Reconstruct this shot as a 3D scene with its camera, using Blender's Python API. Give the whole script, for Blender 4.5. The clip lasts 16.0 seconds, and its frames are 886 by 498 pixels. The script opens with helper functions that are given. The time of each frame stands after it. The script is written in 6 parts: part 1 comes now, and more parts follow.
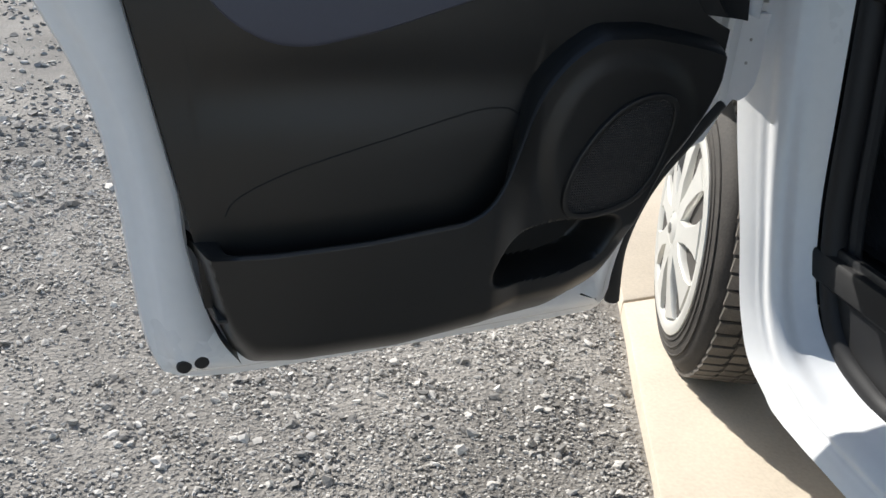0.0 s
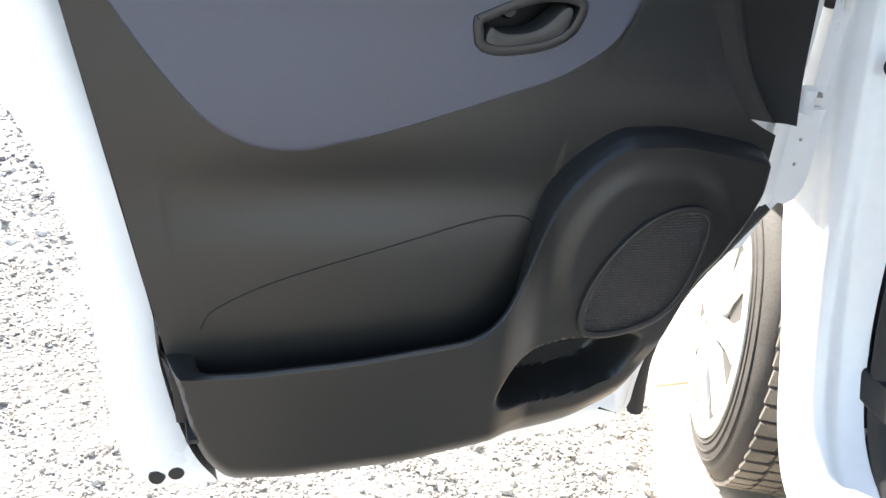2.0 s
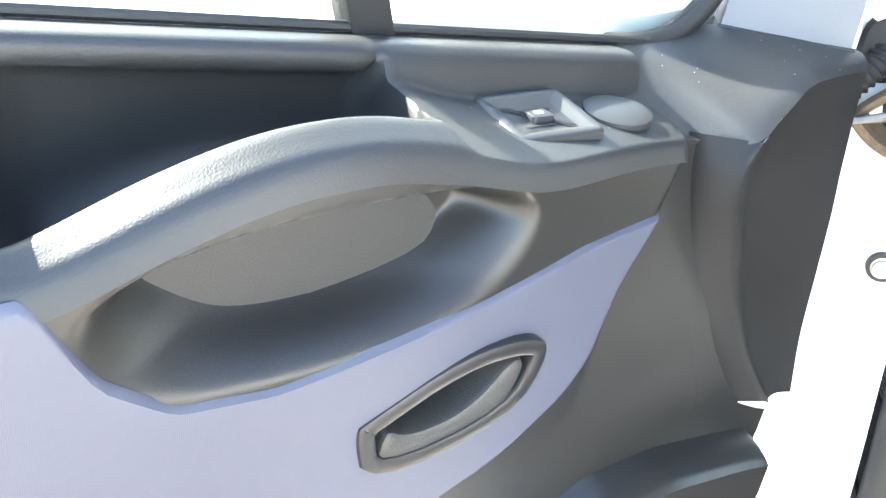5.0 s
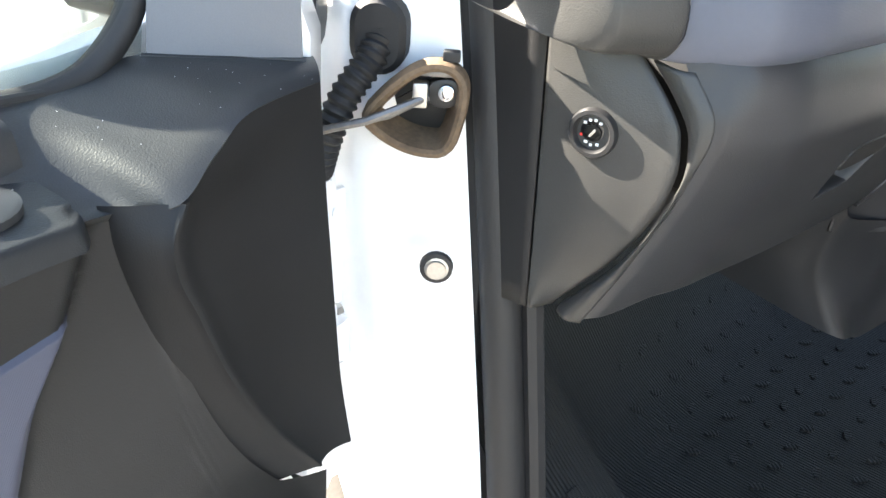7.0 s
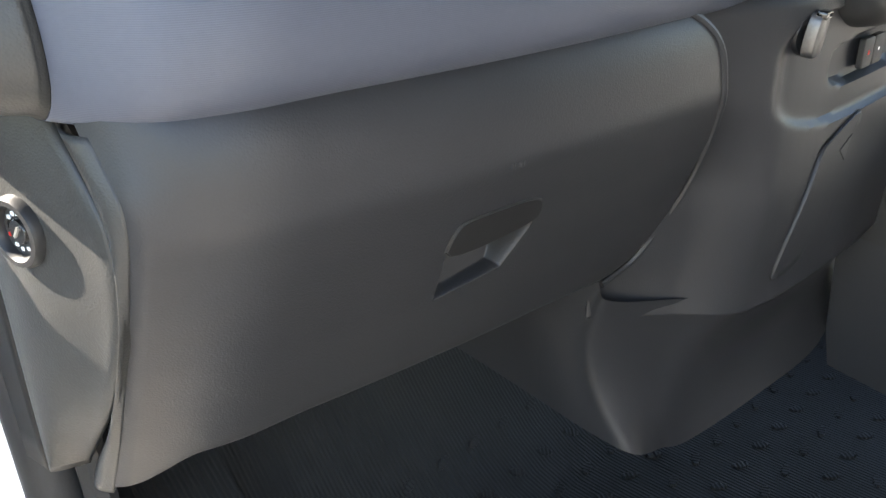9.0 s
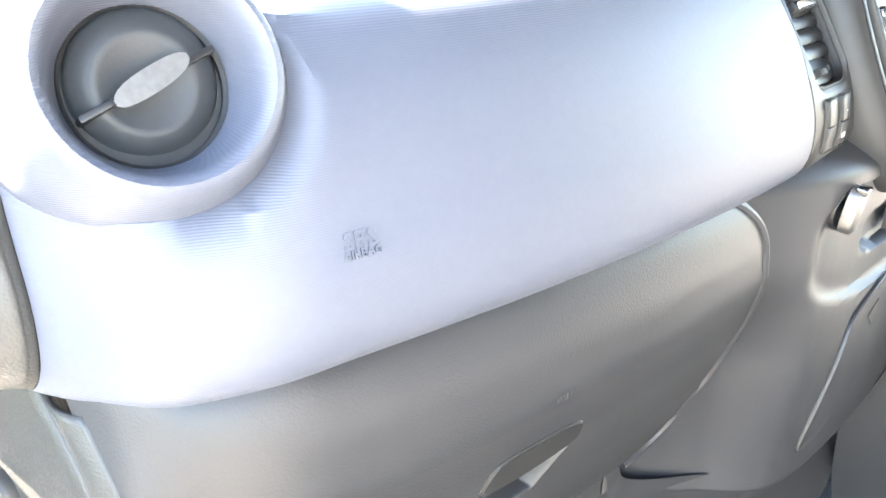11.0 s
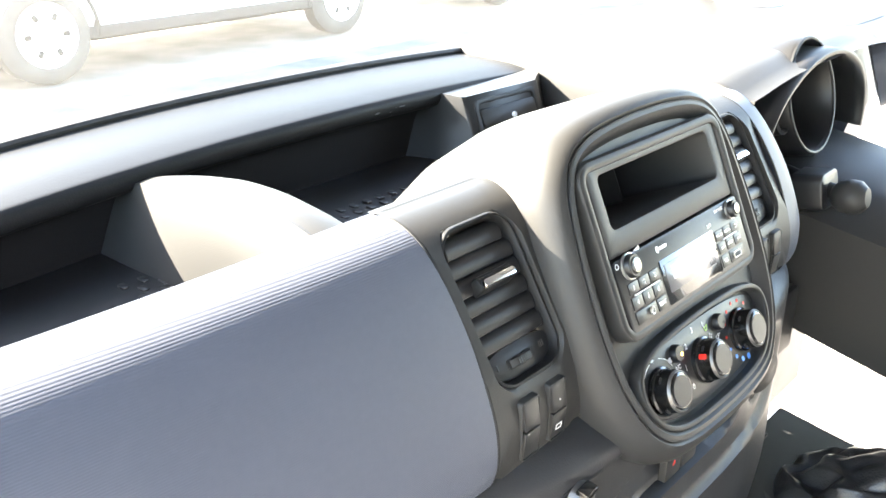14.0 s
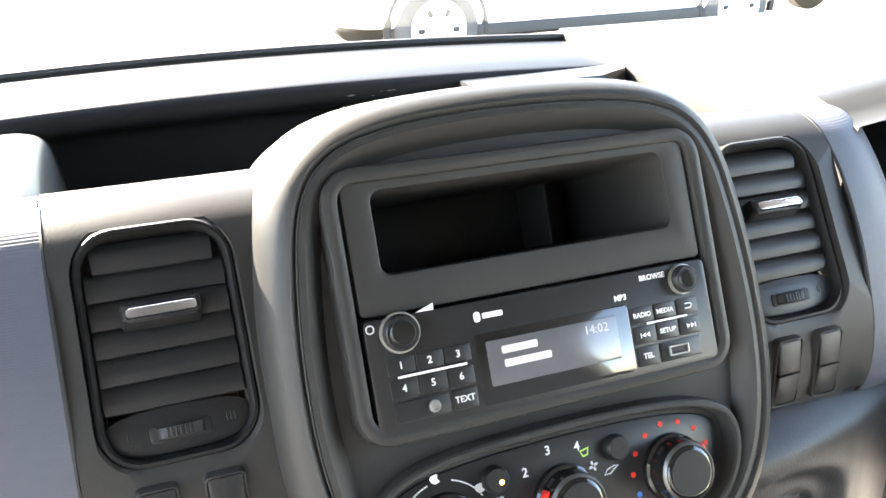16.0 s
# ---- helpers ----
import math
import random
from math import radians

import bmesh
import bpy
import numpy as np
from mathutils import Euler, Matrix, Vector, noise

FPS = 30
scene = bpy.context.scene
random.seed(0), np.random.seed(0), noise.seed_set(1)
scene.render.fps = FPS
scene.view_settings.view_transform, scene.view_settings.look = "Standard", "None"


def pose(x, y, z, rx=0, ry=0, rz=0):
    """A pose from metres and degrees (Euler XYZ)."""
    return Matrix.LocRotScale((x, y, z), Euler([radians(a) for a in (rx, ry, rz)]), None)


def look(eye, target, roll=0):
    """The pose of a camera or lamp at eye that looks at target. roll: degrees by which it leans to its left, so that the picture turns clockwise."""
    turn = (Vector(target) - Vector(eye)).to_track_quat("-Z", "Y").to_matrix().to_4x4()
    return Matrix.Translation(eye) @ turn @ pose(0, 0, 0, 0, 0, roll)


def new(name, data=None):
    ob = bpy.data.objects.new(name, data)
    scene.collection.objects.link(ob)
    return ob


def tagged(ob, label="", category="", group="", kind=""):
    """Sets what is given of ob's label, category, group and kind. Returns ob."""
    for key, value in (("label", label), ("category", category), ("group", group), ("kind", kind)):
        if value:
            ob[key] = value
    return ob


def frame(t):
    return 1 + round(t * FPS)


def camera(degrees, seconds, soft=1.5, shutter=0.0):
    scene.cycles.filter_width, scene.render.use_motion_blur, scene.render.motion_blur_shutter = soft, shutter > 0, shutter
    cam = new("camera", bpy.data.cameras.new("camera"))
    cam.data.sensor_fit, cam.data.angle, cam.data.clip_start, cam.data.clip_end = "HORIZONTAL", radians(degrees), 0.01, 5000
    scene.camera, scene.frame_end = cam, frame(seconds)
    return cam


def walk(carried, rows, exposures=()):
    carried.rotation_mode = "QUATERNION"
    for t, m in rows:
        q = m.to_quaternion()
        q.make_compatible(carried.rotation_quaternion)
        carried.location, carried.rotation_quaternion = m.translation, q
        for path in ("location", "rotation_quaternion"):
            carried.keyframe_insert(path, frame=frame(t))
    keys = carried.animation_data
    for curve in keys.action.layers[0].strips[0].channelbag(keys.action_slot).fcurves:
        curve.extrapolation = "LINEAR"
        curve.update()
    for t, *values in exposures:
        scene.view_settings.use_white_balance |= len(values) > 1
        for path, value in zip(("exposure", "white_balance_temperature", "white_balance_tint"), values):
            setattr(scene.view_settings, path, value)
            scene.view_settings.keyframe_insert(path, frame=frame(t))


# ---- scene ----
cam = camera(53.0, 16.0)
PATH = [
    (0, (-1.813, -0.999, 1.182), (-1.323, 0.743, 0.331), 4.8),
    (0.5, (-1.755, -0.88, 1.212), (-1.341, 0.884, 0.366), 5.4),
    (1, (-1.72, -0.842, 1.22), (-1.328, 0.933, 0.385), 5.8),
    (1.5, (-1.723, -0.838, 1.24), (-1.339, 0.939, 0.407), 6.0),
    (2, (-1.72, -0.848, 1.259), (-1.338, 0.933, 0.431), 6.1),
    (2.5, (-1.712, -0.823, 1.289), (-1.33, 0.951, 0.447), 6.3),
    (3, (-1.725, -0.706, 1.303), (-1.333, 1.059, 0.449), 6.9),
    (3.2, (-1.739, -0.649, 1.336), (-1.319, 1.094, 0.449), 7.7),
    (5.3, (-1.65, -0.173, 1.439), (-0.668, 1.3, 0.508), 7.5),
    (5.5, (-1.634, -0.162, 1.446), (-0.596, 1.27, 0.512), 7.1),
    (6, (-1.622, -0.138, 1.441), (-0.433, 1.184, 0.525), 6.5),
    (6.5, (-1.555, -0.155, 1.446), (-0.273, 1.08, 0.534), 5.1),
    (7, (-1.417, -0.2, 1.455), (-0.069, 0.947, 0.526), 3.6),
    (7.5, (-1.259, -0.238, 1.469), (0.099, 0.883, 0.52), 1.4),
    (8, (-1.106, -0.299, 1.431), (0.192, 0.899, 0.491), -0.4),
    (8.2, (-1.043, -0.337, 1.391), (0.222, 0.923, 0.491), -1.4),
    (10.3, (-0.903, -0.324, 1.423), (0.453, 0.918, 0.650), 0.1),
    (10.5, (-0.904, -0.308, 1.446), (0.459, 0.934, 0.671), 0.3),
    (11, (-0.892, -0.227, 1.475), (0.504, 0.991, 0.722), 0.6),
    (11.5, (-0.855, -0.189, 1.495), (0.545, 1.021, 0.737), 0.9),
    (12, (-0.802, -0.191, 1.516), (0.597, 1.018, 0.755), 1.0),
    (12.5, (-0.750, -0.194, 1.528), (0.666, 1.006, 0.783), 1.0),
    (13, (-0.714, -0.214, 1.569), (0.703, 0.981, 0.819), 0.8),
    (13.5, (-0.644, -0.256, 1.615), (0.756, 0.942, 0.839), 0.1),
    (14, (-0.575, -0.284, 1.627), (0.795, 0.95, 0.852), -0.3),
    (14.5, (-0.479, -0.315, 1.639), (0.79, 1.001, 0.828), -0.7),
    (15, (-0.351, -0.333, 1.622), (0.74, 1.139, 0.82), -1.1),
    (15.5, (-0.26, -0.36, 1.602), (0.62, 1.258, 0.823), -1.2),
    (16, (-0.19, -0.349, 1.565), (0.494, 1.376, 0.819), -1.0),
]
LIGHT = [(0, 0.55, 6500, 9), (0.5, 1.1, 6600, 10), (1.0, 1.5, 6700, 10), (1.5, 2.0, 6800, 10), (2.0, 2.4, 6800, 10), (3.0, 2.9, 6900, 10), (5.5, 4.65, 7200, 9), (6.5, 4.2, 7300, 10),
         (7.0, 3.55, 7200, 10), (7.5, 2.7, 7200, 10), (8.0, 2.45, 7200, 10), (10.5, 5.6, 7400, 12), (11.0, 5.6, 7500, 11), (11.5, 5.5, 7600, 11), (12.5, 5.3, 7600, 10), (13.5, 5.0, 7600, 10), (14.5, 4.6, 7500, 11),
         (15.5, 4.55, 7500, 12), (16.0, 4.6, 7500, 12)]
walk(cam, [(t, look(eye, target, roll)) for t, eye, target, roll in PATH], LIGHT)

# ---- daylight: a high sun ahead and to the left of the van ----
SUN = Vector((-0.38, 0.73, 0.53)).normalized()
world = bpy.data.worlds.new("daylight")
scene.world = world
world.use_nodes = True
sky = world.node_tree.nodes.new("ShaderNodeTexSky")
sky.sky_type, sky.sun_disc = "NISHITA", False
sky.sun_elevation = math.asin(SUN.z)
sky.sun_rotation = math.atan2(SUN.x, SUN.y)
world.node_tree.links.new(sky.outputs[0], world.node_tree.nodes["Background"].inputs[0])
world.node_tree.nodes["Background"].inputs[1].default_value = 0.11
sun = new("sun", bpy.data.lights.new("sun", "SUN"))
sun.data.energy, sun.data.angle, sun.data.color = 5.0, radians(0.55), (1.0, 0.965, 0.915)
sun.matrix_world = look(SUN * 20, (0, 0, 0))

# ---- materials ----
def material(name, color, rough=0.5, metal=0.0, vary=0.12, scale=8.0, grain=200.0, bump=0.1, depth=0.0006, coat=0.0, spec=0.5, per_piece=0.0, pebble=0.0):
    """A procedural surface: blotches at one scale, grain and fine relief at another; pebble: leather cells per metre."""
    m = bpy.data.materials.new(name)
    m.use_nodes = True
    t = m.node_tree
    n, link = t.nodes, t.links
    b = n["Principled BSDF"]
    where = n.new("ShaderNodeTexCoord")
    big, fine = n.new("ShaderNodeTexNoise"), n.new("ShaderNodeTexNoise")
    big.inputs["Scale"].default_value, big.inputs["Detail"].default_value = scale, 5
    fine.inputs["Scale"].default_value, fine.inputs["Detail"].default_value = grain, 3
    for x in (big, fine):
        link.new(where.outputs["Object"], x.inputs["Vector"])
    ramp = n.new("ShaderNodeValToRGB")
    lo, hi = [max(0.0, c * (1 - vary)) for c in color], [min(1.0, c * (1 + vary)) for c in color]
    ramp.color_ramp.elements[0].color, ramp.color_ramp.elements[1].color = (*lo, 1), (*hi, 1)
    ramp.color_ramp.elements[0].position, ramp.color_ramp.elements[1].position = 0.3, 0.7
    mixed = n.new("ShaderNodeMath")
    mixed.operation = "ADD"
    half = n.new("ShaderNodeMath")
    half.operation, half.inputs[1].default_value = "MULTIPLY", 0.35
    link.new(fine.outputs["Fac"], half.inputs[0])
    less = n.new("ShaderNodeMath")
    less.operation, less.inputs[1].default_value = "MULTIPLY", 0.65
    link.new(big.outputs["Fac"], less.inputs[0])
    link.new(half.outputs[0], mixed.inputs[0])
    link.new(less.outputs[0], mixed.inputs[1])
    value = mixed.outputs[0]
    if per_piece:
        geo = n.new("ShaderNodeNewGeometry")
        add, sub = n.new("ShaderNodeMath"), n.new("ShaderNodeMath")
        sub.operation, sub.inputs[1].default_value = "MULTIPLY_ADD", per_piece
        sub.inputs[2].default_value = -per_piece / 2
        link.new(geo.outputs["Random Per Island"], sub.inputs[0])
        link.new(value, add.inputs[0])
        link.new(sub.outputs[0], add.inputs[1])
        value = add.outputs[0]
    link.new(value, ramp.inputs[0])
    link.new(ramp.outputs[0], b.inputs["Base Color"])
    r = n.new("ShaderNodeMapRange")
    r.inputs[3].default_value, r.inputs[4].default_value = max(0.02, rough - 0.08), min(1.0, rough + 0.08)
    link.new(big.outputs["Fac"], r.inputs[0])
    link.new(r.outputs[0], b.inputs["Roughness"])
    b.inputs["Metallic"].default_value = metal
    b.inputs["Specular IOR Level"].default_value = spec
    b.inputs["Coat Weight"].default_value = coat
    b.inputs["Coat Roughness"].default_value = 0.08
    if bump:
        bp = n.new("ShaderNodeBump")
        bp.inputs["Strength"].default_value, bp.inputs["Distance"].default_value = bump, depth
        height = fine.outputs["Fac"]
        if pebble:
            cells, both = n.new("ShaderNodeTexVoronoi"), n.new("ShaderNodeMath")
            cells.feature, cells.inputs["Scale"].default_value, cells.inputs["Randomness"].default_value = "SMOOTH_F1", pebble, 0.9
            both.operation, both.inputs[1].default_value = "MULTIPLY_ADD", 0.35
            link.new(where.outputs["Object"], cells.inputs["Vector"])
            link.new(fine.outputs["Fac"], both.inputs[0])
            link.new(cells.outputs["Distance"], both.inputs[2])
            height = both.outputs[0]
        link.new(height, bp.inputs["Height"])
        link.new(bp.outputs[0], b.inputs["Normal"])
    return m


def ribbed(name, color, rough, pitch, axis="Z", strength=0.5, depth=0.0005, dots=False):
    """A surface with fine moulded ribs (or a grid of dots) of the given pitch."""
    m = material(name, color, rough, vary=0.06, bump=0)
    n, link = m.node_tree.nodes, m.node_tree.links
    where = n.new("ShaderNodeTexCoord")
    parts = []
    for ax in ("XZ" if dots else axis):
        wave = n.new("ShaderNodeTexWave")
        wave.bands_direction = ax
        wave.inputs["Scale"].default_value = 0.314159 / pitch
        wave.inputs["Distortion"].default_value = 0.0
        link.new(where.outputs["Object"], wave.inputs["Vector"])
        parts.append(wave.outputs["Fac"])
    height = parts[0]
    if dots:
        mul = n.new("ShaderNodeMath")
        mul.operation = "MULTIPLY"
        link.new(parts[0], mul.inputs[0])
        link.new(parts[1], mul.inputs[1])
        height = mul.outputs[0]
    bp = n.new("ShaderNodeBump")
    bp.inputs["Strength"].default_value, bp.inputs["Distance"].default_value = strength, depth
    link.new(height, bp.inputs["Height"])
    link.new(bp.outputs[0], n["Principled BSDF"].inputs["Normal"])
    return m


def glassy(name, tint=(0.74, 0.78, 0.77), clear=0.94):
    m = bpy.data.materials.new(name)
    m.use_nodes = True
    n, link = m.node_tree.nodes, m.node_tree.links
    n.remove(n["Principled BSDF"])
    a, g, mix = n.new("ShaderNodeBsdfTransparent"), n.new("ShaderNodeBsdfGlossy"), n.new("ShaderNodeMixShader")
    a.inputs[0].default_value = (*tint, 1)
    g.inputs["Roughness"].default_value = 0.02
    mix.inputs[0].default_value = 1 - clear
    link.new(a.outputs[0], mix.inputs[1])
    link.new(g.outputs[0], mix.inputs[2])
    link.new(mix.outputs[0], n["Material Output"].inputs[0])
    return m


def hazed_glass(name, dust_and_haze=0.013):
    """Clear glass with a thin pale translucent film that imitates veiling glare."""
    m = glassy(name, (0.90, 0.92, 0.91), 0.96)
    n, link = m.node_tree.nodes, m.node_tree.links
    film, mix = n.new("ShaderNodeBsdfTranslucent"), n.new("ShaderNodeMixShader")
    film.inputs[0].default_value = (0.8, 0.8, 0.78, 1)
    blotch, amount = n.new("ShaderNodeTexNoise"), n.new("ShaderNodeMapRange")
    blotch.inputs["Scale"].default_value = 6.0
    amount.inputs[3].default_value, amount.inputs[4].default_value = dust_and_haze * 0.6, dust_and_haze * 1.4
    link.new(blotch.outputs["Fac"], amount.inputs[0])
    link.new(amount.outputs[0], mix.inputs[0])
    link.new(n["Mix Shader"].outputs[0], mix.inputs[1])
    link.new(film.outputs[0], mix.inputs[2])
    link.new(mix.outputs[0], n["Material Output"].inputs[0])
    return m


def glow(name, color, strength):
    m = bpy.data.materials.new(name)
    m.use_nodes = True
    b = m.node_tree.nodes["Principled BSDF"]
    b.inputs["Base Color"].default_value = (*color, 1)
    b.inputs["Emission Color"].default_value = (*color, 1)
    b.inputs["Emission Strength"].default_value = strength
    return m


TRIM = material("door_trim_plastic", (0.013, 0.0127, 0.0123), 0.40, scale=5, grain=900, bump=0.35, depth=0.0004)
LEATHERY = material("leather_grain_plastic", (0.020, 0.0203, 0.0212), 0.46, scale=6, grain=1500, bump=0.5, depth=0.0003, spec=0.4, pebble=850)
BLACK = material("black_plastic", (0.015, 0.015, 0.0157), 0.38, scale=9, grain=1200, bump=0.25, depth=0.0003, spec=0.4)
SATIN = material("satin_console_plastic", (0.029, 0.0286, 0.0280), 0.46, scale=6, grain=1100, bump=0.3, depth=0.0003, spec=0.28)
COVER = material("hinge_cover_plastic", (0.011, 0.011, 0.0115), 0.55, scale=6, grain=800, bump=0.3, depth=0.0004, spec=0.25)
DEEP = material("dark_recess_plastic", (0.007, 0.007, 0.0075), 0.6, grain=700, bump=0.2)
BLUE = ribbed("blue_grey_insert", (0.060, 0.064, 0.090), 0.5, 0.0010, "X", 0.2, 0.0002)
PAD = ribbed("blue_grey_dashboard_skin", (0.074, 0.081, 0.105), 0.46, 0.0011, "Z", 0.28, 0.0003)
PAD.node_tree.nodes["Principled BSDF"].inputs["Specular IOR Level"].default_value = 0.4
LOWER = material("grey_lower_dash_plastic", (0.0270, 0.0274, 0.0295), 0.42, scale=5, grain=900, bump=0.45, depth=0.0003, spec=0.35, pebble=800)
GREYCAP = material("grey_mirror_trim", (0.11, 0.113, 0.125), 0.5, scale=5, grain=900, bump=0.25, depth=0.0003)
SWITCH = material("grey_switch_plastic", (0.024, 0.0245, 0.026), 0.4, scale=8, grain=900, bump=0.2, depth=0.0003)
PAINT = material("white_body_paint", (0.80, 0.81, 0.82), 0.3, vary=0.04, scale=3, grain=60, bump=0.03, coat=0.6)
RUBBER = material("rubber", (0.012, 0.012, 0.013), 0.62, vary=0.2, grain=600, bump=0.3)
TYRE = material("tyre_rubber", (0.100, 0.088, 0.075), 0.75, vary=0.45, scale=14, grain=300, bump=0.6, depth=0.001)
TYREWALL = material("dusty_tyre_side", (0.045, 0.040, 0.035), 0.8, vary=0.4, scale=16, grain=200, bump=0.5, depth=0.001)
HUBCAP = material("silver_wheel_cover", (0.62, 0.61, 0.57), 0.35, vary=0.08, scale=9, grain=300, bump=0.1, metal=0.25)
STEEL = material("steel", (0.45, 0.44, 0.42), 0.35, metal=0.9, vary=0.2, grain=300)
DARKSTEEL = material("dull_steel", (0.16, 0.155, 0.15), 0.42, metal=0.8, vary=0.3, grain=300)
CHROME = material("chrome", (0.82, 0.82, 0.83), 0.12, metal=1.0, vary=0.03, bump=0)
GLOSS = material("gloss_black", (0.008, 0.008, 0.008), 0.12, vary=0.05, bump=0, coat=0.5)
MAT = ribbed("ribbed_rubber_mat", (0.0075, 0.0077, 0.0080), 0.6, 0.006, "X", 0.8, 0.0015)
CONCRETE = material("pale_concrete", (0.52, 0.45, 0.36), 0.85, vary=0.16, scale=4, grain=120, bump=0.5, depth=0.002)
SOIL = material("gravel_bed", (0.22, 0.205, 0.184), 0.95, vary=0.5, scale=2.2, grain=90, bump=1.0, depth=0.012)
STONE = material("gravel_stones", (0.37, 0.350, 0.322), 0.85, vary=0.45, scale=30, grain=300, bump=0.4, depth=0.001, per_piece=0.9)
FOAM = material("worn_brown_seal", (0.13, 0.085, 0.05), 0.8, vary=0.5, scale=30, grain=200, bump=0.6, depth=0.001)
WHITE_INK = material("white_print", (0.8, 0.8, 0.8), 0.5, vary=0.02, bump=0)
RED_INK = material("red_print", (0.75, 0.03, 0.02), 0.5, vary=0.02, bump=0)
BLUE_INK = material("blue_print", (0.05, 0.25, 0.75), 0.5, vary=0.02, bump=0)
GREEN_INK = material("green_print", (0.45, 0.7, 0.15), 0.5, vary=0.02, bump=0)
AMBER = glow("amber_lamp", (1.0, 0.45, 0.05), 3.0)
SCREEN = material("grey_display", (0.10, 0.10, 0.11), 0.18, vary=0.05, bump=0, coat=0.4)
SCREEN_INK = glow("display_print", (0.35, 0.36, 0.38), 0.05)
FLAP = material("grey_vent_flap", (0.0108, 0.0114, 0.0123), 0.5, scale=8, grain=900, bump=0.2, depth=0.0003)
ENDGREY = material("grey_grained_plastic", (0.034, 0.0335, 0.0318), 0.42, scale=6, grain=800, bump=0.5, depth=0.0004, spec=0.4, pebble=700)
# parked cars' tyres: glare through the windscreen is put into this paler grey
CARTYRE = material("glare_paled_tyre", (0.06, 0.058, 0.055), 0.8, vary=0.2)
ALLOY = material("pale_alloy", (0.80, 0.80, 0.78), 0.4, vary=0.05)
LEDGESKIN = material("matt_grained_ledge", (0.0085, 0.0088, 0.0096), 0.5, scale=6, grain=700, bump=0.4, depth=0.0004, spec=0.2)
PALE = material("pale_mirror_plastic", (0.40, 0.41, 0.41), 0.4, vary=0.05)
VENTGREY = material("grey_vent_plastic", (0.030, 0.032, 0.035), 0.45, scale=8, grain=900, bump=0.2, depth=0.0003, spec=0.3)
GAITER = material("gear_gaiter_leather", (0.02, 0.02, 0.021), 0.35, vary=0.2, scale=10, grain=500, bump=0.6, depth=0.001)
GLASS = glassy("window_glass")
# the windscreen's whitish film stands for glare over the view outside
HAZED_GLASS = hazed_glass("hazed_windscreen_glass")
CARBODY = material("grey_car_paint", (0.70, 0.69, 0.66), 0.3, vary=0.05, scale=2, bump=0, coat=0.6)
YELLOW = material("yellow_tab", (0.75, 0.6, 0.02), 0.5)
MAT.node_tree.nodes["Principled BSDF"].inputs["Specular IOR Level"].default_value = 0.25
FLAP.node_tree.nodes["Principled BSDF"].inputs["Specular IOR Level"].default_value = 0.35

# ---- building kit ----
def thing(name, label, category, group="", m=None):
    ob = tagged(new(name), label, category, group)
    if m is not None:
        ob.matrix_world = m
    return ob


def link_mesh(name, verts, faces, mat, parent=None, label="", m=None, flat=False, kind=""):
    """One mesh object, under a thing or a part. m: places the given vertices in the world or in the thing's own space."""
    me = bpy.data.meshes.new(name)
    if m is not None:
        verts = [m @ Vector(v) for v in verts]
    me.from_pydata([tuple(v) for v in verts], [], [tuple(f) for f in faces])
    bm = bmesh.new()
    bm.from_mesh(me)
    bmesh.ops.remove_doubles(bm, verts=bm.verts, dist=1e-6)
    bmesh.ops.recalc_face_normals(bm, faces=bm.faces)
    bm.to_mesh(me)
    bm.free()
    me.materials.append(mat)
    if not flat:
        me.polygons.foreach_set("use_smooth", [True] * len(me.polygons))
        me.set_sharp_from_angle(angle=radians(38))
    ob = new(name, me)
    if parent is not None:
        ob.parent = parent
        ob.matrix_parent_inverse = Matrix()
    return tagged(ob, label, kind=kind)


def soft(a, b, x):
    x = min(1.0, max(0.0, (x - a) / (b - a)))
    return x * x * (3 - 2 * x)


def curve(points, x, blur=0.02):
    """A softened line through a few (x, y) corners."""
    xs, ys = [p[0] for p in points], [p[1] for p in points]
    return float(np.mean([np.interp(x + blur * k, xs, ys) for k in (-1, -0.5, 0, 0.5, 1)]))


def sheet(name, fn, us, vs, mat, parent=None, label="", m=None, thick=0.0, flip=False):
    """A surface fn(u, v) over a grid."""
    nu, nv = len(us), len(vs)
    verts = [Vector(fn(u, v)) for u in us for v in vs]
    faces = [(i * nv + j, (i + 1) * nv + j, (i + 1) * nv + j + 1, i * nv + j + 1) for i in range(nu - 1) for j in range(nv - 1)]
    ob = link_mesh(name, verts, faces, mat, parent, label, m)
    if thick:
        mod = ob.modifiers.new("thickness", "SOLIDIFY")
        mod.thickness, mod.offset = thick, -1
    return ob


def span(a, b, n):
    return [a + (b - a) * i / (n - 1) for i in range(n)]


def rrect(w, h, r, n=6, cx=0.0, cy=0.0):
    out = []
    for sx, sy, a in ((1, 1, 0), (-1, 1, 90), (-1, -1, 180), (1, -1, 270)):
        for i in range(n):
            t = radians(a + 90 * i / (n - 1))
            out.append((cx + sx * (w / 2 - r) + r * math.cos(t), cy + sy * (h / 2 - r) + r * math.sin(t)))
    return out


def offset(points, d):
    """A closed outline, counter-clockwise, moved inwards by d."""
    out, n = [], len(points)
    for i in range(n):
        a, b, c = Vector(points[i - 1]), Vector(points[i]), Vector(points[(i + 1) % n])
        e, f = (b - a), (c - b)
        e = e.normalized() if e.length > 1e-9 else f.normalized()
        f = f.normalized() if f.length > 1e-9 else e
        k = e + f
        k = k.normalized() if k.length > 1e-6 else e
        out.append((b.x - k.y * d, b.y + k.x * d))
    return out


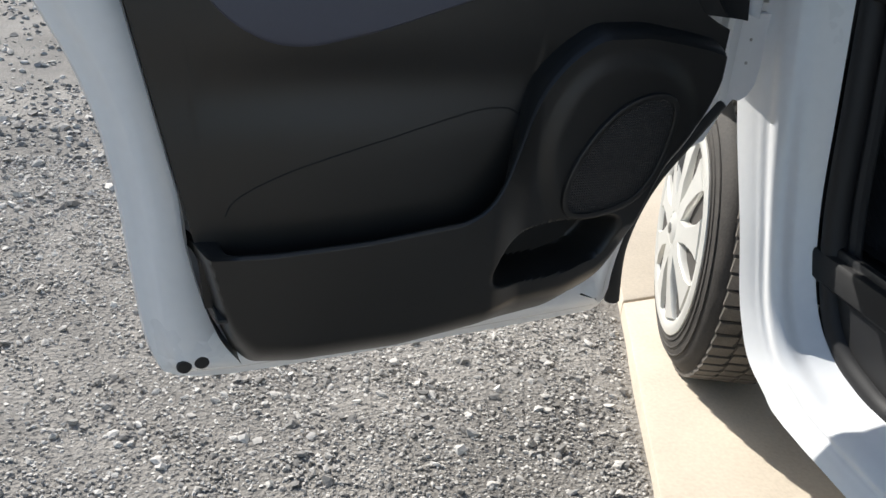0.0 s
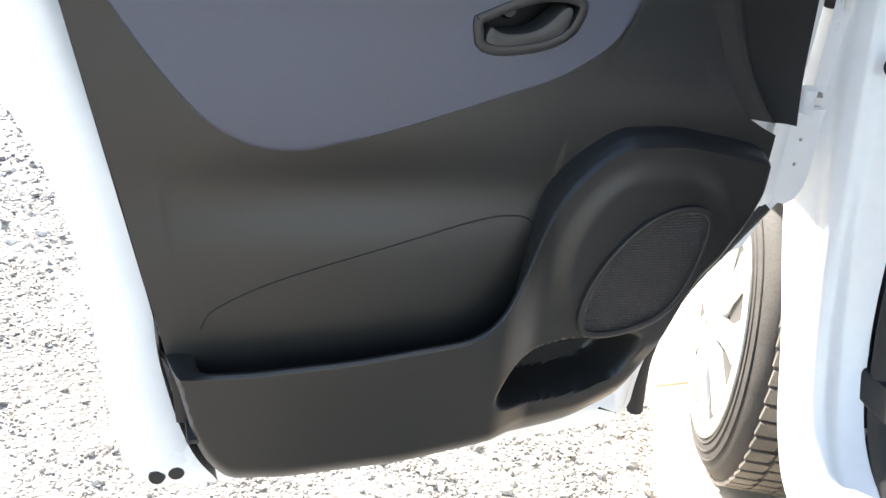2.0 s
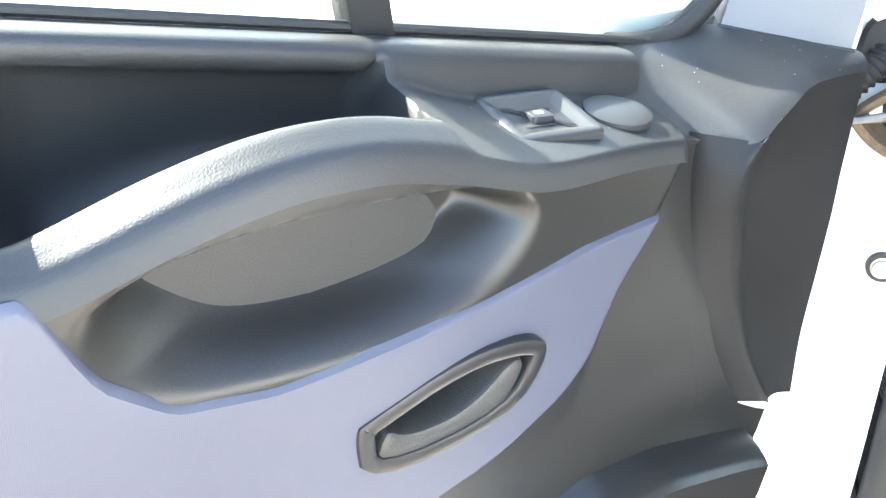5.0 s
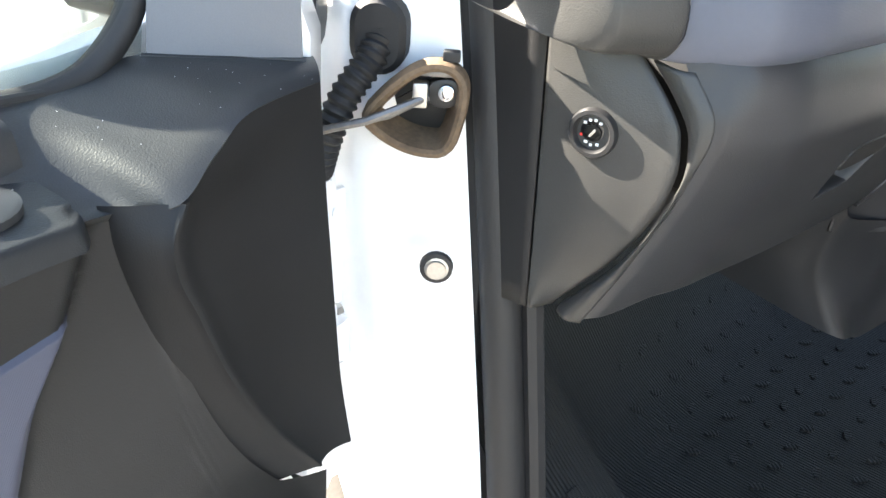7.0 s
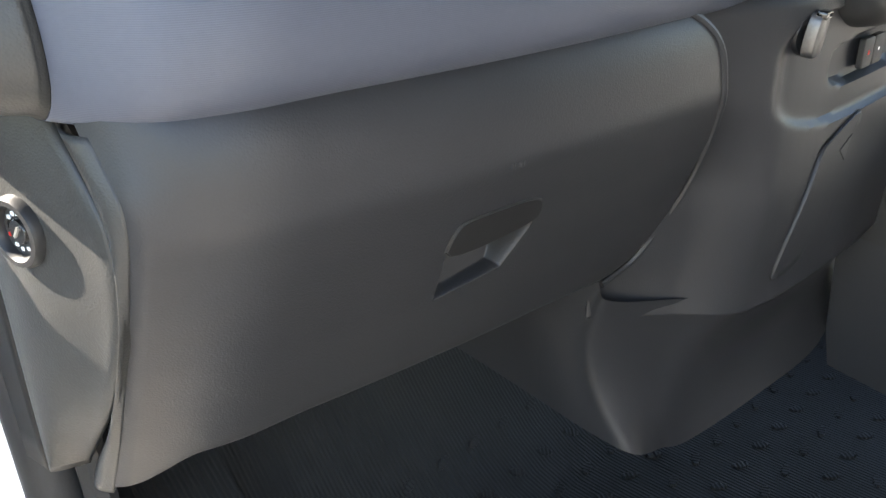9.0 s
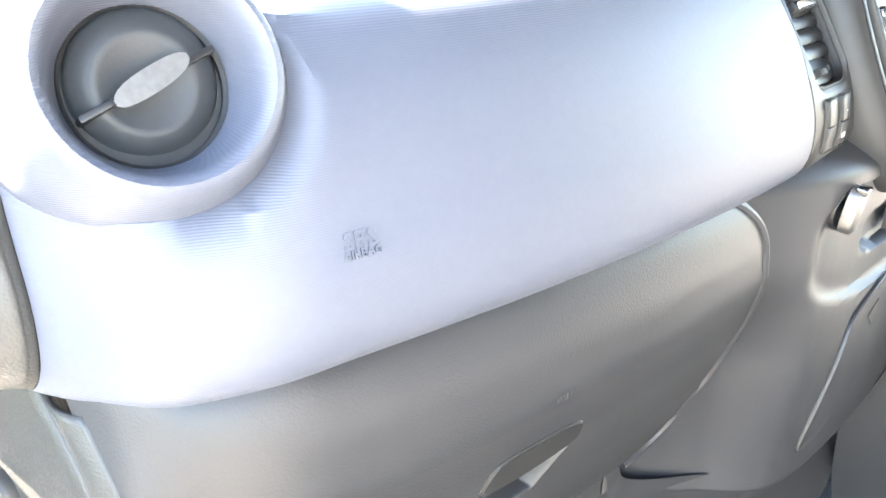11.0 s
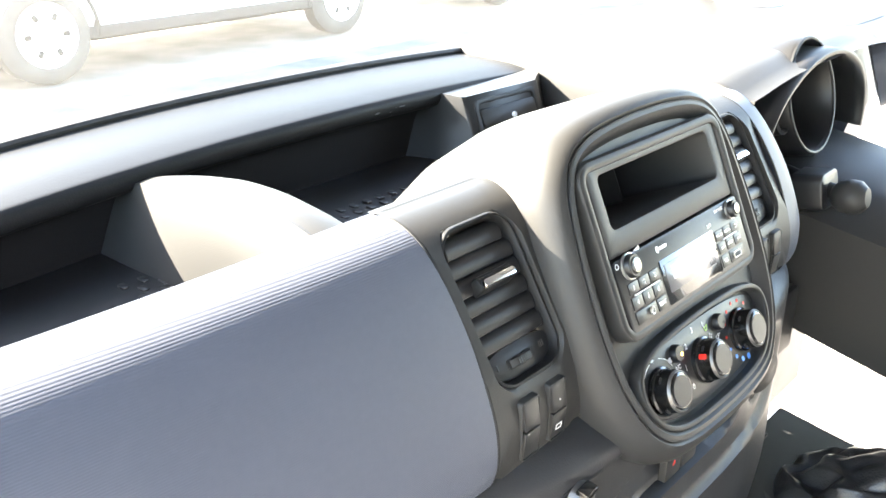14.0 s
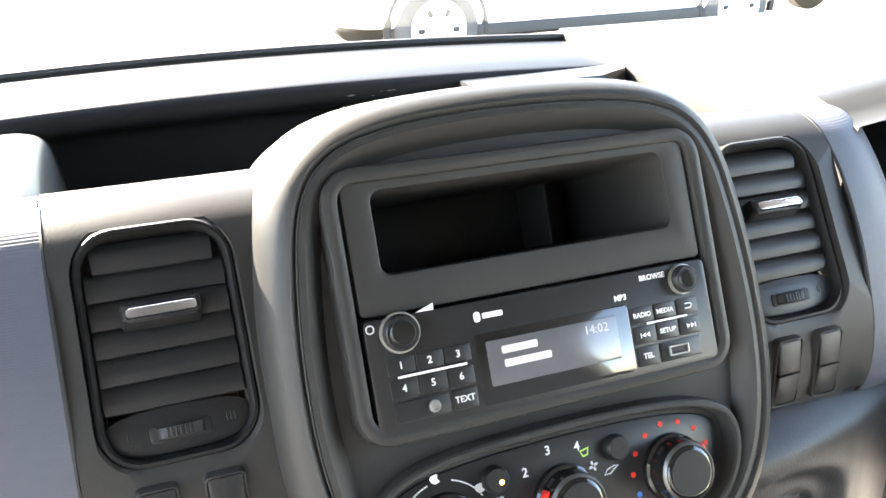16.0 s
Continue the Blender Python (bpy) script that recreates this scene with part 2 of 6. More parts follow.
def smooth_loop(points, times=2):
    """Rounds a closed outline by cutting its corners."""
    for _ in range(times):
        out = []
        for i in range(len(points)):
            a, b = points[i], points[(i + 1) % len(points)]
            out += [(a[0] * 0.75 + b[0] * 0.25, a[1] * 0.75 + b[1] * 0.25), (a[0] * 0.25 + b[0] * 0.75, a[1] * 0.25 + b[1] * 0.75)]
        points = out
    return points


def stack(loops, close_first=True, close_last=True):
    """Skins loops of equal count, each a list of 3D points."""
    n = len(loops[0])
    verts = [p for l in loops for p in l]
    faces = []
    for k in range(len(loops) - 1):
        for i in range(n):
            j = (i + 1) % n
            faces.append((k * n + i, k * n + j, (k + 1) * n + j, (k + 1) * n + i))
    if close_first:
        faces.append(tuple(range(n))[::-1])
    if close_last:
        faces.append(tuple(range((len(loops) - 1) * n, len(loops) * n)))
    return verts, faces


def slab(points, z0, z1, edge=0.001, both=False):
    """A plate with the given outline and softened edges."""
    at = lambda ps, z: [(p[0], p[1], z) for p in ps]
    e = edge
    loops = [at(offset(points, e), z0), at(points, z0 + e)] if both else [at(points, z0)]
    loops += [at(points, z1 - e), at(offset(points, e * 0.3), z1 - e * 0.3), at(offset(points, e), z1)]
    return stack(loops)


def ring(outer, inner, z0, z1, edge=0.001, depth=None):
    """A frame between two outlines of equal count; the inner wall goes down to depth."""
    depth = z0 if depth is None else depth
    at = lambda ps, z: [(p[0], p[1], z) for p in ps]
    loops = [at(outer, z0), at(outer, z1 - edge), at(offset(outer, edge * 0.3), z1 - edge * 0.3), at(offset(outer, edge), z1),
             at(offset(inner, -edge), z1), at(offset(inner, -edge * 0.3), z1 - edge * 0.3), at(inner, z1 - edge), at(inner, depth)]
    return stack(loops, False, False)


def lathe(profile, n=32):
    """Rows of (radius, height) turned round z."""
    loops = [[(r * math.cos(2 * math.pi * i / n), r * math.sin(2 * math.pi * i / n), h) for i in range(n)] for r, h in profile]
    return stack(loops, True, True)


def tube(points, r, n=10, close=False, ends=True):
    pts = [Vector(p) for p in points]
    radius = r if callable(r) else (lambda k: r)
    loops, up = [], None
    for i, p in enumerate(pts):
        d = (pts[(i + 1) % len(pts)] if (close or i < len(pts) - 1) else p) - (pts[i - 1] if (close or i) else p)
        d.normalize()
        side = d.cross(Vector((0.13, 0.21, 0.97)) if up is None else up)
        side.normalize()
        up = side.cross(d)
        k = radius(i / max(1, len(pts) - 1))
        loops.append([p + k * (side * math.cos(2 * math.pi * j / n) + up * math.sin(2 * math.pi * j / n)) for j in range(n)])
    if close:
        loops.append(loops[0])
        return stack(loops, False, False)
    return stack(loops, ends, ends)


def bend(points, n=8, closed=False):
    """A smooth line through the given corners (Catmull-Rom)."""
    p = [Vector(q) for q in points]
    out, m = [], len(p)
    for i in range(m if closed else m - 1):
        a, b, c, d = (p[(i - 1) % m], p[i], p[(i + 1) % m], p[(i + 2) % m]) if closed else (p[max(0, i - 1)], p[i], p[i + 1], p[min(m - 1, i + 2)])
        for k in range(n):
            t = k / n
            out.append(0.5 * (2 * b + (c - a) * t + (2 * a - 5 * b + 4 * c - d) * t * t + (3 * b - a - 3 * c + d) * t ** 3))
    return out if closed else out + [p[-1]]


def block(lo, hi, edge=0.004):
    """A box with softened edges."""
    w, h = hi[0] - lo[0], hi[1] - lo[1]
    pts = rrect(w, h, min(edge, w / 2.1, h / 2.1), 3, (lo[0] + hi[0]) / 2, (lo[1] + hi[1]) / 2)
    return slab(pts, lo[2], hi[2], min(edge, (hi[2] - lo[2]) / 2.2), True)


def part(name, made, mat, parent, label="", m=None, flat=False):
    return link_mesh(name, made[0], made[1], mat, parent, label, m, flat)


def text(body, size, mat, parent, m, name="lettering", bold=0.0, depth=0.00008):
    """Printed characters lying in the xy plane of m, as a mesh."""
    cu = bpy.data.curves.new(name, "FONT")
    cu.body, cu.size, cu.align_x, cu.align_y, cu.extrude, cu.offset = body, size, "CENTER", "CENTER", depth, bold
    cu.resolution_u = 2
    tmp = new(name, cu)
    me = bpy.data.meshes.new_from_object(tmp.evaluated_get(bpy.context.evaluated_depsgraph_get()))
    bpy.data.objects.remove(tmp)
    me.transform(m)
    me.materials.clear()
    me.materials.append(mat)
    ob = new(name, me)
    if parent is not None:
        ob.parent = parent
        ob.matrix_parent_inverse = Matrix()
    return ob

# ---- ground, kerb and the outside of the van ----
GRAVEL_Z, SLAB_Z = 0.055, 0.085
rng = random.Random(4)


def ground_z(x, y):
    near = math.exp(-((x + 1.6) / 3.0) ** 2 - ((y - 0.8) / 3.0) ** 2)
    return GRAVEL_Z - 0.012 + near * 0.016 * noise.noise(Vector((x * 1.7, y * 1.7, 0))) + near * 0.008 * noise.noise(Vector((x * 6, y * 6, 3)))


xs = [-120, -40, -15, -8] + span(-6, -0.5, 56) + [0.5, 2, 4, 8, 15, 40, 120]
ys = [-120, -40, -15, -6] + span(-3, 6, 90) + [8, 12, 20, 40, 120]
ground = sheet("ground", lambda x, y: (x, y, ground_z(x, y)), xs, ys, SOIL)
tagged(ground, "grey-brown gravel yard", "ground", kind="structure")

KERB_X = lambda y: -1.08 + 0.345 * y


def stones(name, count, size, area, seed, label):
    """Angular stones scattered over the gravel, as one mesh."""
    r = random.Random(seed)
    shapes = []
    for _ in range(10):
        bm = bmesh.new()
        bmesh.ops.create_icosphere(bm, subdivisions=1, radius=1)
        q = Vector((r.random() * 9, r.random() * 9, r.random() * 9))
        pts = [tuple(v.co * (0.72 + 0.75 * noise.noise(v.co * 1.3 + q))) for v in bm.verts]
        shapes.append((np.array(pts), [tuple(v.index for v in f.verts) for f in bm.faces]))
        bm.free()
    verts, faces = [], []
    made = 0
    while made < count:
        x, y = r.uniform(area[0], area[1]), r.uniform(area[2], area[3])
        if x > KERB_X(y) - 0.012:
            continue
        patchy = noise.noise(Vector((x * 1.1, y * 1.1, 7)))
        if r.random() > 0.72 + 0.7 * patchy:
            continue
        made += 1
        s = size * (0.45 + 1.1 * r.random() ** 2.2)
        pts, fs = shapes[r.randrange(10)]
        turn = np.array(Euler((r.uniform(-0.4, 0.4), r.uniform(-0.4, 0.4), r.uniform(0, 6.3))).to_matrix())
        p = (pts * np.array((s, s * r.uniform(0.6, 1.0), s * r.uniform(0.4, 0.7)))) @ turn.T + np.array((x, y, ground_z(x, y) + 0.15 * s))
        base = len(verts)
        verts += [tuple(v) for v in p]
        faces += [(a + base, b + base, c + base) for a, b, c in fs]
    me = bpy.data.meshes.new(name)
    me.from_pydata(verts, [], faces)
    me.materials.append(STONE)
    return tagged(new(name, me), label, "gravel", kind="stuff")


stones("fine_gravel", 62000, 0.0058, (-3.0, -0.8, -0.3, 2.2), 11, "small loose grey gravel stones")
stones("coarse_gravel", 8500, 0.0125, (-3.6, -0.8, -0.4, 3.2), 12, "coarser grey-brown stones in the gravel")
stones("far_gravel", 5000, 0.022, (-6.0, -1.0, 1.6, 6.0), 13, "loose stones further off in the yard")

kerb = tagged(new("pavement"), "pale concrete slab strip beside the gravel", "pavement", kind="structure")
for y0, y1 in ((-2.6, -1.12), (-1.112, 0.886), (0.894, 2.9), (2.908, 5.0)):
    pts = [(KERB_X(y0), y0), (KERB_X(y0) + 3.0, y0 + 0.5), (KERB_X(y1) + 3.0, y1 + 0.5), (KERB_X(y1), y1)]
    part("concrete_slab", slab(pts, -0.05, SLAB_Z, 0.008), CONCRETE, kerb)

# front wheel, turned a little
WHEEL = Matrix.Translation((-0.785, 0.643, 0.408)) @ Matrix.Rotation(-0.32, 4, "Z") @ Matrix.Rotation(radians(-90), 4, "Y")
wheel = thing("front_wheel", "dusty van wheel with a silver multi-spoke plastic cover", "wheel", m=WHEEL)
tread = [(0.215, 0.012), (0.235, 0.014), (0.270, 0.010), (0.297, 0.000), (0.313, -0.012), (0.321, -0.026), (0.323, -0.05), (0.324, -0.10), (0.323, -0.15), (0.320, -0.17), (0.305, -0.195), (0.26, -0.205), (0.215, -0.19)]
part("tyre", lathe(tread, 96), TYREWALL, wheel, "dusty black tyre with worn tread")
tv, tf = [], []
for i in range(60):
    for k, (h0, h1) in enumerate(((-0.020, -0.062), (-0.070, -0.108), (-0.116, -0.158))):
        a = 2 * math.pi * (i + 0.33 * (k % 2)) / 60
        bv, bf = slab([(-0.0135, h1), (0.0135, h1 - 0.008), (0.0135, h0 - 0.004), (-0.0135, h0)], 0, 0.008, 0.0015)
        m = Matrix.Rotation(a, 4, "Z") @ Matrix.Translation((0.3235, 0, 0)) @ Matrix(((0, 0, 1, 0), (1, 0, 0, 0), (0, 1, 0, 0), (0, 0, 0, 1)))
        base = len(tv)
        tv += [m @ Vector(v) for v in bv]
        tf += [tuple(j + base for j in f) for f in bf]
link_mesh("tread", tv, tf, TYRE, wheel, "worn tread blocks", flat=True)
part("tread_base", lathe([(0.30, -0.018), (0.3252, -0.024), (0.3255, -0.10), (0.3252, -0.160), (0.30, -0.166)], 72), DEEP, wheel, "dark grooves of the tread")
for rr, hh in ((0.252, 0.0125), (0.268, 0.0105), (0.286, 0.0052)):
    part("sidewall_rib", tube([(rr * math.cos(t), rr * math.sin(t), hh) for t in span(0, 2 * math.pi, 73)[:-1]], 0.0022, 6, True), TYREWALL, wheel)
part("rim_well", lathe([(0.0, -0.09), (0.12, -0.09), (0.20, -0.05), (0.216, 0.006), (0.216, -0.10)], 48), BLACK, wheel)
GROWN = Matrix.Translation((0, 0, 0.004)) @ Matrix.Diagonal((1.13, 1.13, 1.2, 1))
cover = part("wheel_cover", lathe([(0.172, -0.012), (0.178, 0.004), (0.190, 0.012), (0.204, 0.014), (0.214, 0.010), (0.216, 0.0), (0.200, -0.012), (0.172, -0.016)], 72), HUBCAP, wheel, "silver plastic wheel cover", GROWN)
for i in range(9):
    a = 2 * math.pi * i / 9 + 0.12
    sp = [(0.03, -0.026), (0.10, -0.021), (0.155, -0.030), (0.182, -0.040), (0.182, 0.040), (0.155, 0.026), (0.10, 0.017), (0.03, 0.026)]
    spoke = []
    for pts, dz in ((sp, -0.014), (sp, 0.0), (offset(sp, 0.004), 0.005)):
        spoke.append([(p[0], p[1], dz + 0.017 - 0.25 * max(0, p[0] - 0.06) ** 1.6) for p in pts])
    part("spoke", stack(spoke), HUBCAP, cover, "", GROWN @ Matrix.Rotation(a, 4, "Z"))
part("hub_cap", lathe([(0.0, 0.027), (0.020, 0.026), (0.032, 0.022), (0.044, 0.016), (0.05, 0.008)], 32), HUBCAP, cover, "", GROWN)
part("hub_badge", slab(smooth_loop([(0.014, 0), (0, 0.016), (-0.014, 0), (0, -0.016)], 1), 0.026, 0.029, 0.001), STEEL, cover, "", GROWN)
for i in range(5):
    part("wheel_bolt", lathe([(0, 0.012), (0.010, 0.012), (0.011, 0)], 6), STEEL, wheel, "", Matrix.Rotation(2 * math.pi * i / 5 + 0.3, 4, "Z") @ Matrix.Translation((0.056, 0, 0.004)))

# body of the van
van = thing("van_body", "white panel van body round the open cab", "van")
S_LINE = bend([(-0.790, 0.470, 1.95), (-0.775, 0.405, 1.60), (-0.770, 0.353, 1.296), (-0.770, 0.316, 1.05), (-0.770, 0.281, 0.808), (-0.772, 0.245, 0.60), (-0.775, 0.178, 0.45), (-0.775, 0.06, 0.385), (-0.775, -0.2, 0.375), (-0.775, -1.5, 0.375)], 6)
F_LINE = bend([(-0.885, 0.610, 1.95), (-0.885, 0.560, 1.60), (-0.880, 0.520, 1.25), (-0.875, 0.490, 1.00), (-0.870, 0.425, 0.762), (-0.870, 0.335, 0.566), (-0.870, 0.262, 0.40), (-0.872, 0.16, 0.318), (-0.872, -0.1, 0.285), (-0.872, -1.5, 0.285)], 6)


def jamb(i, v):
    a, b = S_LINE[int(i)], F_LINE[int(i)]
    p = a.lerp(b, v)
    out = Vector((-0.8, -0.6, 0)) * (0.020 * math.sin(math.pi * v) + 0.012 * soft(0.25, 0.4, v) * soft(0.75, 0.6, v))
    groove = -0.010 * math.exp(-((v - 0.62) / 0.06) ** 2)
    p = p + out + Vector((-0.8, -0.6, 0)) * groove
    return p


sheet("door_pillar", jamb, list(range(len(S_LINE))), span(0, 1, 30), PAINT, van, "white painted door pillar and sill")
sheet("sill_underside", lambda i, v: F_LINE[int(i)].lerp(F_LINE[int(i)] + Vector((0.02 + 0.23 * soft(1.20, 1.00, F_LINE[int(i)].z), 0.06 * soft(1.20, 1.00, F_LINE[int(i)].z), -0.01)), v), list(range(len(F_LINE))), span(0, 1, 4), PAINT, van)
part("pillar_bolt", lathe([(0.0, 0.004), (0.006, 0.005), (0.0095, 0.005), (0.010, 0.002), (0.0135, 0.001), (0.014, -0.004)], 20), STEEL, van, "steel bolt in a rubber washer",
     look((-0.832, 0.305, 1.027), (-0.832 + 0.75, 0.305 + 0.62, 1.027)))
part("bolt_washer", lathe([(0.011, 0.003), (0.0165, 0.002), (0.017, -0.004)], 20), RUBBER, van, "", look((-0.831, 0.306, 1.027), (-0.831 + 0.75, 0.306 + 0.62, 1.027)))
part("opening_seal", tube([p + Vector((0.018, -0.024, 0)) for p in S_LINE], 0.023, 12), RUBBER, van, "black rubber door seal")
part("seal_lip", tube([p + Vector((0.040, -0.050, 0)) for p in S_LINE], 0.013, 8), RUBBER, van)
wing = [(0.48, 0.86), (0.62, 0.86), (1.05, 0.88), (1.5, 0.90), (1.5, 1.15), (0.9, 1.30), (0.50, 1.33)]
part("front_wing", stack([[(x, p[0], p[1]) for p in wing] for x in (-0.925, -0.90)]), PAINT, van)
part("arch_liner", tube(bend([(-0.72, 0.30, 0.42), (-0.72, 0.36, 0.66), (-0.72, 0.62, 0.80), (-0.72, 0.95, 0.70), (-0.72, 1.05, 0.42)], 8), 0.06, 8), DEEP, van)

# closed shell of the cab, above and behind
part("roof", block((-0.90, -1.9, 1.93), (0.90, 0.30, 1.97), 0.02), PAINT, van)
part("headliner", block((-0.86, -1.88, 1.905), (0.86, 0.24, 1.925), 0.008), GREYCAP, van)
# bulkhead and body sides are out of view, added to darken the cab
part("unseen_bulkhead", block((-0.86, -1.02, 0.40), (0.86, -0.98, 1.92), 0.01), GREYCAP, van, "unseen grey bulkhead, set close to cut light from behind")
for sx in (-1, 1):
    part("unseen_body_side", block((min(sx * 0.90, sx * 0.865), -1.9, 0.36), (max(sx * 0.90, sx * 0.865), -0.82, 1.95), 0.012), PAINT, van, "unseen white body side added to cut light behind the door")
part("rear_panel", block((-0.86, -1.90, 0.40), (0.86, -1.87, 1.93), 0.01), PAINT, van)
part("header_rail", block((-0.86, 0.22, 1.86), (0.86, 0.34, 1.94), 0.02), GREYCAP, van)
part("floor_pan", block((-0.78, -1.9, 0.50), (0.90, 0.75, 0.56), 0.01), DEEP, van)
part("firewall", block((-0.78, 0.62, 0.50), (0.88, 0.66, 1.368), 0.01), DEEP, van)
part("step_side", block((-0.764, -1.9, 0.36), (-0.745, 0.20, 0.575), 0.008), BLACK, van)
part("cowl", block((-0.90, 0.445, 1.355), (0.90, 0.72, 1.370), 0.004), DEEP, van)
part("kick_panel", block((-0.768, 0.30, 0.88), (-0.756, 0.63, 1.40), 0.004), DEEP, van)
part("bonnet", stack([[(x, 0.70, 1.26), (x, 1.05, 1.15), (x, 1.45, 0.98), (x, 1.50, 0.90), (x, 0.70, 0.90)] for x in (-0.90, 0.90)]), PAINT, van, "white sloping bonnet")

# ---- the open passenger door: u runs from the hinges to the free edge, w towards the cab, z up ----
HINGE = Matrix.Translation((-1.031, 0.239, 0)) @ Matrix.Rotation(radians(187.5), 4, "Z")
door = thing("passenger_door", "white van door standing open with black and blue-grey inner trim", "van door", m=HINGE)

RIM = [(0.0, 0.890), (0.03, 0.905), (0.066, 0.914), (0.165, 0.932), (0.25, 0.930), (0.30, 0.895), (0.338, 0.845), (0.37, 0.757), (0.40, 0.693),
       (0.436, 0.669), (0.59, 0.651), (0.722, 0.645), (0.80, 0.648), (0.83, 0.652)]
FOOT = [(0.0, 0.87), (0.018, 0.832), (0.043, 0.754), (0.109, 0.676), (0.15, 0.564), (0.186, 0.507), (0.256, 0.474), (0.389, 0.455), (0.515, 0.437),
        (0.676, 0.434), (0.751, 0.443), (0.785, 0.49), (0.805, 0.575), (0.815, 0.64)]
ARM = [(0.10, 1.200), (0.166, 1.209), (0.25, 1.217), (0.33, 1.222), (0.37, 1.231), (0.40, 1.242), (0.466, 1.255), (0.52, 1.252), (0.57, 1.238), (0.65, 1.205), (0.80, 1.17), (0.95, 1.15)]
RIDGE = [(0.0, 0.935), (0.03, 0.948), (0.060, 0.964), (0.085, 0.998), (0.100, 1.030), (0.113, 1.080), (0.121, 1.13), (0.126, 1.18), (0.129, 1.212)]
BLUE_LOW = [(0.186, 1.156), (0.213, 1.125), (0.240, 1.09), (0.276, 1.047), (0.342, 1.008), (0.449, 0.973), (0.569, 0.934), (0.661, 0.913), (0.712, 0.917), (0.766, 0.946),
            (0.815, 1.004), (0.855, 1.063), (0.885, 1.112)]
BLUE_TOP = [(0.186, 1.164), (0.289, 1.162), (0.417, 1.144), (0.522, 1.131), (0.578, 1.137), (0.615, 1.165), (0.64, 1.215), (0.70, 1.205), (0.788, 1.163), (0.885, 1.118)]


def lean(u, z):
    """The inner trim leans outwards above the handle."""
    z = z - 0.95
    return -0.17 * max(0.0, z) * soft(0, 0.08, z) * (1 - soft(0.13, 0.42, u)) + 0.006 * soft(0.10, 0.2, z) * soft(0.35, 0.5, u)


def belt(u):
    return 1.243 + 0.078 * u


def trim_w(u, z, cavity=1.0):
    w = lean(u, z)
    r = (abs((u - 0.485 + 0.15 * (z - 1.18)) / 0.138) ** 2.4 + abs((z - 1.183 + 0.03 * (u - 0.485)) / 0.047) ** 2.4) ** (1 / 2.4)
    w -= 0.045 * (1 - soft(0.35 + 0.40 * soft(1.165, 1.205, z), 1.05, r)) * cavity
    edge = curve([(1.0, 0.30), (1.05, 0.278), (1.12, 0.243), (1.164, 0.20), (1.214, 0.168), (1.26, 0.16)], z, 0.01)
    w -= 0.016 * (1 - soft(edge - 0.022, edge - 0.002, u)) * soft(1.0, 1.14, z)
    bowl = (abs((u - 0.394) / 0.066) ** 3 + abs((z - 1.074 + 0.2 * (u - 0.394)) / 0.031) ** 3) ** (1 / 3)
    w -= 0.075 * (1 - soft(0.80, 1.0, bowl))
    w -= 0.014 * math.exp(-((u - 0.55) / 0.35) ** 2) * math.exp(-((z - 0.86) / 0.05) ** 2)
    return w


def trim_low(u):
    if u > 0.815:
        return 0.64 + (u - 0.818) * 4.75
    return curve(RIM, u, 0.004) - (0.05 if u < 0.33 else 0.10)


def trim_high(u):
    return min(curve(ARM, u, 0.02) - 0.004, curve(RIDGE, u, 0.003) if u < 0.129 else 9)


sheet("inner_trim", lambda u, v: (u, trim_w(u, trim_low(u) + (trim_high(u) - trim_low(u)) * v), trim_low(u) + (trim_high(u) - trim_low(u)) * v),
      span(0.004, 0.33, 54) + span(0.334, 0.64, 96) + span(0.646, 0.925, 40), span(0, 0.76, 64) + span(0.764, 1, 72), TRIM, door, "dark grey moulded door trim panel")


def armrest(u, v):
    """From the front edge of the armrest over its top, the shelf or grab recess behind it, and up to the window ledge."""
    a, zt = curve(ARM, u, 0.02) - 0.004, belt(u)
    w0 = trim_w(u, a)
    shelf = [(w0 + 0.0028, a - 0.007), (w0 - 0.003, a + 0.007), (w0 - 0.012, a + 0.010), (-0.070, a + 0.0135), (-0.100, a + 0.0175), (-0.111, a + 0.020), (-0.117, max(a + 0.023, zt - 0.010)),
             (-0.122, zt - 0.003), (-0.132, zt), (-0.157, zt - 0.002)]
    grab = [(w0 + 0.0028, a - 0.007), (w0 - 0.003, a + 0.008), (w0 - 0.013, a + 0.0145), (w0 - 0.034, a + 0.0155), (w0 - 0.047, a - 0.03), (-0.133, a - 0.05), (-0.135, zt - 0.028), (-0.118, zt - 0.016),
            (-0.122, zt), (-0.157, zt - 0.002)]
    plain = [(lean(u, a + (zt - 0.02 - a) * k / 6) - 0.02 * soft(0, 6, k), a + (zt - 0.02 - a) * k / 6) for k in range(7)] + [(-0.108, zt - 0.010), (-0.122, zt), (-0.157, zt - 0.002)]
    k1, k2 = soft(0.395, 0.412, u), soft(0.60, 0.72, u)
    mixed = [Vector((0, *p)) * (1 - k1) + Vector((0, *q)) * k1 for p, q in zip(shelf, grab)]
    mixed = [p * (1 - k2) + Vector((0, *q)) * k2 for p, q in zip(mixed, plain)]
    line = bend(mixed, 5)
    p = line[min(len(line) - 1, round(v * (len(line) - 1)))]
    return (u, p.y, p.z)


sheet("armrest", armrest, span(0.158, 0.405, 60) + span(0.408, 0.95, 90), span(0, 1, 46), LEATHERY, door, "grained black armrest with a grab handle recess")


def blue_insert(u, v):
    lo, hi = curve(BLUE_LOW, u, 0.018), curve(BLUE_TOP, u, 0.006)
    z = lo + (hi - lo) * v
    rim = min(1.0, min(v, 1 - v) * (hi - lo) / 0.004)
    return (u, trim_w(u, z, 0.0) + 0.0035 * rim - 0.0015 * (1 - rim), z)


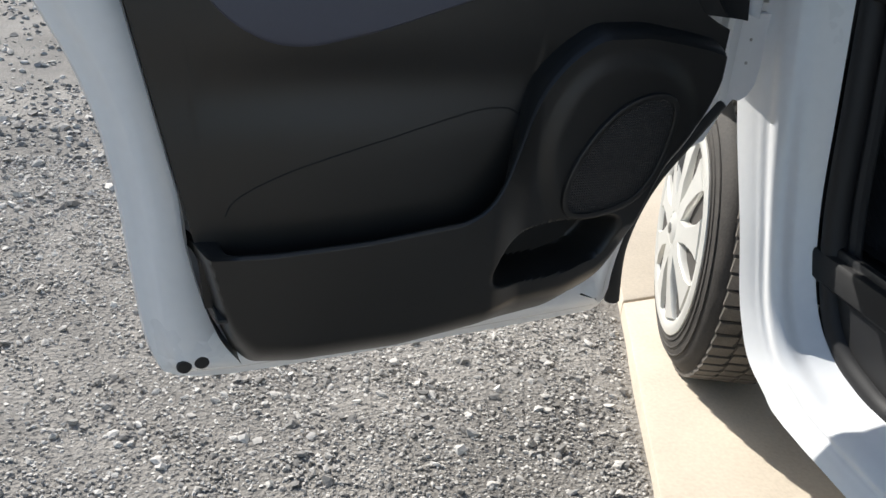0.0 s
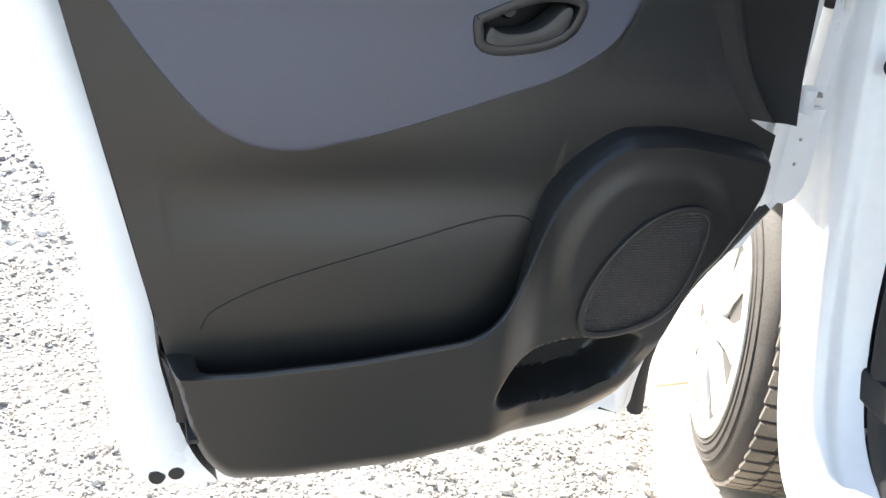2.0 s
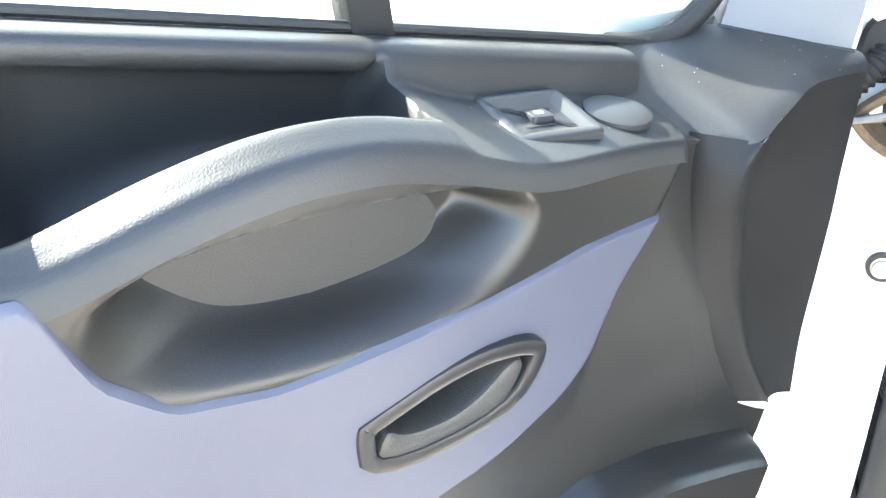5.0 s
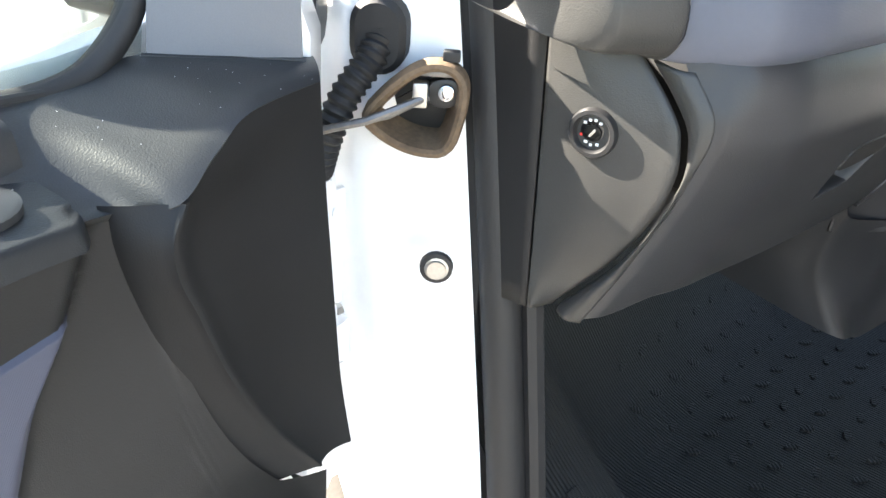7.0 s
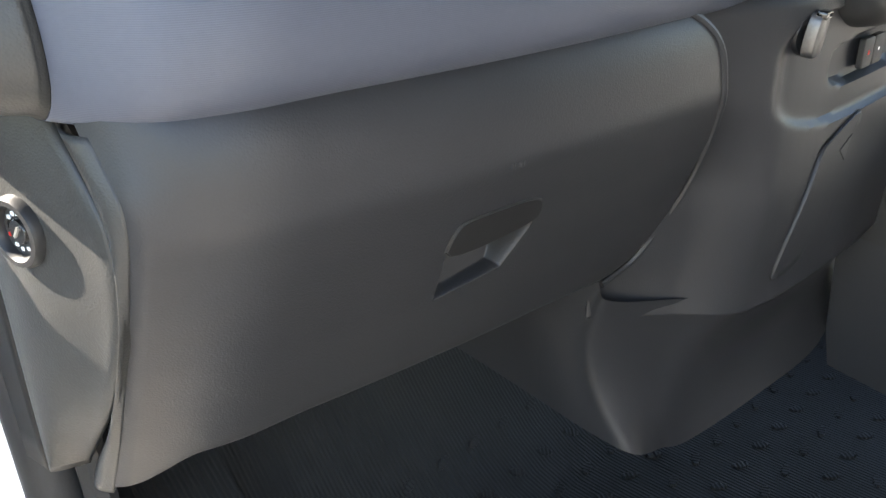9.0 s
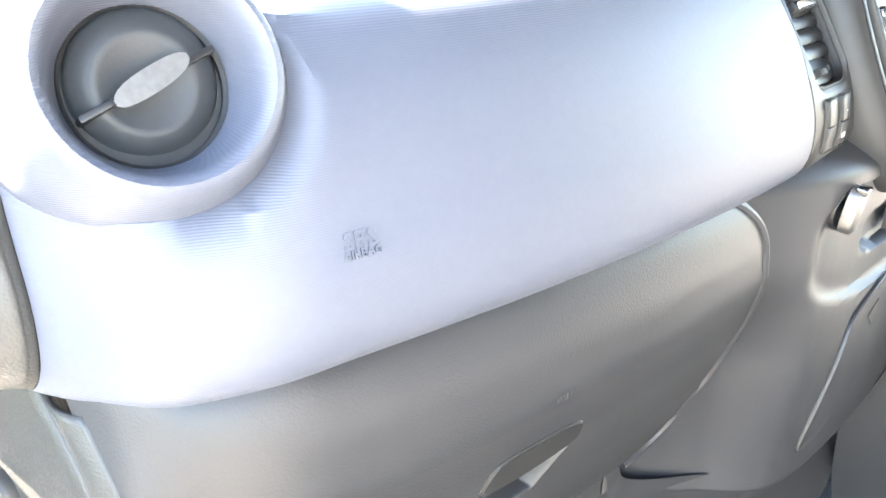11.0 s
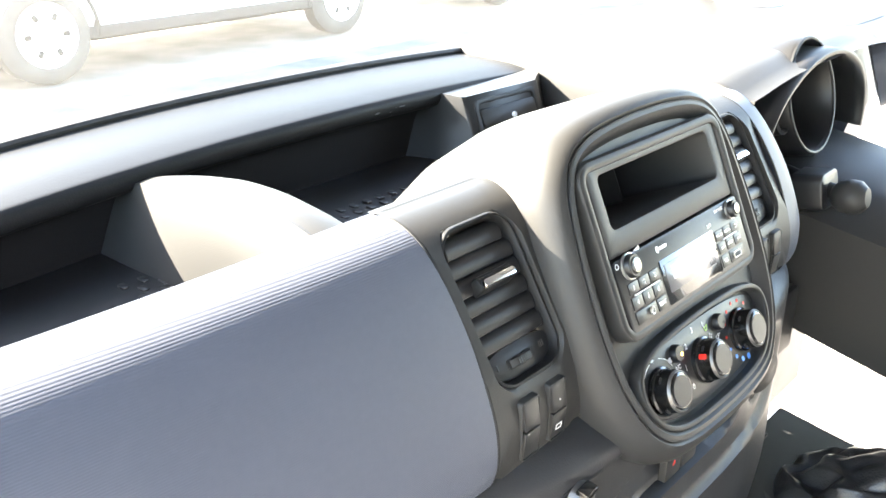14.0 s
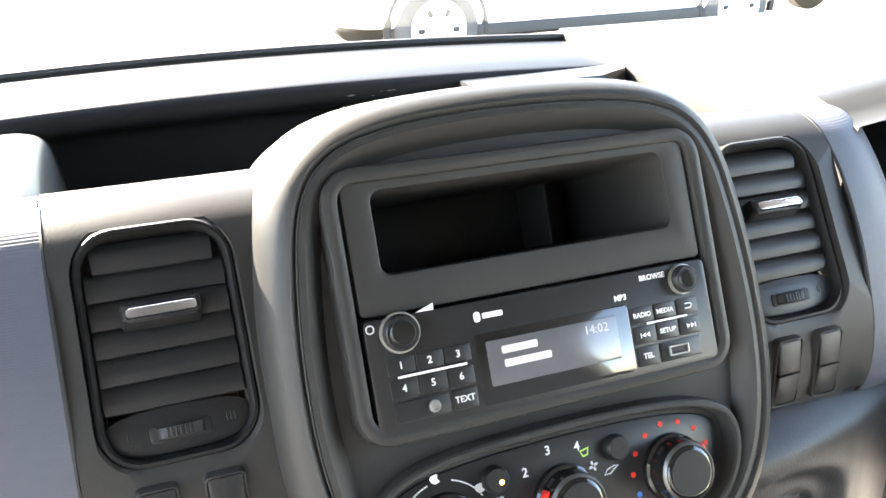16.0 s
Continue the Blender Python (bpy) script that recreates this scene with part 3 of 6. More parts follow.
sheet("blue_insert", blue_insert, span(0.187, 0.31, 28) + span(0.313, 0.475, 60) + span(0.48, 0.884, 60), span(0, 1, 90), BLUE, door, "smooth blue-grey fabric-look insert")


def pocket_front(u, v):
    """The bulging lower trim: speaker mount, small tray and the lip of the door bin."""
    lo, hi = curve(FOOT, u, 0.012), curve(RIM, u, 0.016)
    k = soft(0.33, 0.40, u) * soft(0.790, 0.768, u)
    lip = 0.036 + 0.020 * soft(0.33, 0.40, u)
    body = min(1.0, v / 0.86)
    z = lo + (hi - lo) * body
    ends = soft(-0.004, 0.03, u - 0.0) * soft(0.0, 0.016, 0.831 - u)
    w = -0.035 + (lip + 0.035) * soft(-0.02, 0.07, z - lo) ** 0.7
    w = w * ends - 0.02 * (1 - ends)
    r = (abs((u - 0.283 + 0.5 * (z - 0.607)) / 0.098) ** 3 + abs((z - 0.607 + 0.10 * (u - 0.283)) / 0.047) ** 3) ** (1 / 3)
    w -= 0.070 * (1 - soft(0.72, 1.02, r))
    q = math.hypot((u - 0.19) / 0.13, (z - 0.765) / 0.15)
    w += 0.006 * (1 - soft(0.85, 1.1, q)) * soft(0.0, 0.05, hi - z)
    if v > 0.86:
        t = (v - 0.86) / 0.14
        e = 1.0 - 0.85 * soft(0.5, 0.6, u)
        arch = [(w, hi), (w - 0.006, hi + 0.006 * e), (w - 0.018, hi + 0.012 * e), (w - 0.032, hi + 0.016 * e), (-0.012, hi + 0.022 * e)]
        fold = [(w, hi), (w - 0.003, hi + 0.004), (w - 0.009, hi + 0.003), (w - 0.013, hi - 0.02), (w - 0.016, hi - 0.10)]
        i = min(3, int(t * 4))
        f = t * 4 - i
        pick = lambda row: Vector((0, *row[i])) * (1 - f) + Vector((0, *row[i + 1])) * f
        p = pick(arch) * (1 - k) + pick(fold) * k
        return (u, p.y, p.z)
    return (u, w, z)


sheet("door_bin", pocket_front, span(0.004, 0.30, 90) + span(0.303, 0.42, 50) + span(0.424, 0.828, 90), span(0, 0.86, 104) + span(0.868, 1.0, 17), TRIM, door,
      "dark grey lower trim with bin and small tray")
seam = [(0.778, 0.687), (0.759, 0.713), (0.682, 0.748), (0.542, 0.788), (0.425, 0.819), (0.371, 0.823), (0.347, 0.812)]
part("bin_seam", tube([(p.x, trim_w(p.x, p.z) + 0.0002, p.z) for p in bend([(u, 0, z) for u, z in seam], 8)], 0.0012, 6), DEEP, door)
part("bin_floor", block((0.37, -0.03, 0.545), (0.80, 0.045, 0.553), 0.003), DEEP, door)

EDGE_U = [(0.443, 0.756), (0.46, 0.772), (0.49, 0.790), (0.53, 0.804), (0.575, 0.816), (0.64, 0.829), (0.70, 0.8325), (0.90, 0.8745), (1.10, 0.9165)]
sheet("trim_edge", lambda z, t: (curve(EDGE_U, z, 0.012) + 0.002 * math.sin(math.pi * t), -0.006 - 0.056 * t, z), span(0.440, 1.10, 60), span(0, 1, 7), TRIM, door, "black side of the door trim")
grille_outline = smooth_loop([(0.292, 0.689), (0.268, 0.653), (0.169, 0.668), (0.124, 0.715), (0.103, 0.795), (0.106, 0.846), (0.157, 0.857), (0.22, 0.829), (0.273, 0.759)], 3)[::-1]
STAND = Matrix(((1, 0, 0, 0), (0, 0, 1, 0), (0, 1, 0, 0), (0, 0, 0, 1)))  # outline in (u, z), thickness along w
grille = part("speaker_grille", slab(offset(grille_outline, 0.006), 0.036, 0.0455, 0.001), ribbed("perforated_grille", (0.016, 0.016, 0.017), 0.5, 0.0042, dots=True, strength=1.0, depth=0.002), door,
              "finely perforated black speaker grille", STAND)
part("grille_ring", ring(grille_outline, offset(grille_outline, 0.010), 0.034, 0.049, 0.002), TRIM, grille, "", STAND)

# inner door handle
bezel = smooth_loop([(0.470, 1.080), (0.458, 1.030), (0.344, 1.046), (0.317, 1.100), (0.340, 1.115), (0.395, 1.114), (0.462, 1.085)], 2)[::-1]
H0 = -0.001
handle = part("inner_handle", ring(bezel, offset(bezel, 0.013), H0 - 0.01, H0 + 0.008, 0.003, H0 - 0.05), BLACK, door, "black inner door handle in an angular bezel", STAND)
part("handle_bowl", slab(offset(bezel, 0.012), H0 - 0.056, H0 - 0.045, 0.002), DEEP, handle, "", STAND)
lever = [(0.452, 1.040), (0.436, 1.036), (0.372, 1.045), (0.350, 1.060), (0.338, 1.092), (0.350, 1.100), (0.372, 1.076), (0.395, 1.064), (0.43, 1.062), (0.447, 1.074)]
part("handle_lever", slab(smooth_loop(lever, 2)[::-1], H0 - 0.03, H0 + 0.006, 0.004), ENDGREY, handle, "satin grey pull lever", STAND)
part("handle_screw", lathe([(0.0, 0.012), (0.008, 0.012), (0.011, 0.008), (0.011, 0)], 16), BLACK, handle, "", Matrix.Translation((0.408, H0 - 0.044, 1.083)) @ Matrix.Rotation(radians(-90), 4, "X"))

# the cover over the hinge end of the door
ridge_line = [(0.110, -0.0225, 1.2137), (0.1225, -0.0215, 1.190), (0.121, -0.020, 1.163), (0.111, -0.018, 1.135), (0.090, -0.014, 1.073), (0.059, -0.006, 1.011), (0.0218, 0.008, 0.957)]
outer_line = [(-0.0367, -0.0395, 1.256), (-0.0362, -0.037, 1.220), (-0.030, -0.028, 1.17), (-0.024, -0.019, 1.13), (-0.022, -0.012, 1.07), (-0.022, -0.006, 1.01), (-0.0232, 0.0041, 0.951)]
TOP_EDGE = bend([(0.110, -0.0225, 1.2137), (0.072, -0.0295, 1.236), (0.0366, -0.0365, 1.2513), (-0.0367, -0.0395, 1.256)], 10)
ra, rb = bend(ridge_line, 6), bend(outer_line, 6)
rg = bend([(0.142, -0.066, 1.210), (0.141, -0.064, 1.185), (0.138, -0.060, 1.16), (0.132, -0.052, 1.125), (0.123, -0.040, 1.075), (0.108, -0.022, 1.020), (0.066, -0.006, 0.960)], 6)


def hinge_cover(i, v):
    """The dark facet from the ridge to the outer edge; below zero, the wall that drops from the ridge to the trim."""
    p = ra[int(i)].lerp(rb[int(i)], max(0.0, v))
    if v < 0:
        q, k = p.lerp(rg[int(i)], -v), math.sin(math.pi * -v)
        return (q.x + 0.006 * k, q.y - 0.004 * k, q.z)
    near = TOP_EDGE[round(v * (len(TOP_EDGE) - 1))] - ra[0].lerp(rb[0], v)
    p = p + near * max(0.0, 1 - i / 8) ** 2
    dip = -0.005 * math.sin(math.pi * v) * soft(0, 8, i)
    lip_ = 0.0025 * math.exp(-((v - 0.04) / 0.05) ** 2)
    return (p.x, p.y + dip + lip_, p.z)


sheet("hinge_cover", hinge_cover, list(range(len(ra))), [-1.0, -0.9, -0.75, -0.6, -0.45, -0.3, -0.18, -0.1, -0.04, 0.0, 0.015, 0.03, 0.06] + span(0.1, 1, 20), COVER, door, "matt black cover over the hinge end")


def hump(s, t):
    """The top of the cover, rising to the foot of the mirror trim."""
    near = bend([(0.178, -0.057, 1.209), (0.132, -0.054, 1.2065), (0.112, -0.0235, 1.2135), (0.075, -0.030, 1.2345), (0.0366, -0.0365, 1.2513), (-0.004, -0.039, 1.2545), (-0.0367, -0.0395, 1.256)], 6)
    far = bend([(0.178, -0.156, 1.255), (0.150, -0.157, 1.2545), (0.119, -0.157, 1.254), (0.075, -0.157, 1.257), (0.040, -0.156, 1.266), (-0.015, -0.120, 1.268), (-0.070, -0.078, 1.262)], 6)
    a, b = near[int(s)], far[int(s)]
    if t < 0:
        return (a.x, a.y - 0.012, a.z - 0.025)
    p = a.lerp(b, t)
    return (p.x, p.y, p.z + (0.006 - 0.016 * soft(13, 0, s)) * math.sin(math.pi * t ** 0.6))


sheet("mirror_foot_cover", hump, list(range(37)), [-0.05] + span(0, 1, 16), LEATHERY, door, "grained black moulding below the mirror trim")
part("mirror_trim", stack([[(0.031 - 0.06 * k, -0.148 - 0.02 * k, z), (0.008 - 0.05 * k, -0.118 - 0.02 * k, z - 0.001), (-0.020 - 0.03 * k, -0.086 - 0.02 * k, z - 0.001), (-0.044 - 0.02 * k, -0.064 - 0.02 * k, z), (-0.075 - 0.02 * k, -0.09 - 0.02 * k, z), (-0.080, -0.17, z), (0.0 - 0.04 * k, -0.18, z)]
                          for k, z in ((0, 1.2655), (0.10, 1.30), (0.3, 1.36), (0.45, 1.40))]), GREYCAP, door, "pale grey triangular mirror trim")
part("trim_gasket", tube(bend([(0.033, -0.150, 1.266), (0.008, -0.116, 1.266), (-0.046, -0.062, 1.265)], 8), 0.0025, 6), RUBBER, door)

# window switch, blank and insert lines on the armrest shelf
PLAT = Matrix.Translation((0.294, -0.0765, 1.2315)) @ Matrix.Rotation(radians(-2), 4, "Z") @ Matrix.Rotation(radians(-8.5), 4, "X") @ Matrix.Rotation(radians(1.5), 4, "Y")
sw_out = rrect(0.076, 0.064, 0.008)
dish = [(0.0, -0.006), (0.0, 0.0015), (0.0012, 0.0036), (0.0035, 0.0046), (0.0065, 0.0046), (0.0085, 0.0036), (0.0150, 0.0004)]
switch = part("window_switch", stack([[(p[0], p[1], h) for p in offset(sw_out, d)] for d, h in dish], False, True), SWITCH, door, "grey window switch in a square bezel", PLAT)
part("rocker", slab(rrect(0.019, 0.015, 0.003), -0.002, 0.0042, 0.0018), SWITCH, switch, "", PLAT @ Matrix.Rotation(radians(9), 4, "X"))
part("rocker_mark", slab(rrect(0.006, 0.0045, 0.001), 0.0042, 0.0045, 0.0001), WHITE_INK, switch, "", PLAT @ Matrix.Rotation(radians(9), 4, "X"))
for gx, gy in ((0.006, 0.0105), (-0.004, -0.0100)):
    part("rocker_gap", slab(rrect(0.026, 0.0030, 0.001), 0.0004, 0.0009, 0.0001), DEEP, switch, "", PLAT @ Matrix.Translation((gx, gy, 0)))
part("blanking_cap", lathe([(0.0, 0.007), (0.020, 0.0065), (0.0235, 0.005), (0.024, 0.0)], 32), SWITCH, door, "round grey blanking cap",
     Matrix.Translation((0.213, -0.080, 1.2240)) @ Matrix.Rotation(radians(-8), 4, "X") @ Matrix.Diagonal((1.25, 1, 1, 1)))
part("grab_liner", slab(smooth_loop([(0.60, 1.178), (0.59, 1.215), (0.42, 1.215), (0.402, 1.195), (0.416, 1.172), (0.55, 1.153)], 2)[::-1], -0.044, -0.0335, 0.003), LEATHERY, door, "", STAND)

# white sheet metal
shell = smooth_loop([(0.858, 0.374), (0.60, 0.380), (0.172, 0.402), (0.085, 0.410), (0.080, 0.52), (0.035, 0.66), (-0.06, 0.77), (-0.145, 0.82), (-0.150, 1.34), (0.02, 1.262), (0.40, 1.272), (1.02, 1.318), (1.035, 1.08),
                     (1.0, 0.975), (0.945, 0.86), (0.915, 0.73), (0.900, 0.54), (0.888, 0.44)], 2)[::-1]
part("door_shell", slab(shell, -0.215, -0.185, 0.008, True), PAINT, door, "white painted door sheet metal", STAND)
FLANGE = [(0.0, -0.200), (0.0, -0.120), (0.0, -0.092), (0.004, -0.082), (0.016, -0.078), (0.024, -0.068), (0.030, -0.060), (0.036, -0.053), (0.050, -0.050), (0.085, -0.048), (0.110, -0.060)]
rrect_edge = [(-0.052, -0.075), (-0.060, -0.070), (-0.090, -0.086), (-0.102, -0.100), (-0.135, -0.195), (-0.052, -0.195)]
flange_loops = [[(p[0], w, p[1]) for p in offset(shell, d)] for d, w in FLANGE]
low_edge = [i for i, p in enumerate(shell) if p[1] < 1.24 and not (p[0] < 0.05 and p[1] > 0.60)]
cut = next((k for k in range(1, len(low_edge)) if low_edge[k] - low_edge[k - 1] > 1), 0)
low_edge = low_edge[cut:] + low_edge[:cut]
sheet("door_flange", lambda i, v: flange_loops[round(v * (len(FLANGE) - 1))][low_edge[int(i)]], list(range(len(low_edge))), span(0, 1, len(FLANGE)), PAINT, door, "white rolled edge of the door")
part("hinge_edge", stack([[(u + d, w, z) for u, w in rrect_edge] for z, d in ((0.80, 0), (0.93, 0), (1.28, 0), (1.40, 0.055), (1.75, 0.21))]), PAINT, door, "white hinge edge of the door")
for hu, hz, hr in ((0.838, 0.423, 0.010), (0.812, 0.428, 0.0105)):
    part("drain_plug", lathe([(0, 0.004), (hr, 0.004), (hr * 1.15, 0.001), (hr * 1.15, -0.002)], 20), RUBBER, door, "", Matrix.Translation((hu, -0.0535, hz)) @ Matrix.Rotation(radians(-90), 4, "X"))
part("edge_seal", tube(bend([(-0.09, -0.10, 0.79), (-0.045, -0.10, 0.735), (0.028, -0.10, 0.64), (0.066, -0.10, 0.53), (0.062, -0.10, 0.415)], 8), 0.014, 10), RUBBER, door, "black rubber seal along the front edge")
plate = smooth_loop([(-0.02, 0.945), (-0.09, 0.945), (-0.145, 0.925), (-0.152, 0.83), (-0.130, 0.795), (-0.10, 0.80), (-0.05, 0.70), (0.02, 0.74), (-0.005, 0.86)], 1)[::-1]
hinge_plate = part("hinge_plate", slab(plate, -0.125, -0.092, 0.003), PAINT, door, "white painted hinge-end panel", STAND)
for bz in (0.86, 0.90):
    part("rivet", lathe([(0, 0.002), (0.0025, 0.0015), (0.003, 0)], 10), STEEL, hinge_plate, "", Matrix.Translation((-0.12, -0.092, bz)) @ Matrix.Rotation(radians(-90), 4, "X"))

# glazing
part("window_glass", slab([(0.03, 1.235), (0.99, 1.31), (0.99, 1.80), (0.15, 1.80), (0.0, 1.40)], -0.166, -0.161, 0.001), GLASS, door, "clear side window", STAND)
part("window_channel", slab([(0.361, 1.250), (0.396, 1.254), (0.556, 1.80), (0.520, 1.80)], -0.176, -0.152, 0.003), RUBBER, door, "black window divider", STAND)
part("belt_strip", tube([(0.11, -0.157, belt(0.11) + 0.002), (0.99, -0.157, belt(0.99) + 0.002)], 0.004, 8), RUBBER, door)
part("quarter_frame", tube(bend([(0.15, -0.164, 1.250), (0.105, -0.163, 1.250), (0.064, -0.163, 1.262), (0.026, -0.165, 1.300), (0.010, -0.17, 1.36), (0.04, -0.175, 1.50), (0.12, -0.18, 1.65)], 8), 0.011, 10), RUBBER, door, "black seal round the quarter light")
# outside mirror
mirror_m = Matrix.Translation((0.045, -0.36, 1.345))
mirror = thing("door_mirror", "pale door mirror housing outside the passenger window", "door mirror", m=HINGE @ mirror_m)
part("housing", stack([[(p[0], z, p[1]) for p in offset(smooth_loop(rrect(0.28, 0.24, 0.06, 4), 1), d)] for z, d in ((-0.10, 0.06), (-0.07, 0.02), (-0.02, 0.0), (0.03, 0.0), (0.036, 0.006))]), PALE, mirror)
part("mirror_glass", slab(rrect(0.24, 0.20, 0.04), 0.036, 0.039, 0.001), CHROME, mirror, "", STAND)
part("mirror_arm", tube([(-0.06, 0.0, -0.05), (-0.16, 0.10, -0.08), (-0.22, 0.20, -0.08)], 0.03, 10), BLACK, mirror)
# stray specks of dust on the armrest and the moulding
speck = random.Random(8)
dv, df = [], []
for _ in range(36):
    if speck.random() < 0.6:
        p = Vector(hump(speck.randrange(10, 36), speck.random()))
    else:
        p = Vector(armrest(speck.uniform(0.17, 0.38), speck.uniform(0.25, 0.5)))
    p.z += 0.0012
    r, a = speck.uniform(0.0003, 0.0007), speck.uniform(0, 3.1)
    c, d = r * math.cos(a), r * math.sin(a)
    b0 = len(dv)
    dv += [p + Vector((c, d, 0)), p + Vector((-d * 0.5, c * 0.5, 0.0003)), p + Vector((-c, -d, 0)), p + Vector((d * 0.5, -c * 0.5, 0.0003)), p + Vector((0, 0, 0.0005))]
    df += [(b0, b0 + 1, b0 + 4), (b0 + 1, b0 + 2, b0 + 4), (b0 + 2, b0 + 3, b0 + 4), (b0 + 3, b0, b0 + 4)]
link_mesh("dust_and_haze", dv, df, WHITE_INK, door, "", None, True, "stuff")

# ---- the dashboard: x across the van, y ahead, z up ----
dash = thing("dashboard", "black and blue-grey van dashboard with an open top shelf", "dashboard")
STANDX = Matrix(((1, 0, 0, 0), (0, 0, 1, 0), (0, 1, 0, 0), (0, 0, 0, 1)))


def sweep(x):
    """The dash bends away towards the passenger door, most of all at its end."""
    return 0.235 * min(0.0, x + 0.22) ** 2 + 0.030 * (max(0.0, -0.66 - x) / 0.09) ** 2


PAD_LINE = [(0.045, 1.2675), (0.020, 1.2645), (0.006, 1.2680), (-0.005, 1.2810), (-0.0085, 1.3000), (-0.005, 1.326), (0.010, 1.365), (0.029, 1.400), (0.044, 1.4200), (0.058, 1.4320), (0.075, 1.4385), (0.090, 1.4385), (0.0985, 1.430), (0.100, 1.352)]
pad_profile = bend([(0, *p) for p in PAD_LINE], 6)
VENT_C = Vector((-0.7045, 0.0850, 1.4070))


def pad(x, v):
    p = pad_profile[round(v * (len(pad_profile) - 1))]
    z = p.z - 0.004 * soft(-0.62, -0.75, x) * soft(1.36, 1.28, p.z)
    y = p.y + sweep(x) + 0.035 * (max(0.0, -0.715 - x) / 0.037) ** 2 - 0.070 * min(0.0, x + 0.22) ** 2 * soft(1.33, 1.42, p.z)
    rise = soft(-0.610, -0.685, x)
    if p.y > 0.06:
        y += 0.20 * rise * soft(0.06, 0.10, p.y)
        z = max(z, 1.441 - 0.02 * soft(0.06, 0.10, p.y)) * rise + z * (1 - rise) if p.z < 1.44 else z
    z -= 0.005 * soft(1.36, 1.43, z) + 0.008 * min(1.0, max(0.0, (-0.24 - x) / 0.40)) * soft(1.33, 1.43, z)
    q = math.hypot((x - VENT_C.x) / 0.064, (z - VENT_C.z) / 0.062)
    y += 0.050 * soft(1.0, 0.62, q)
    return (x, y, z)


sheet("airbag_pad", pad, span(-0.752, -0.2205, 112), span(0, 1, 73), PAD, dash, "soft blue-grey dashboard pad with fine ribs")


def on_pad(x, z):
    """A pose lying on the pad at x, near height z, facing the seats."""
    v = min(range(73), key=lambda k: abs(pad(x, k / 72)[2] - z) + (9 if k > 48 else 0)) / 72
    p, q, r = (Vector(pad(*a)) for a in ((x, v), (x + 0.01, v), (x, min(1, v + 0.03))))
    ex = (q - p).normalized()
    ez = ex.cross(r - p).normalized()
    ey = ez.cross(ex)
    return Matrix.Translation(p + ez * 0.0006) @ Matrix((ex, ey, ez)).transposed().to_4x4()


text("SRS", 0.0115, PAD, dash, on_pad(-0.643, 1.3345), "moulded_lettering", 0.0001, 0.0003)
text("AIRBAG", 0.0058, PAD, dash, on_pad(-0.643, 1.3265), "moulded_lettering", 0.0001, 0.0005)

# round outer vent
VENT = look(VENT_C, VENT_C + Vector((0.24, 0.88, -0.40)))
FLAP_M = VENT @ Matrix.Translation((0, 0, -0.0145))
vent = part("round_vent", lathe([(0.034, -0.045), (0.0342, -0.024), (0.0366, -0.020), (0.0390, -0.011), (0.0418, -0.0015), (0.0442, 0.0040), (0.0468, 0.0060), (0.0495, 0.0050), (0.0520, 0.0010), (0.0545, -0.006), (0.0580, -0.011), (0.0625, -0.022), (0.065, -0.05)], 64), PAD, dash, "round blue-grey air vent", VENT @ Matrix.Diagonal((1, 0.97, 1, 1)))
part("vent_ring", lathe([(0.0328, -0.02), (0.0328, -0.009), (0.0345, -0.0075), (0.0348, -0.012)], 48), DEEP, vent, "", FLAP_M)
part("vent_flap", lathe([(0.0, -0.0065), (0.010, -0.0060), (0.0185, -0.0042), (0.0205, -0.0036), (0.0225, -0.0042), (0.0295, -0.0080), (0.0315, -0.011), (0.0318, -0.02)], 48), VENTGREY, vent, "grey round vent flap with a shallow dish", FLAP_M @ Matrix.Rotation(radians(8), 4, "X"))
part("flap_slot", slab(rrect(0.064, 0.0032, 0.001), -0.009, -0.0005, 0.0005), BLACK, vent, "", FLAP_M @ Matrix.Rotation(radians(22), 4, "Z"))
part("flap_grip", slab(smooth_loop([(-0.018, -0.001), (-0.010, 0.0030), (0.010, 0.0034), (0.019, 0.001), (0.010, -0.0030), (-0.010, -0.0034)], 2), -0.003, 0.004, 0.002), DARKSTEEL, vent, "silver grip", FLAP_M @ Matrix.Rotation(radians(24), 4, "Z"))

# top shelf and the ledge under the windscreen
sheet("shelf_floor", lambda x, t: (x, 0.098 + sweep(x) + (0.247 - sweep(x)) * t, 1.356 + 0.001 * math.sin(40 * x)), span(-0.68, 0.24, 30), span(0, 1, 10), BLACK, dash, "black open shelf tray")
dots = [slab(rrect(0.006, 0.010, 0.0025, 3, -0.30 + 0.016 * i + 0.008 * (j % 2), 0.16 + 0.014 * j), 1.356, 1.3578, 0.0006) for i in range(24) for j in range(9)]
dv, df = [], []
for v, f in dots:
    df += [tuple(k + len(dv) for k in q) for q in f]
    dv += v
link_mesh("grip_studs", dv, df, BLACK, dash)
LEDGE = [(0.345, 1.350), (0.344, 1.395), (0.339, 1.4105), (0.324, 1.4150), (0.3175, 1.4195), (0.3160, 1.4270), (0.3185, 1.4325), (0.326, 1.4355), (0.36, 1.4395), (0.44, 1.4420)]
ledge_line = bend([(0, *p) for p in LEDGE], 5)


def ledge(x, v):
    p = ledge_line[round(v * (len(ledge_line) - 1))]
    bow = -0.10 * max(0.0, abs(x - 0.1) - 0.25) ** 1.6
    return (x, p.y + bow, p.z - 0.005 - 0.09 * min(0.3, (x + 0.05) ** 2))


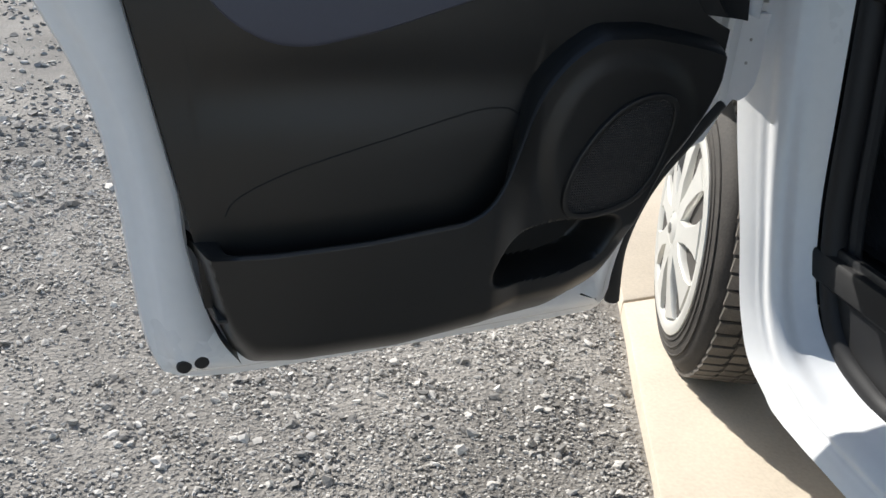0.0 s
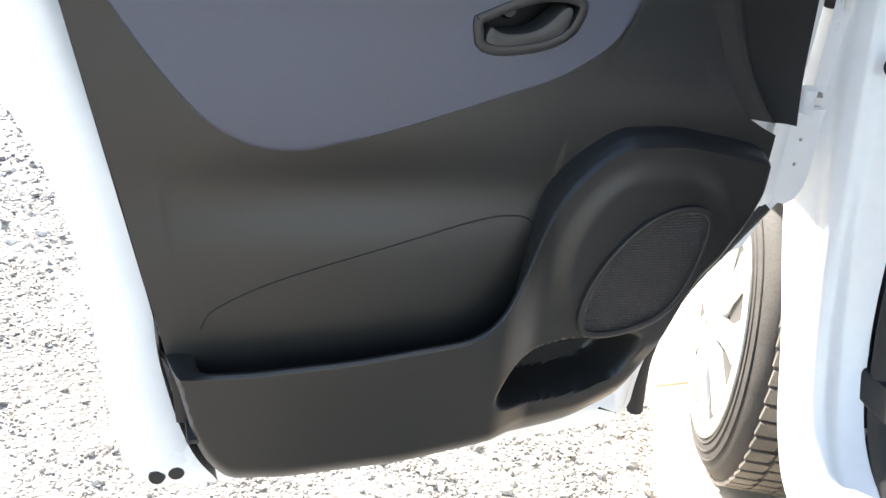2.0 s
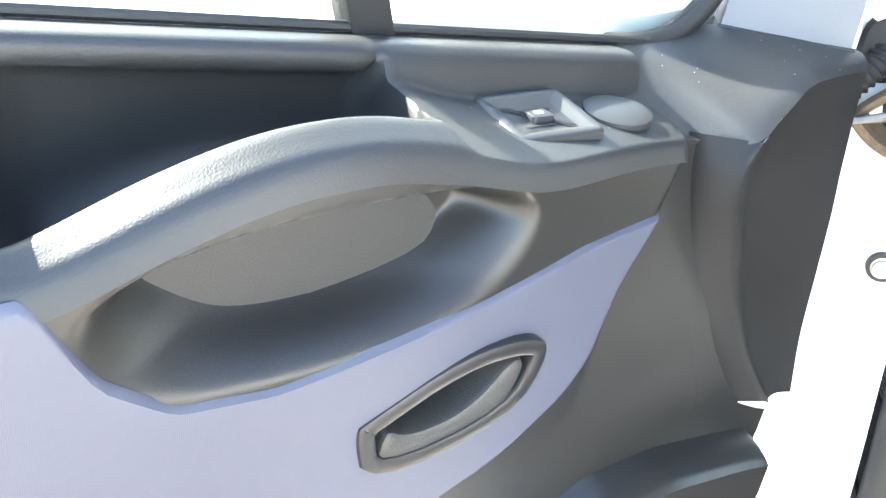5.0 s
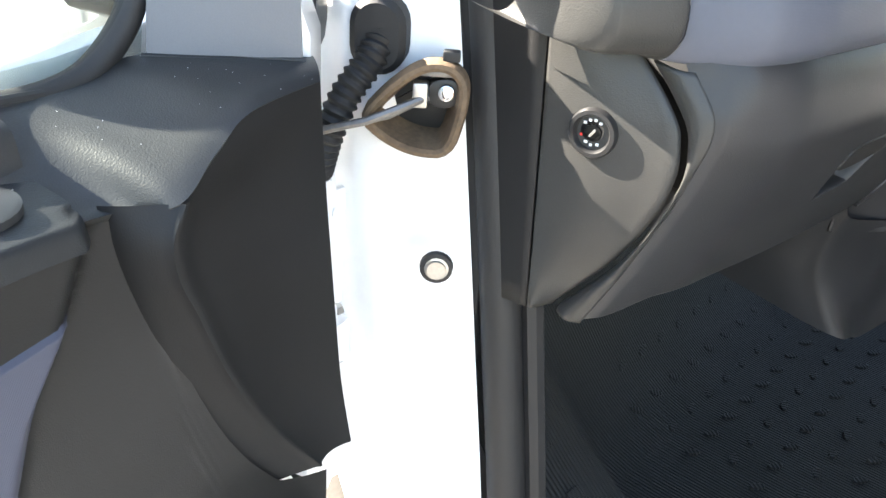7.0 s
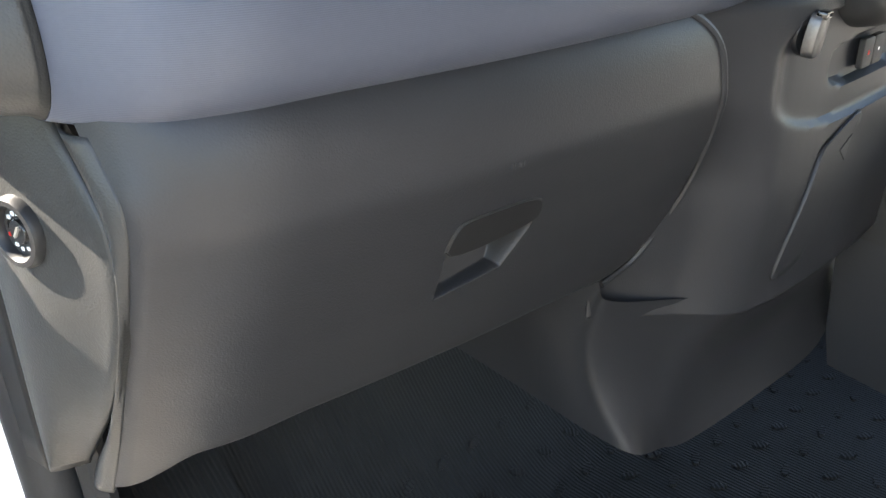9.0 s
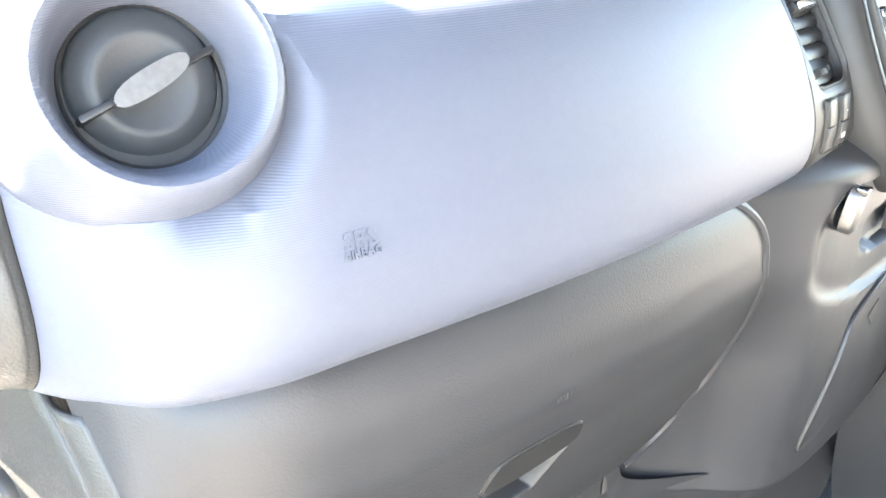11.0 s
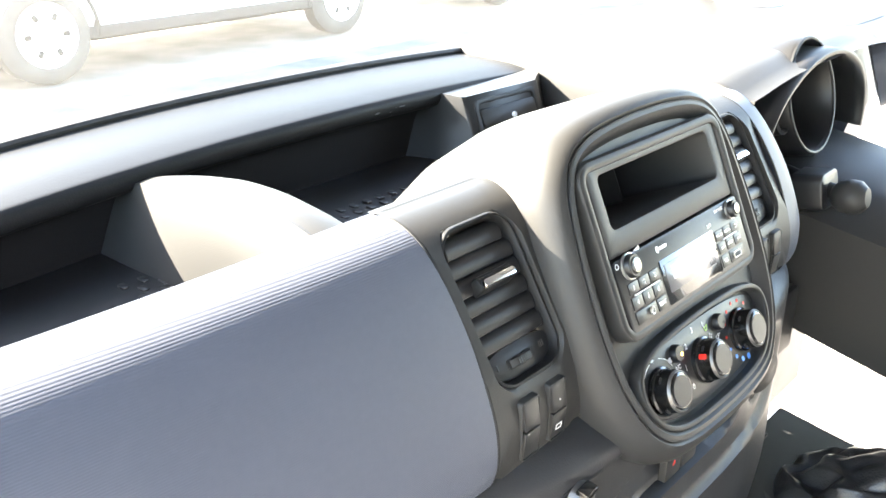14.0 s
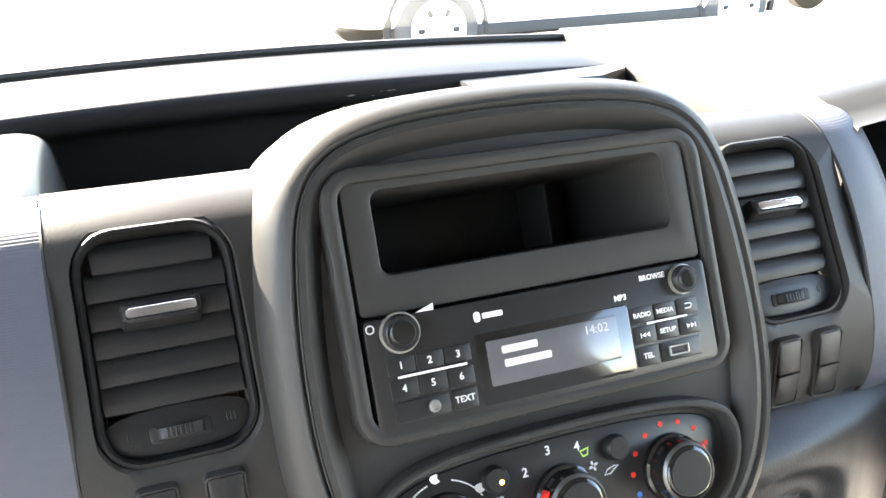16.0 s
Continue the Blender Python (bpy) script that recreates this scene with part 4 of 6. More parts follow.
sheet("windscreen_ledge", ledge, span(-0.86, 0.88, 90), span(0, 1, 46), LEDGESKIN, dash, "grained black ledge below the windscreen")
scrape = random.Random(21)
sv, sf = [], []
for _ in range(26):
    x0, v0 = scrape.choice((-0.60, -0.52, -0.66, 0.02)) + scrape.gauss(0, 0.02), scrape.uniform(0.42, 0.56)
    p, r = Vector(ledge(x0, v0)), scrape.uniform(0.0006, 0.0022)
    b0 = len(sv)
    sv += [p + Vector((dx * r * 2, -0.0007, dz * r * 0.6)) for dx, dz in ((-1, 0), (0, -0.6), (1, 0.2), (0.2, 0.8))]
    sf.append((b0, b0 + 1, b0 + 2, b0 + 3))
link_mesh("scuffs", sv, sf, GREYCAP, dash, "", None, True, "stuff")
part("screen_gasket", tube([Vector(ledge(x_, 0.97)) + Vector((0, 0, 0.002)) for x_ in span(-0.84, 0.86, 50)], 0.0045, 8), RUBBER, dash, "black rubber gasket under the windscreen")


def fin(s, t):
    """The humped divider across the shelf: a leaning outer face, a rounded crest, an upright inner face."""
    y = 0.352 - 0.262 * s
    crest = curve([(0.09, 1.420), (0.118, 1.4285), (0.168, 1.4345), (0.21, 1.434), (0.26, 1.4265), (0.308, 1.416), (0.352, 1.405)], y, 0.012)
    foot_x = -0.283 + 0.012 * soft(0.36, 0.12, y)
    row = bend([(foot_x, y, 1.350), (-0.2685, y, 1.350 + 0.55 * (crest - 1.350)), (-0.2588, y, crest - 0.003), (-0.2555, y, crest), (-0.240, y, crest + 0.001), (-0.2255, y, crest - 0.004), (-0.2195, y, crest - 0.02), (-0.215, y, 1.350)], 5)
    return row[round(t * (len(row) - 1))]


sheet("shelf_divider", fin, span(0, 1, 30), span(0, 1, 36), SATIN, dash, "dark humped shelf divider")
part("tray_pod", stack([[(0.064 + 0.024 * k, 0.345, z), (0.076 + 0.014 * k, 0.318 - 0.002 * k, z), (0.0905, 0.262 + 0.028 * k, z), (0.094, 0.259 + 0.028 * k, z), (0.205, 0.255 + 0.028 * k, z), (0.212, 0.258 + 0.030 * k, z), (0.240, 0.292 + 0.012 * k, z), (0.262, 0.345, z)]
                        for k, z in ((0, 1.350), (0.5, 1.385), (0.93, 1.4185), (1, 1.4225))]), BLACK, dash, "black pod at the end of the shelf")
POD = Matrix.Translation((0.150, 0.2735, 1.391)) @ Matrix.Rotation(radians(-2), 4, "Z") @ Matrix.Rotation(radians(69), 4, "X")
part("pod_rim", ring(rrect(0.098, 0.056, 0.006), rrect(0.088, 0.046, 0.005), -0.002, 0.0025, 0.001), SATIN, dash, "", POD)
part("pod_step", slab(rrect(0.086, 0.018, 0.003, 4, 0, 0.008), -0.002, 0.0035, 0.0012), BLACK, dash, "", POD)
part("pod_button", lathe([(0, 0.004), (0.0028, 0.003), (0.0032, 0)], 10), WHITE_INK, dash, "", POD @ Matrix.Translation((0.004, 0.004, 0.003)))

# glove box
GLOVE = [(1.31, 0.045), (1.285, 0.020), (1.270, 0.006), (1.255, -0.002), (1.235, -0.006), (1.20, -0.006), (1.155, 0.009), (1.10, 0.032), (1.04, 0.060), (0.98, 0.092), (0.92, 0.12)]
GL_BOTTOM = [(-0.745, 0.984), (-0.732, 0.986), (-0.705, 1.014), (-0.63, 1.024), (-0.53, 1.026), (-0.40, 1.028), (-0.31, 1.022), (-0.278, 1.036), (-0.262, 1.066), (-0.252, 1.108)]
PULL = [(-0.5505, 1.154), (-0.5476, 1.100), (-0.489, 1.1105), (-0.4735, 1.142), (-0.472, 1.162), (-0.480, 1.1665), (-0.542, 1.164)]


def glove_y(x, z):
    """The lid's face."""
    return curve([(-a, b) for a, b in GLOVE], -z, 0.008) + sweep(x) + 0.035 * (max(0.0, -0.715 - x) / 0.037) ** 2 * soft(1.215, 1.262, z)


def inside(points, x, z):
    """How far inside a convex outline, counter-clockwise, a point lies."""
    best = 9.0
    for i in range(len(points)):
        a, b = points[i - 1], points[i]
        dx, dz = b[0] - a[0], b[1] - a[1]
        best = min(best, (dx * (z - a[1]) - dz * (x - a[0])) / math.hypot(dx, dz))
    return best


def glove_cut(x, z):
    """The recess of the pull: a scoop that deepens towards the latch flap."""
    if abs(x + 0.51) > 0.06 or abs(z - 1.13) > 0.05:
        return 0.0
    return (0.010 + 0.014 * soft(1.10, 1.14, z)) * soft(0.0, 0.0055, inside(PULL, x, z))


def lid(x, v):
    lo, hi = curve(GL_BOTTOM, x, 0.006), 1.296 + 0.028 * (x + 0.22) / 0.52 - 0.050 * soft(-0.315, -0.270, x) - 0.085 * soft(-0.276, -0.252, x)
    z = lo + (hi - lo) * v
    k = min(1.0, min(v, 1.02 - v) * 60, (x + 0.7450) * 160, (-0.252 - x) * 160)
    return (x, glove_y(x, z) + glove_cut(x, z) + 0.007 * (1 - max(0.0, k)), z)


glove = sheet("glovebox_lid", lid, span(-0.745, -0.565, 60) + span(-0.564, -0.461, 104) + span(-0.458, -0.252, 60), span(0, 0.15, 20) + span(0.154, 0.56, 150) + span(0.565, 1, 50), LOWER, dash, "dark grey grained glovebox lid")
flap = smooth_loop([(-0.5535, 1.136), (-0.4735, 1.146), (-0.4705, 1.1560), (-0.476, 1.1690), (-0.541, 1.1670), (-0.550, 1.1610)], 2)


def flap_skin(grow, lift):
    """A ring of the latch flap that keeps to the lid's curve."""
    ring_ = [Vector((-0.512, 1.154)) + (Vector(p) - Vector((-0.512, 1.154))) * grow for p in flap]
    return [(p.x, glove_y(p.x, p.y) - lift, p.y) for p in ring_]


part("glovebox_handle", stack([flap_skin(g, h) for g, h in ((1.0, -0.010), (1.0, 0.0012), (0.985, 0.0022), (0.9, 0.0022), (0.5, 0.0022), (0.05, 0.0022))], True, True), DEEP, glove, "black glovebox latch flap")
part("flap_line", tube([Vector(p) for p in flap_skin(1.012, 0.0006)], 0.0009, 6, True), SATIN, glove)
for k in range(5):
    mx = -0.512 + 0.0026 * k
    part("lid_mark", slab(rrect(0.0014, 0.0038, 0.0004, 3), 0, 0.0005, 0.0002), SWITCH, glove, "", Matrix.Translation((mx, glove_y(mx, 1.200) - 0.0003, 1.200)) @ Matrix.Rotation(radians(-14), 4, "Z") @ Matrix.Rotation(radians(86), 4, "X"))
bead = bend([(-0.326, 0, 1.276), (-0.300, 0, 1.266), (-0.279, 0, 1.243), (-0.268, 0, 1.205), (-0.256, 0, 1.160), (-0.250, 0, 1.112), (-0.258, 0, 1.068), (-0.276, 0, 1.032), (-0.310, 0, 1.018)], 6)
part("lid_bead", tube([(p.x, glove_y(p.x, p.z) + 0.0005, p.z) for p in bead], 0.0036, 8), LOWER, dash, "rounded bead beside the glovebox lid")
part("glovebox_box", block((-0.60, 0.13, 1.08), (-0.36, 0.40, 1.26), 0.01), DEEP, dash)


# the end of the dash by the door
SEAM_Y = [(-1.285, 0.185), (-1.254, 0.157), (-1.230, 0.134), (-1.205, 0.115), (-1.17, 0.110), (-1.133, 0.117), (-1.09, 0.139), (-1.05, 0.166), (-0.985, 0.222)]


def cheek(s, v):
    """The grey side of the lid, from its front edge back to the seam."""
    z = 0.979 + (1.256 - 0.979) * v
    a, b = glove_y(-0.7435, z) + 0.004, max(glove_y(-0.7435, z) + 0.006, curve(SEAM_Y, -z, 0.008) - 0.003)
    return (-0.7430 - 0.006 * math.sin(math.pi * min(1.0, 1.15 * s)) + 0.004 * soft(0.9, 1.0, s), a + (b - a) * s, z)


sheet("lid_side", cheek, span(0, 1, 16), span(0, 1, 60), ENDGREY, dash, "grey side edge of the glovebox", thick=0.003)


def end_panel(s, v):
    z = 0.986 + (1.285 - 0.986) * v
    front, back = curve(SEAM_Y, -z, 0.008) + 0.003, 0.236 + 0.035 * (z - 0.98)
    y = front + (back - front) * s
    return (-0.744 - 0.022 * soft(0.0, 0.9, s ** 0.8) + 0.003 * soft(0.06, 0.0, s), y, z)


end = sheet("end_panel", end_panel, span(0, 1, 30), span(0, 1, 50), ENDGREY, dash, "grey grained end panel of the dashboard", thick=0.004)
KEY = Matrix.Translation((-0.7650, 0.190, 1.1866)) @ Matrix.Rotation(radians(12), 4, "Z") @ Matrix.Rotation(radians(-90), 4, "Y") @ Matrix.Rotation(radians(90), 4, "Z")
key = part("airbag_switch", lathe([(0.0155, -0.006), (0.016, 0.000), (0.018, 0.003), (0.0215, 0.0028), (0.023, 0.0), (0.0235, -0.006)], 36), BLACK, end, "round black key switch with white marks", KEY)
part("key_barrel", lathe([(0.0, -0.001), (0.0075, -0.001), (0.0085, -0.003), (0.016, -0.004)], 28), GLOSS, key, "", KEY)
part("key_slot", slab(rrect(0.0022, 0.009, 0.0008, 3), -0.001, 0.0002, 0.0002), STEEL, key, "", KEY @ Matrix.Rotation(radians(-35), 4, "Z"))
for k, (mx, my, mw, mat_) in enumerate(((-0.005, 0.0105, 0.003, WHITE_INK), (0.001, 0.0118, 0.003, WHITE_INK), (0.006, 0.0098, 0.0035, WHITE_INK), (0.011, 0.004, 0.0025, RED_INK), (-0.006, -0.0095, 0.003, WHITE_INK), (-0.001, -0.0115, 0.003, WHITE_INK), (0.004, -0.0108, 0.003, WHITE_INK), (0.0085, -0.0078, 0.003, WHITE_INK))):
    part("switch_mark", slab(rrect(mw, 0.0026, 0.0006, 3, mx, my), -0.004, -0.0025, 0.0002), mat_, key, "", KEY)
CAP_PLAN = bend([(0.0, 0.0, 0), (-0.004, -0.0015, 0), (-0.012, 0.000, 0), (-0.050, 0.022, 0), (-0.059, 0.030, 0), (-0.064, 0.042, 0), (-0.066, 0.060, 0), (-0.064, 0.085, 0), (-0.050, 0.13, 0)], 5)


def end_cap(s, v):
    """The rounded end of the pad, standing out past the lid."""
    q = Vector(pad(-0.752, round(v * 52) / 72))
    d = CAP_PLAN[int(s)]
    reach = s / (len(CAP_PLAN) - 1)
    return (q.x - 0.0002 + d.x, q.y + d.y + 0.0006, min(q.z, 1.434) + 0.022 * reach * soft(1.33, 1.27, q.z))


sheet("end_cap", end_cap, list(range(len(CAP_PLAN))), span(0, 1, 53), ENDGREY, dash, "grey grained end cap of the dash pad")
sheet("cap_underside", lambda s, t: (lambda q: (q[0] + (-0.748 - q[0]) * t * 0.6, q[1] + (0.24 - q[1]) * t, q[2]))(end_cap(s, 0.13)), list(range(len(CAP_PLAN))), span(0, 1, 6), ENDGREY, dash)
sheet("kick_trim", lambda s, v: (-0.766 - 0.004 * s, 0.239 + 0.035 * (0.985 + 0.45 * v - 0.98) + (0.030 + 0.10 * v) * s + 0.004 * soft(0, 0.2, s), 0.985 + 0.45 * v), span(0, 1, 8), span(0, 1, 20), COVER, dash, "dark kick trim beside the door seal", thick=0.003)

# ---- the centre stack, on a plane that leans back: local x across, y up the slope, z towards the seats ----
LEANED = math.atan2(0.0218, 0.049)
FACE = Matrix.Translation((0, 0, 1.385)) @ Matrix.Rotation(math.pi / 2 - LEANED, 4, "X")


def F(x=0.0, y=0.0, z=0.0, rx=0.0, rz=0.0):
    return FACE @ Matrix.Translation((x, y, z)) @ Matrix.Rotation(radians(rx), 4, "X") @ Matrix.Rotation(radians(rz), 4, "Z")


half = [(0.0, 0.0905), (0.045, 0.0890), (0.078, 0.0845), (0.100, 0.0745), (0.1125, 0.055), (0.1185, 0.020), (0.1215, -0.020), (0.1205, -0.060), (0.1135, -0.095), (0.097, -0.125), (0.070, -0.143), (0.0, -0.147)]
outline = smooth_loop(half[::-1] + [(-x, y) for x, y in half[1:-1]], 2)
stack_ob = thing("centre_console", "dark satin centre stack with radio, storage slot and heater controls", "centre console")


def at(points, z):
    return [(p[0], p[1], z) for p in points]


# hood that runs back over the top of the dash
wide = lambda d: offset(outline, -d)
hood = [[FACE @ Vector(p) for p in at(outline, -0.002)]]
for d, z in ((0.003, 0.0), (0.007, -0.002), (0.011, -0.0065), (0.0145, -0.0125), (0.016, -0.020), (0.016, -0.028)):
    hood.append([FACE @ Vector(p) for p in at(wide(d), z)])
for dy, dz, d in ((0.03, -0.006, 0.016), (0.07, -0.022, 0.016), (0.11, -0.050, 0.016), (0.15, -0.09, 0.016)):
    hood.append([FACE @ Vector(p) + Vector((0, dy, dz)) for p in at(wide(d), -0.028)])
link_mesh("hood", *stack(hood, False, True), SATIN, stack_ob, "rounded dark grey hood of the console")
# framed face with the big opening
face_loops = [at(outline, -0.002), at(offset(outline, 0.0012), 0.0005), at(offset(outline, 0.004), 0.001), at(offset(outline, 0.008), -0.002), at(offset(outline, 0.013), -0.009)]
rim_in = []
for p in offset(outline, 0.013):
    k = min(0.0955 / max(1e-6, abs(p[0])), 0.0625 / max(1e-6, abs(p[1] - 0.0065)))
    rim_in.append((p[0] * k, 0.0065 + (p[1] - 0.0065) * k))
face_loops += [at(rim_in, -0.009), at(rim_in, -0.03)]
link_mesh("face_frame", *stack(face_loops, False, False), SATIN, stack_ob, "satin dark frame round the controls", FACE)
part("frame_seam", tube([Vector(p) for p in at(offset(outline, 0.0005), -0.0005)], 0.0008, 6, True), DEEP, stack_ob, "", FACE)
inner = rrect(0.204, 0.128, 0.016, 8, 0.0, 0.006)
link_mesh("radio_surround", *ring(inner, offset(inner, 0.008), -0.012, 0.0035, 0.003, -0.006), SATIN, stack_ob, "raised rim round radio and slot", FACE)

# storage slot above the radio
slot_out, slot_in = rrect(0.185, 0.0645, 0.003, 4, 0, 0.0335), rrect(0.157, 0.039, 0.005, 4, 0, 0.0385)
slot = thing("storage_slot", "open black storage slot above the radio", "storage slot")
part("slot_frame", ring(slot_out, slot_in, -0.008, 0.001, 0.0015, -0.11), SATIN, slot, "", FACE)
part("slot_back", slab(slot_in, -0.112, -0.108, 0.0005), BLACK, slot, "", FACE)
part("slot_divider", slab(rrect(0.0016, 0.036, 0.0004, 3, 0.046, 0.038), -0.109, -0.07, 0.0004), SATIN, slot, "", FACE)

# radio
radio = thing("car_radio", "black car radio with small display and buttons", "car radio")
part("body", slab(rrect(0.185, 0.053, 0.003, 4, 0, -0.0265), -0.03, 0.003, 0.0012), BLACK, radio, "", FACE)
T = 0.0031
disp = part("display", slab(rrect(0.071, 0.0215, 0.001, 3, 0.0, -0.0305), 0.0028, 0.0036, 0.0002), SCREEN, radio, "grey lit display", FACE)
part("display_glass", slab(rrect(0.084, 0.034, 0.002, 3, 0.001, -0.0325), 0.0024, 0.0032, 0.0003), GLOSS, radio, "", FACE)
text("14:02", 0.0062, SCREEN_INK, disp, F(0.0235, -0.0245, 0.0037))
for bx, by, bw in ((-0.0185, -0.0250, 0.019), (-0.0150, -0.0315, 0.025)):
    part("display_line", slab(rrect(bw, 0.0036, 0.0006, 3, bx, by), 0.0036, 0.0038, 0.0001), SCREEN_INK, disp, "", FACE)
for kx, ky, kr in ((-0.076, -0.0075, 0.0088), (0.077, -0.0085, 0.0072)):
    knob = part("radio_knob", lathe([(0.0, 0.010), (kr * 0.62, 0.0098), (kr * 0.70, 0.0085), (kr * 0.85, 0.0085), (kr * 0.95, 0.007), (kr, 0.0), ], 32), BLACK, radio, "round black knob with chrome edge", F(kx, ky, T) @ Matrix.Diagonal((1, 1, 0.7, 1)))
    part("knob_edge", lathe([(kr * 0.98, 0.002), (kr * 1.08, 0.0018), (kr * 1.1, 0.0)], 32), STEEL, knob, "", F(kx, ky, T))
    part("knob_shine", lathe([(0.0, 0.0106), (kr * 0.58, 0.0102), (kr * 0.6, 0.0096)], 24), GLOSS, knob, "", F(kx, ky, T) @ Matrix.Diagonal((1, 1, 0.7, 1)))


def key_button(x, y, w, h, word, size=0.0042, parent=radio):
    b = part("button", slab(rrect(w - 0.0007, h - 0.0007, 0.0008, 3, x, y), 0.0024, 0.0036, 0.0003), BLACK, parent, "", FACE)
    if word:
        text(word, size, WHITE_INK, b, F(x, y, 0.0037), "button_mark", 0.00008)
    return b


for i, (wa, wb) in enumerate((("1", "4"), ("2", "5"), ("3", "6"))):
    key_button(-0.0780 + 0.0140 * i, -0.0225, 0.0138, 0.0088, wa, 0.0048)
    key_button(-0.0780 + 0.0140 * i, -0.0330, 0.0138, 0.0096, wb, 0.0048)
key_button(-0.0500, -0.0435, 0.0138, 0.0100, "TEXT", 0.0042)
aux = key_button(-0.0710, -0.0435, 0.0276, 0.0100, "")
part("aux_socket", lathe([(0.0016, -0.002), (0.0018, 0.001), (0.0028, 0.0012), (0.003, 0.0)], 20), STEEL, aux, "chrome-ringed audio socket", F(-0.0655, -0.0435, 0.0042))
part("white_stripe", slab(rrect(0.034, 0.0011, 0.0004, 3, -0.0635, -0.0275), 0.0040, 0.0048, 0.0002), WHITE_INK, radio, "", FACE)
part("white_stripe", slab(rrect(0.024, 0.0011, 0.0004, 3, 0.0640, -0.0270), 0.0040, 0.0048, 0.0002), WHITE_INK, radio, "", FACE)
key_button(0.0505, -0.0225, 0.0130, 0.0088, "RADIO", 0.0034)
key_button(0.0640, -0.0225, 0.0130, 0.0088, "MEDIA", 0.0034)
back = key_button(0.0775, -0.0225, 0.0130, 0.0088, "")
part("return_arrow", tube([(0.0755, -0.0235, 0.0044), (0.0790, -0.0235, 0.0044), (0.0800, -0.0222, 0.0044), (0.0790, -0.0212, 0.0044), (0.0758, -0.0212, 0.0044)], 0.0004, 5), WHITE_INK, back, "", FACE)
for sx, x in ((-1, 0.0505), (1, 0.0775)):
    b = key_button(x, -0.0325, 0.0130, 0.0096, "")
    for k in (-0.0012, 0.0012):
        part("skip_mark", slab([(x + k + sx * 0.0011, -0.0325), (x + k - sx * 0.0011, -0.0312), (x + k - sx * 0.0011, -0.0338)][::sx], 0.0042, 0.0044, 0.0001), WHITE_INK, b, "", FACE)
    part("skip_bar", slab(rrect(0.0006, 0.0026, 0.0001, 2, x + sx * 0.0028, -0.0325), 0.0042, 0.0044, 0.0001), WHITE_INK, b, "", FACE)
key_button(0.0640, -0.0325, 0.0130, 0.0096, "SETUP", 0.0034)
key_button(0.0505, -0.0432, 0.0130, 0.0105, "TEL", 0.0038)
usb = key_button(0.0700, -0.0432, 0.0250, 0.0105, "")
part("usb_socket", ring(rrect(0.0115, 0.0050, 0.0004, 3), rrect(0.0100, 0.0036, 0.0003, 3), 0.0, 0.0012, 0.0002, -0.004), STEEL, usb, "metal-edged USB socket", F(0.0680, -0.0432, 0.0040))
part("usb_hole", slab(rrect(0.0102, 0.0038, 0.0003, 3), 0.0, 0.0003, 0.0001), DEEP, usb, "", F(0.0680, -0.0432, 0.0041))
text("BROWSE", 0.0038, WHITE_INK, radio, F(0.0600, -0.0045, T + 0.0001), "printed_word", 0.00008)
text("MP3", 0.0040, WHITE_INK, radio, F(0.0400, -0.0120, T + 0.0001), "printed_word", 0.00012)
part("volume_wedge", slab([(-0.0670, 0.0000), (-0.0580, -0.0002), (-0.0580, 0.0030)], 0.003, 0.0034, 0.0001), WHITE_INK, radio, "", FACE)
part("power_mark", ring(rrect(0.0042, 0.0042, 0.0020, 5, -0.0895, -0.0040), rrect(0.0030, 0.0030, 0.0014, 5, -0.0895, -0.0040), 0.003, 0.0034, 0.0001), WHITE_INK, radio, "", FACE)
part("round_logo", slab(rrect(0.0034, 0.0050, 0.0016, 5, -0.0375, -0.0075), 0.003, 0.0034, 0.0001), WHITE_INK, radio, "", FACE)
part("logo_bar", slab(rrect(0.0105, 0.0026, 0.0005, 3, -0.0295, -0.0075), 0.003, 0.0034, 0.0001), WHITE_INK, radio, "", FACE)

# heater panel
CL = -0.0075
heater = thing("heater_panel", "black heater panel with three chrome-edged rotary knobs", "heater controls")
cl_half = [(0.0, -0.0705), (0.060, -0.0725), (0.088, -0.0790), (0.0955, -0.0900), (0.0925, -0.1080), (0.078, -0.1255), (0.050, -0.1335), (0.0, -0.1350)]
cl_out = smooth_loop(cl_half[::-1] + [(-x, y) for x, y in cl_half[1:-1]], 2)
part("panel", slab(offset(cl_out, 0.003), -0.02, CL, 0.001), BLACK, heater, "", FACE)
link_mesh("panel_rim", *ring(offset(cl_out, -0.006), cl_out, -0.012, 0.001, 0.004, -0.012), SATIN, heater, "satin rim round the heater panel", FACE)
LOW = Matrix.Diagonal((1, 1, 0.68, 1))
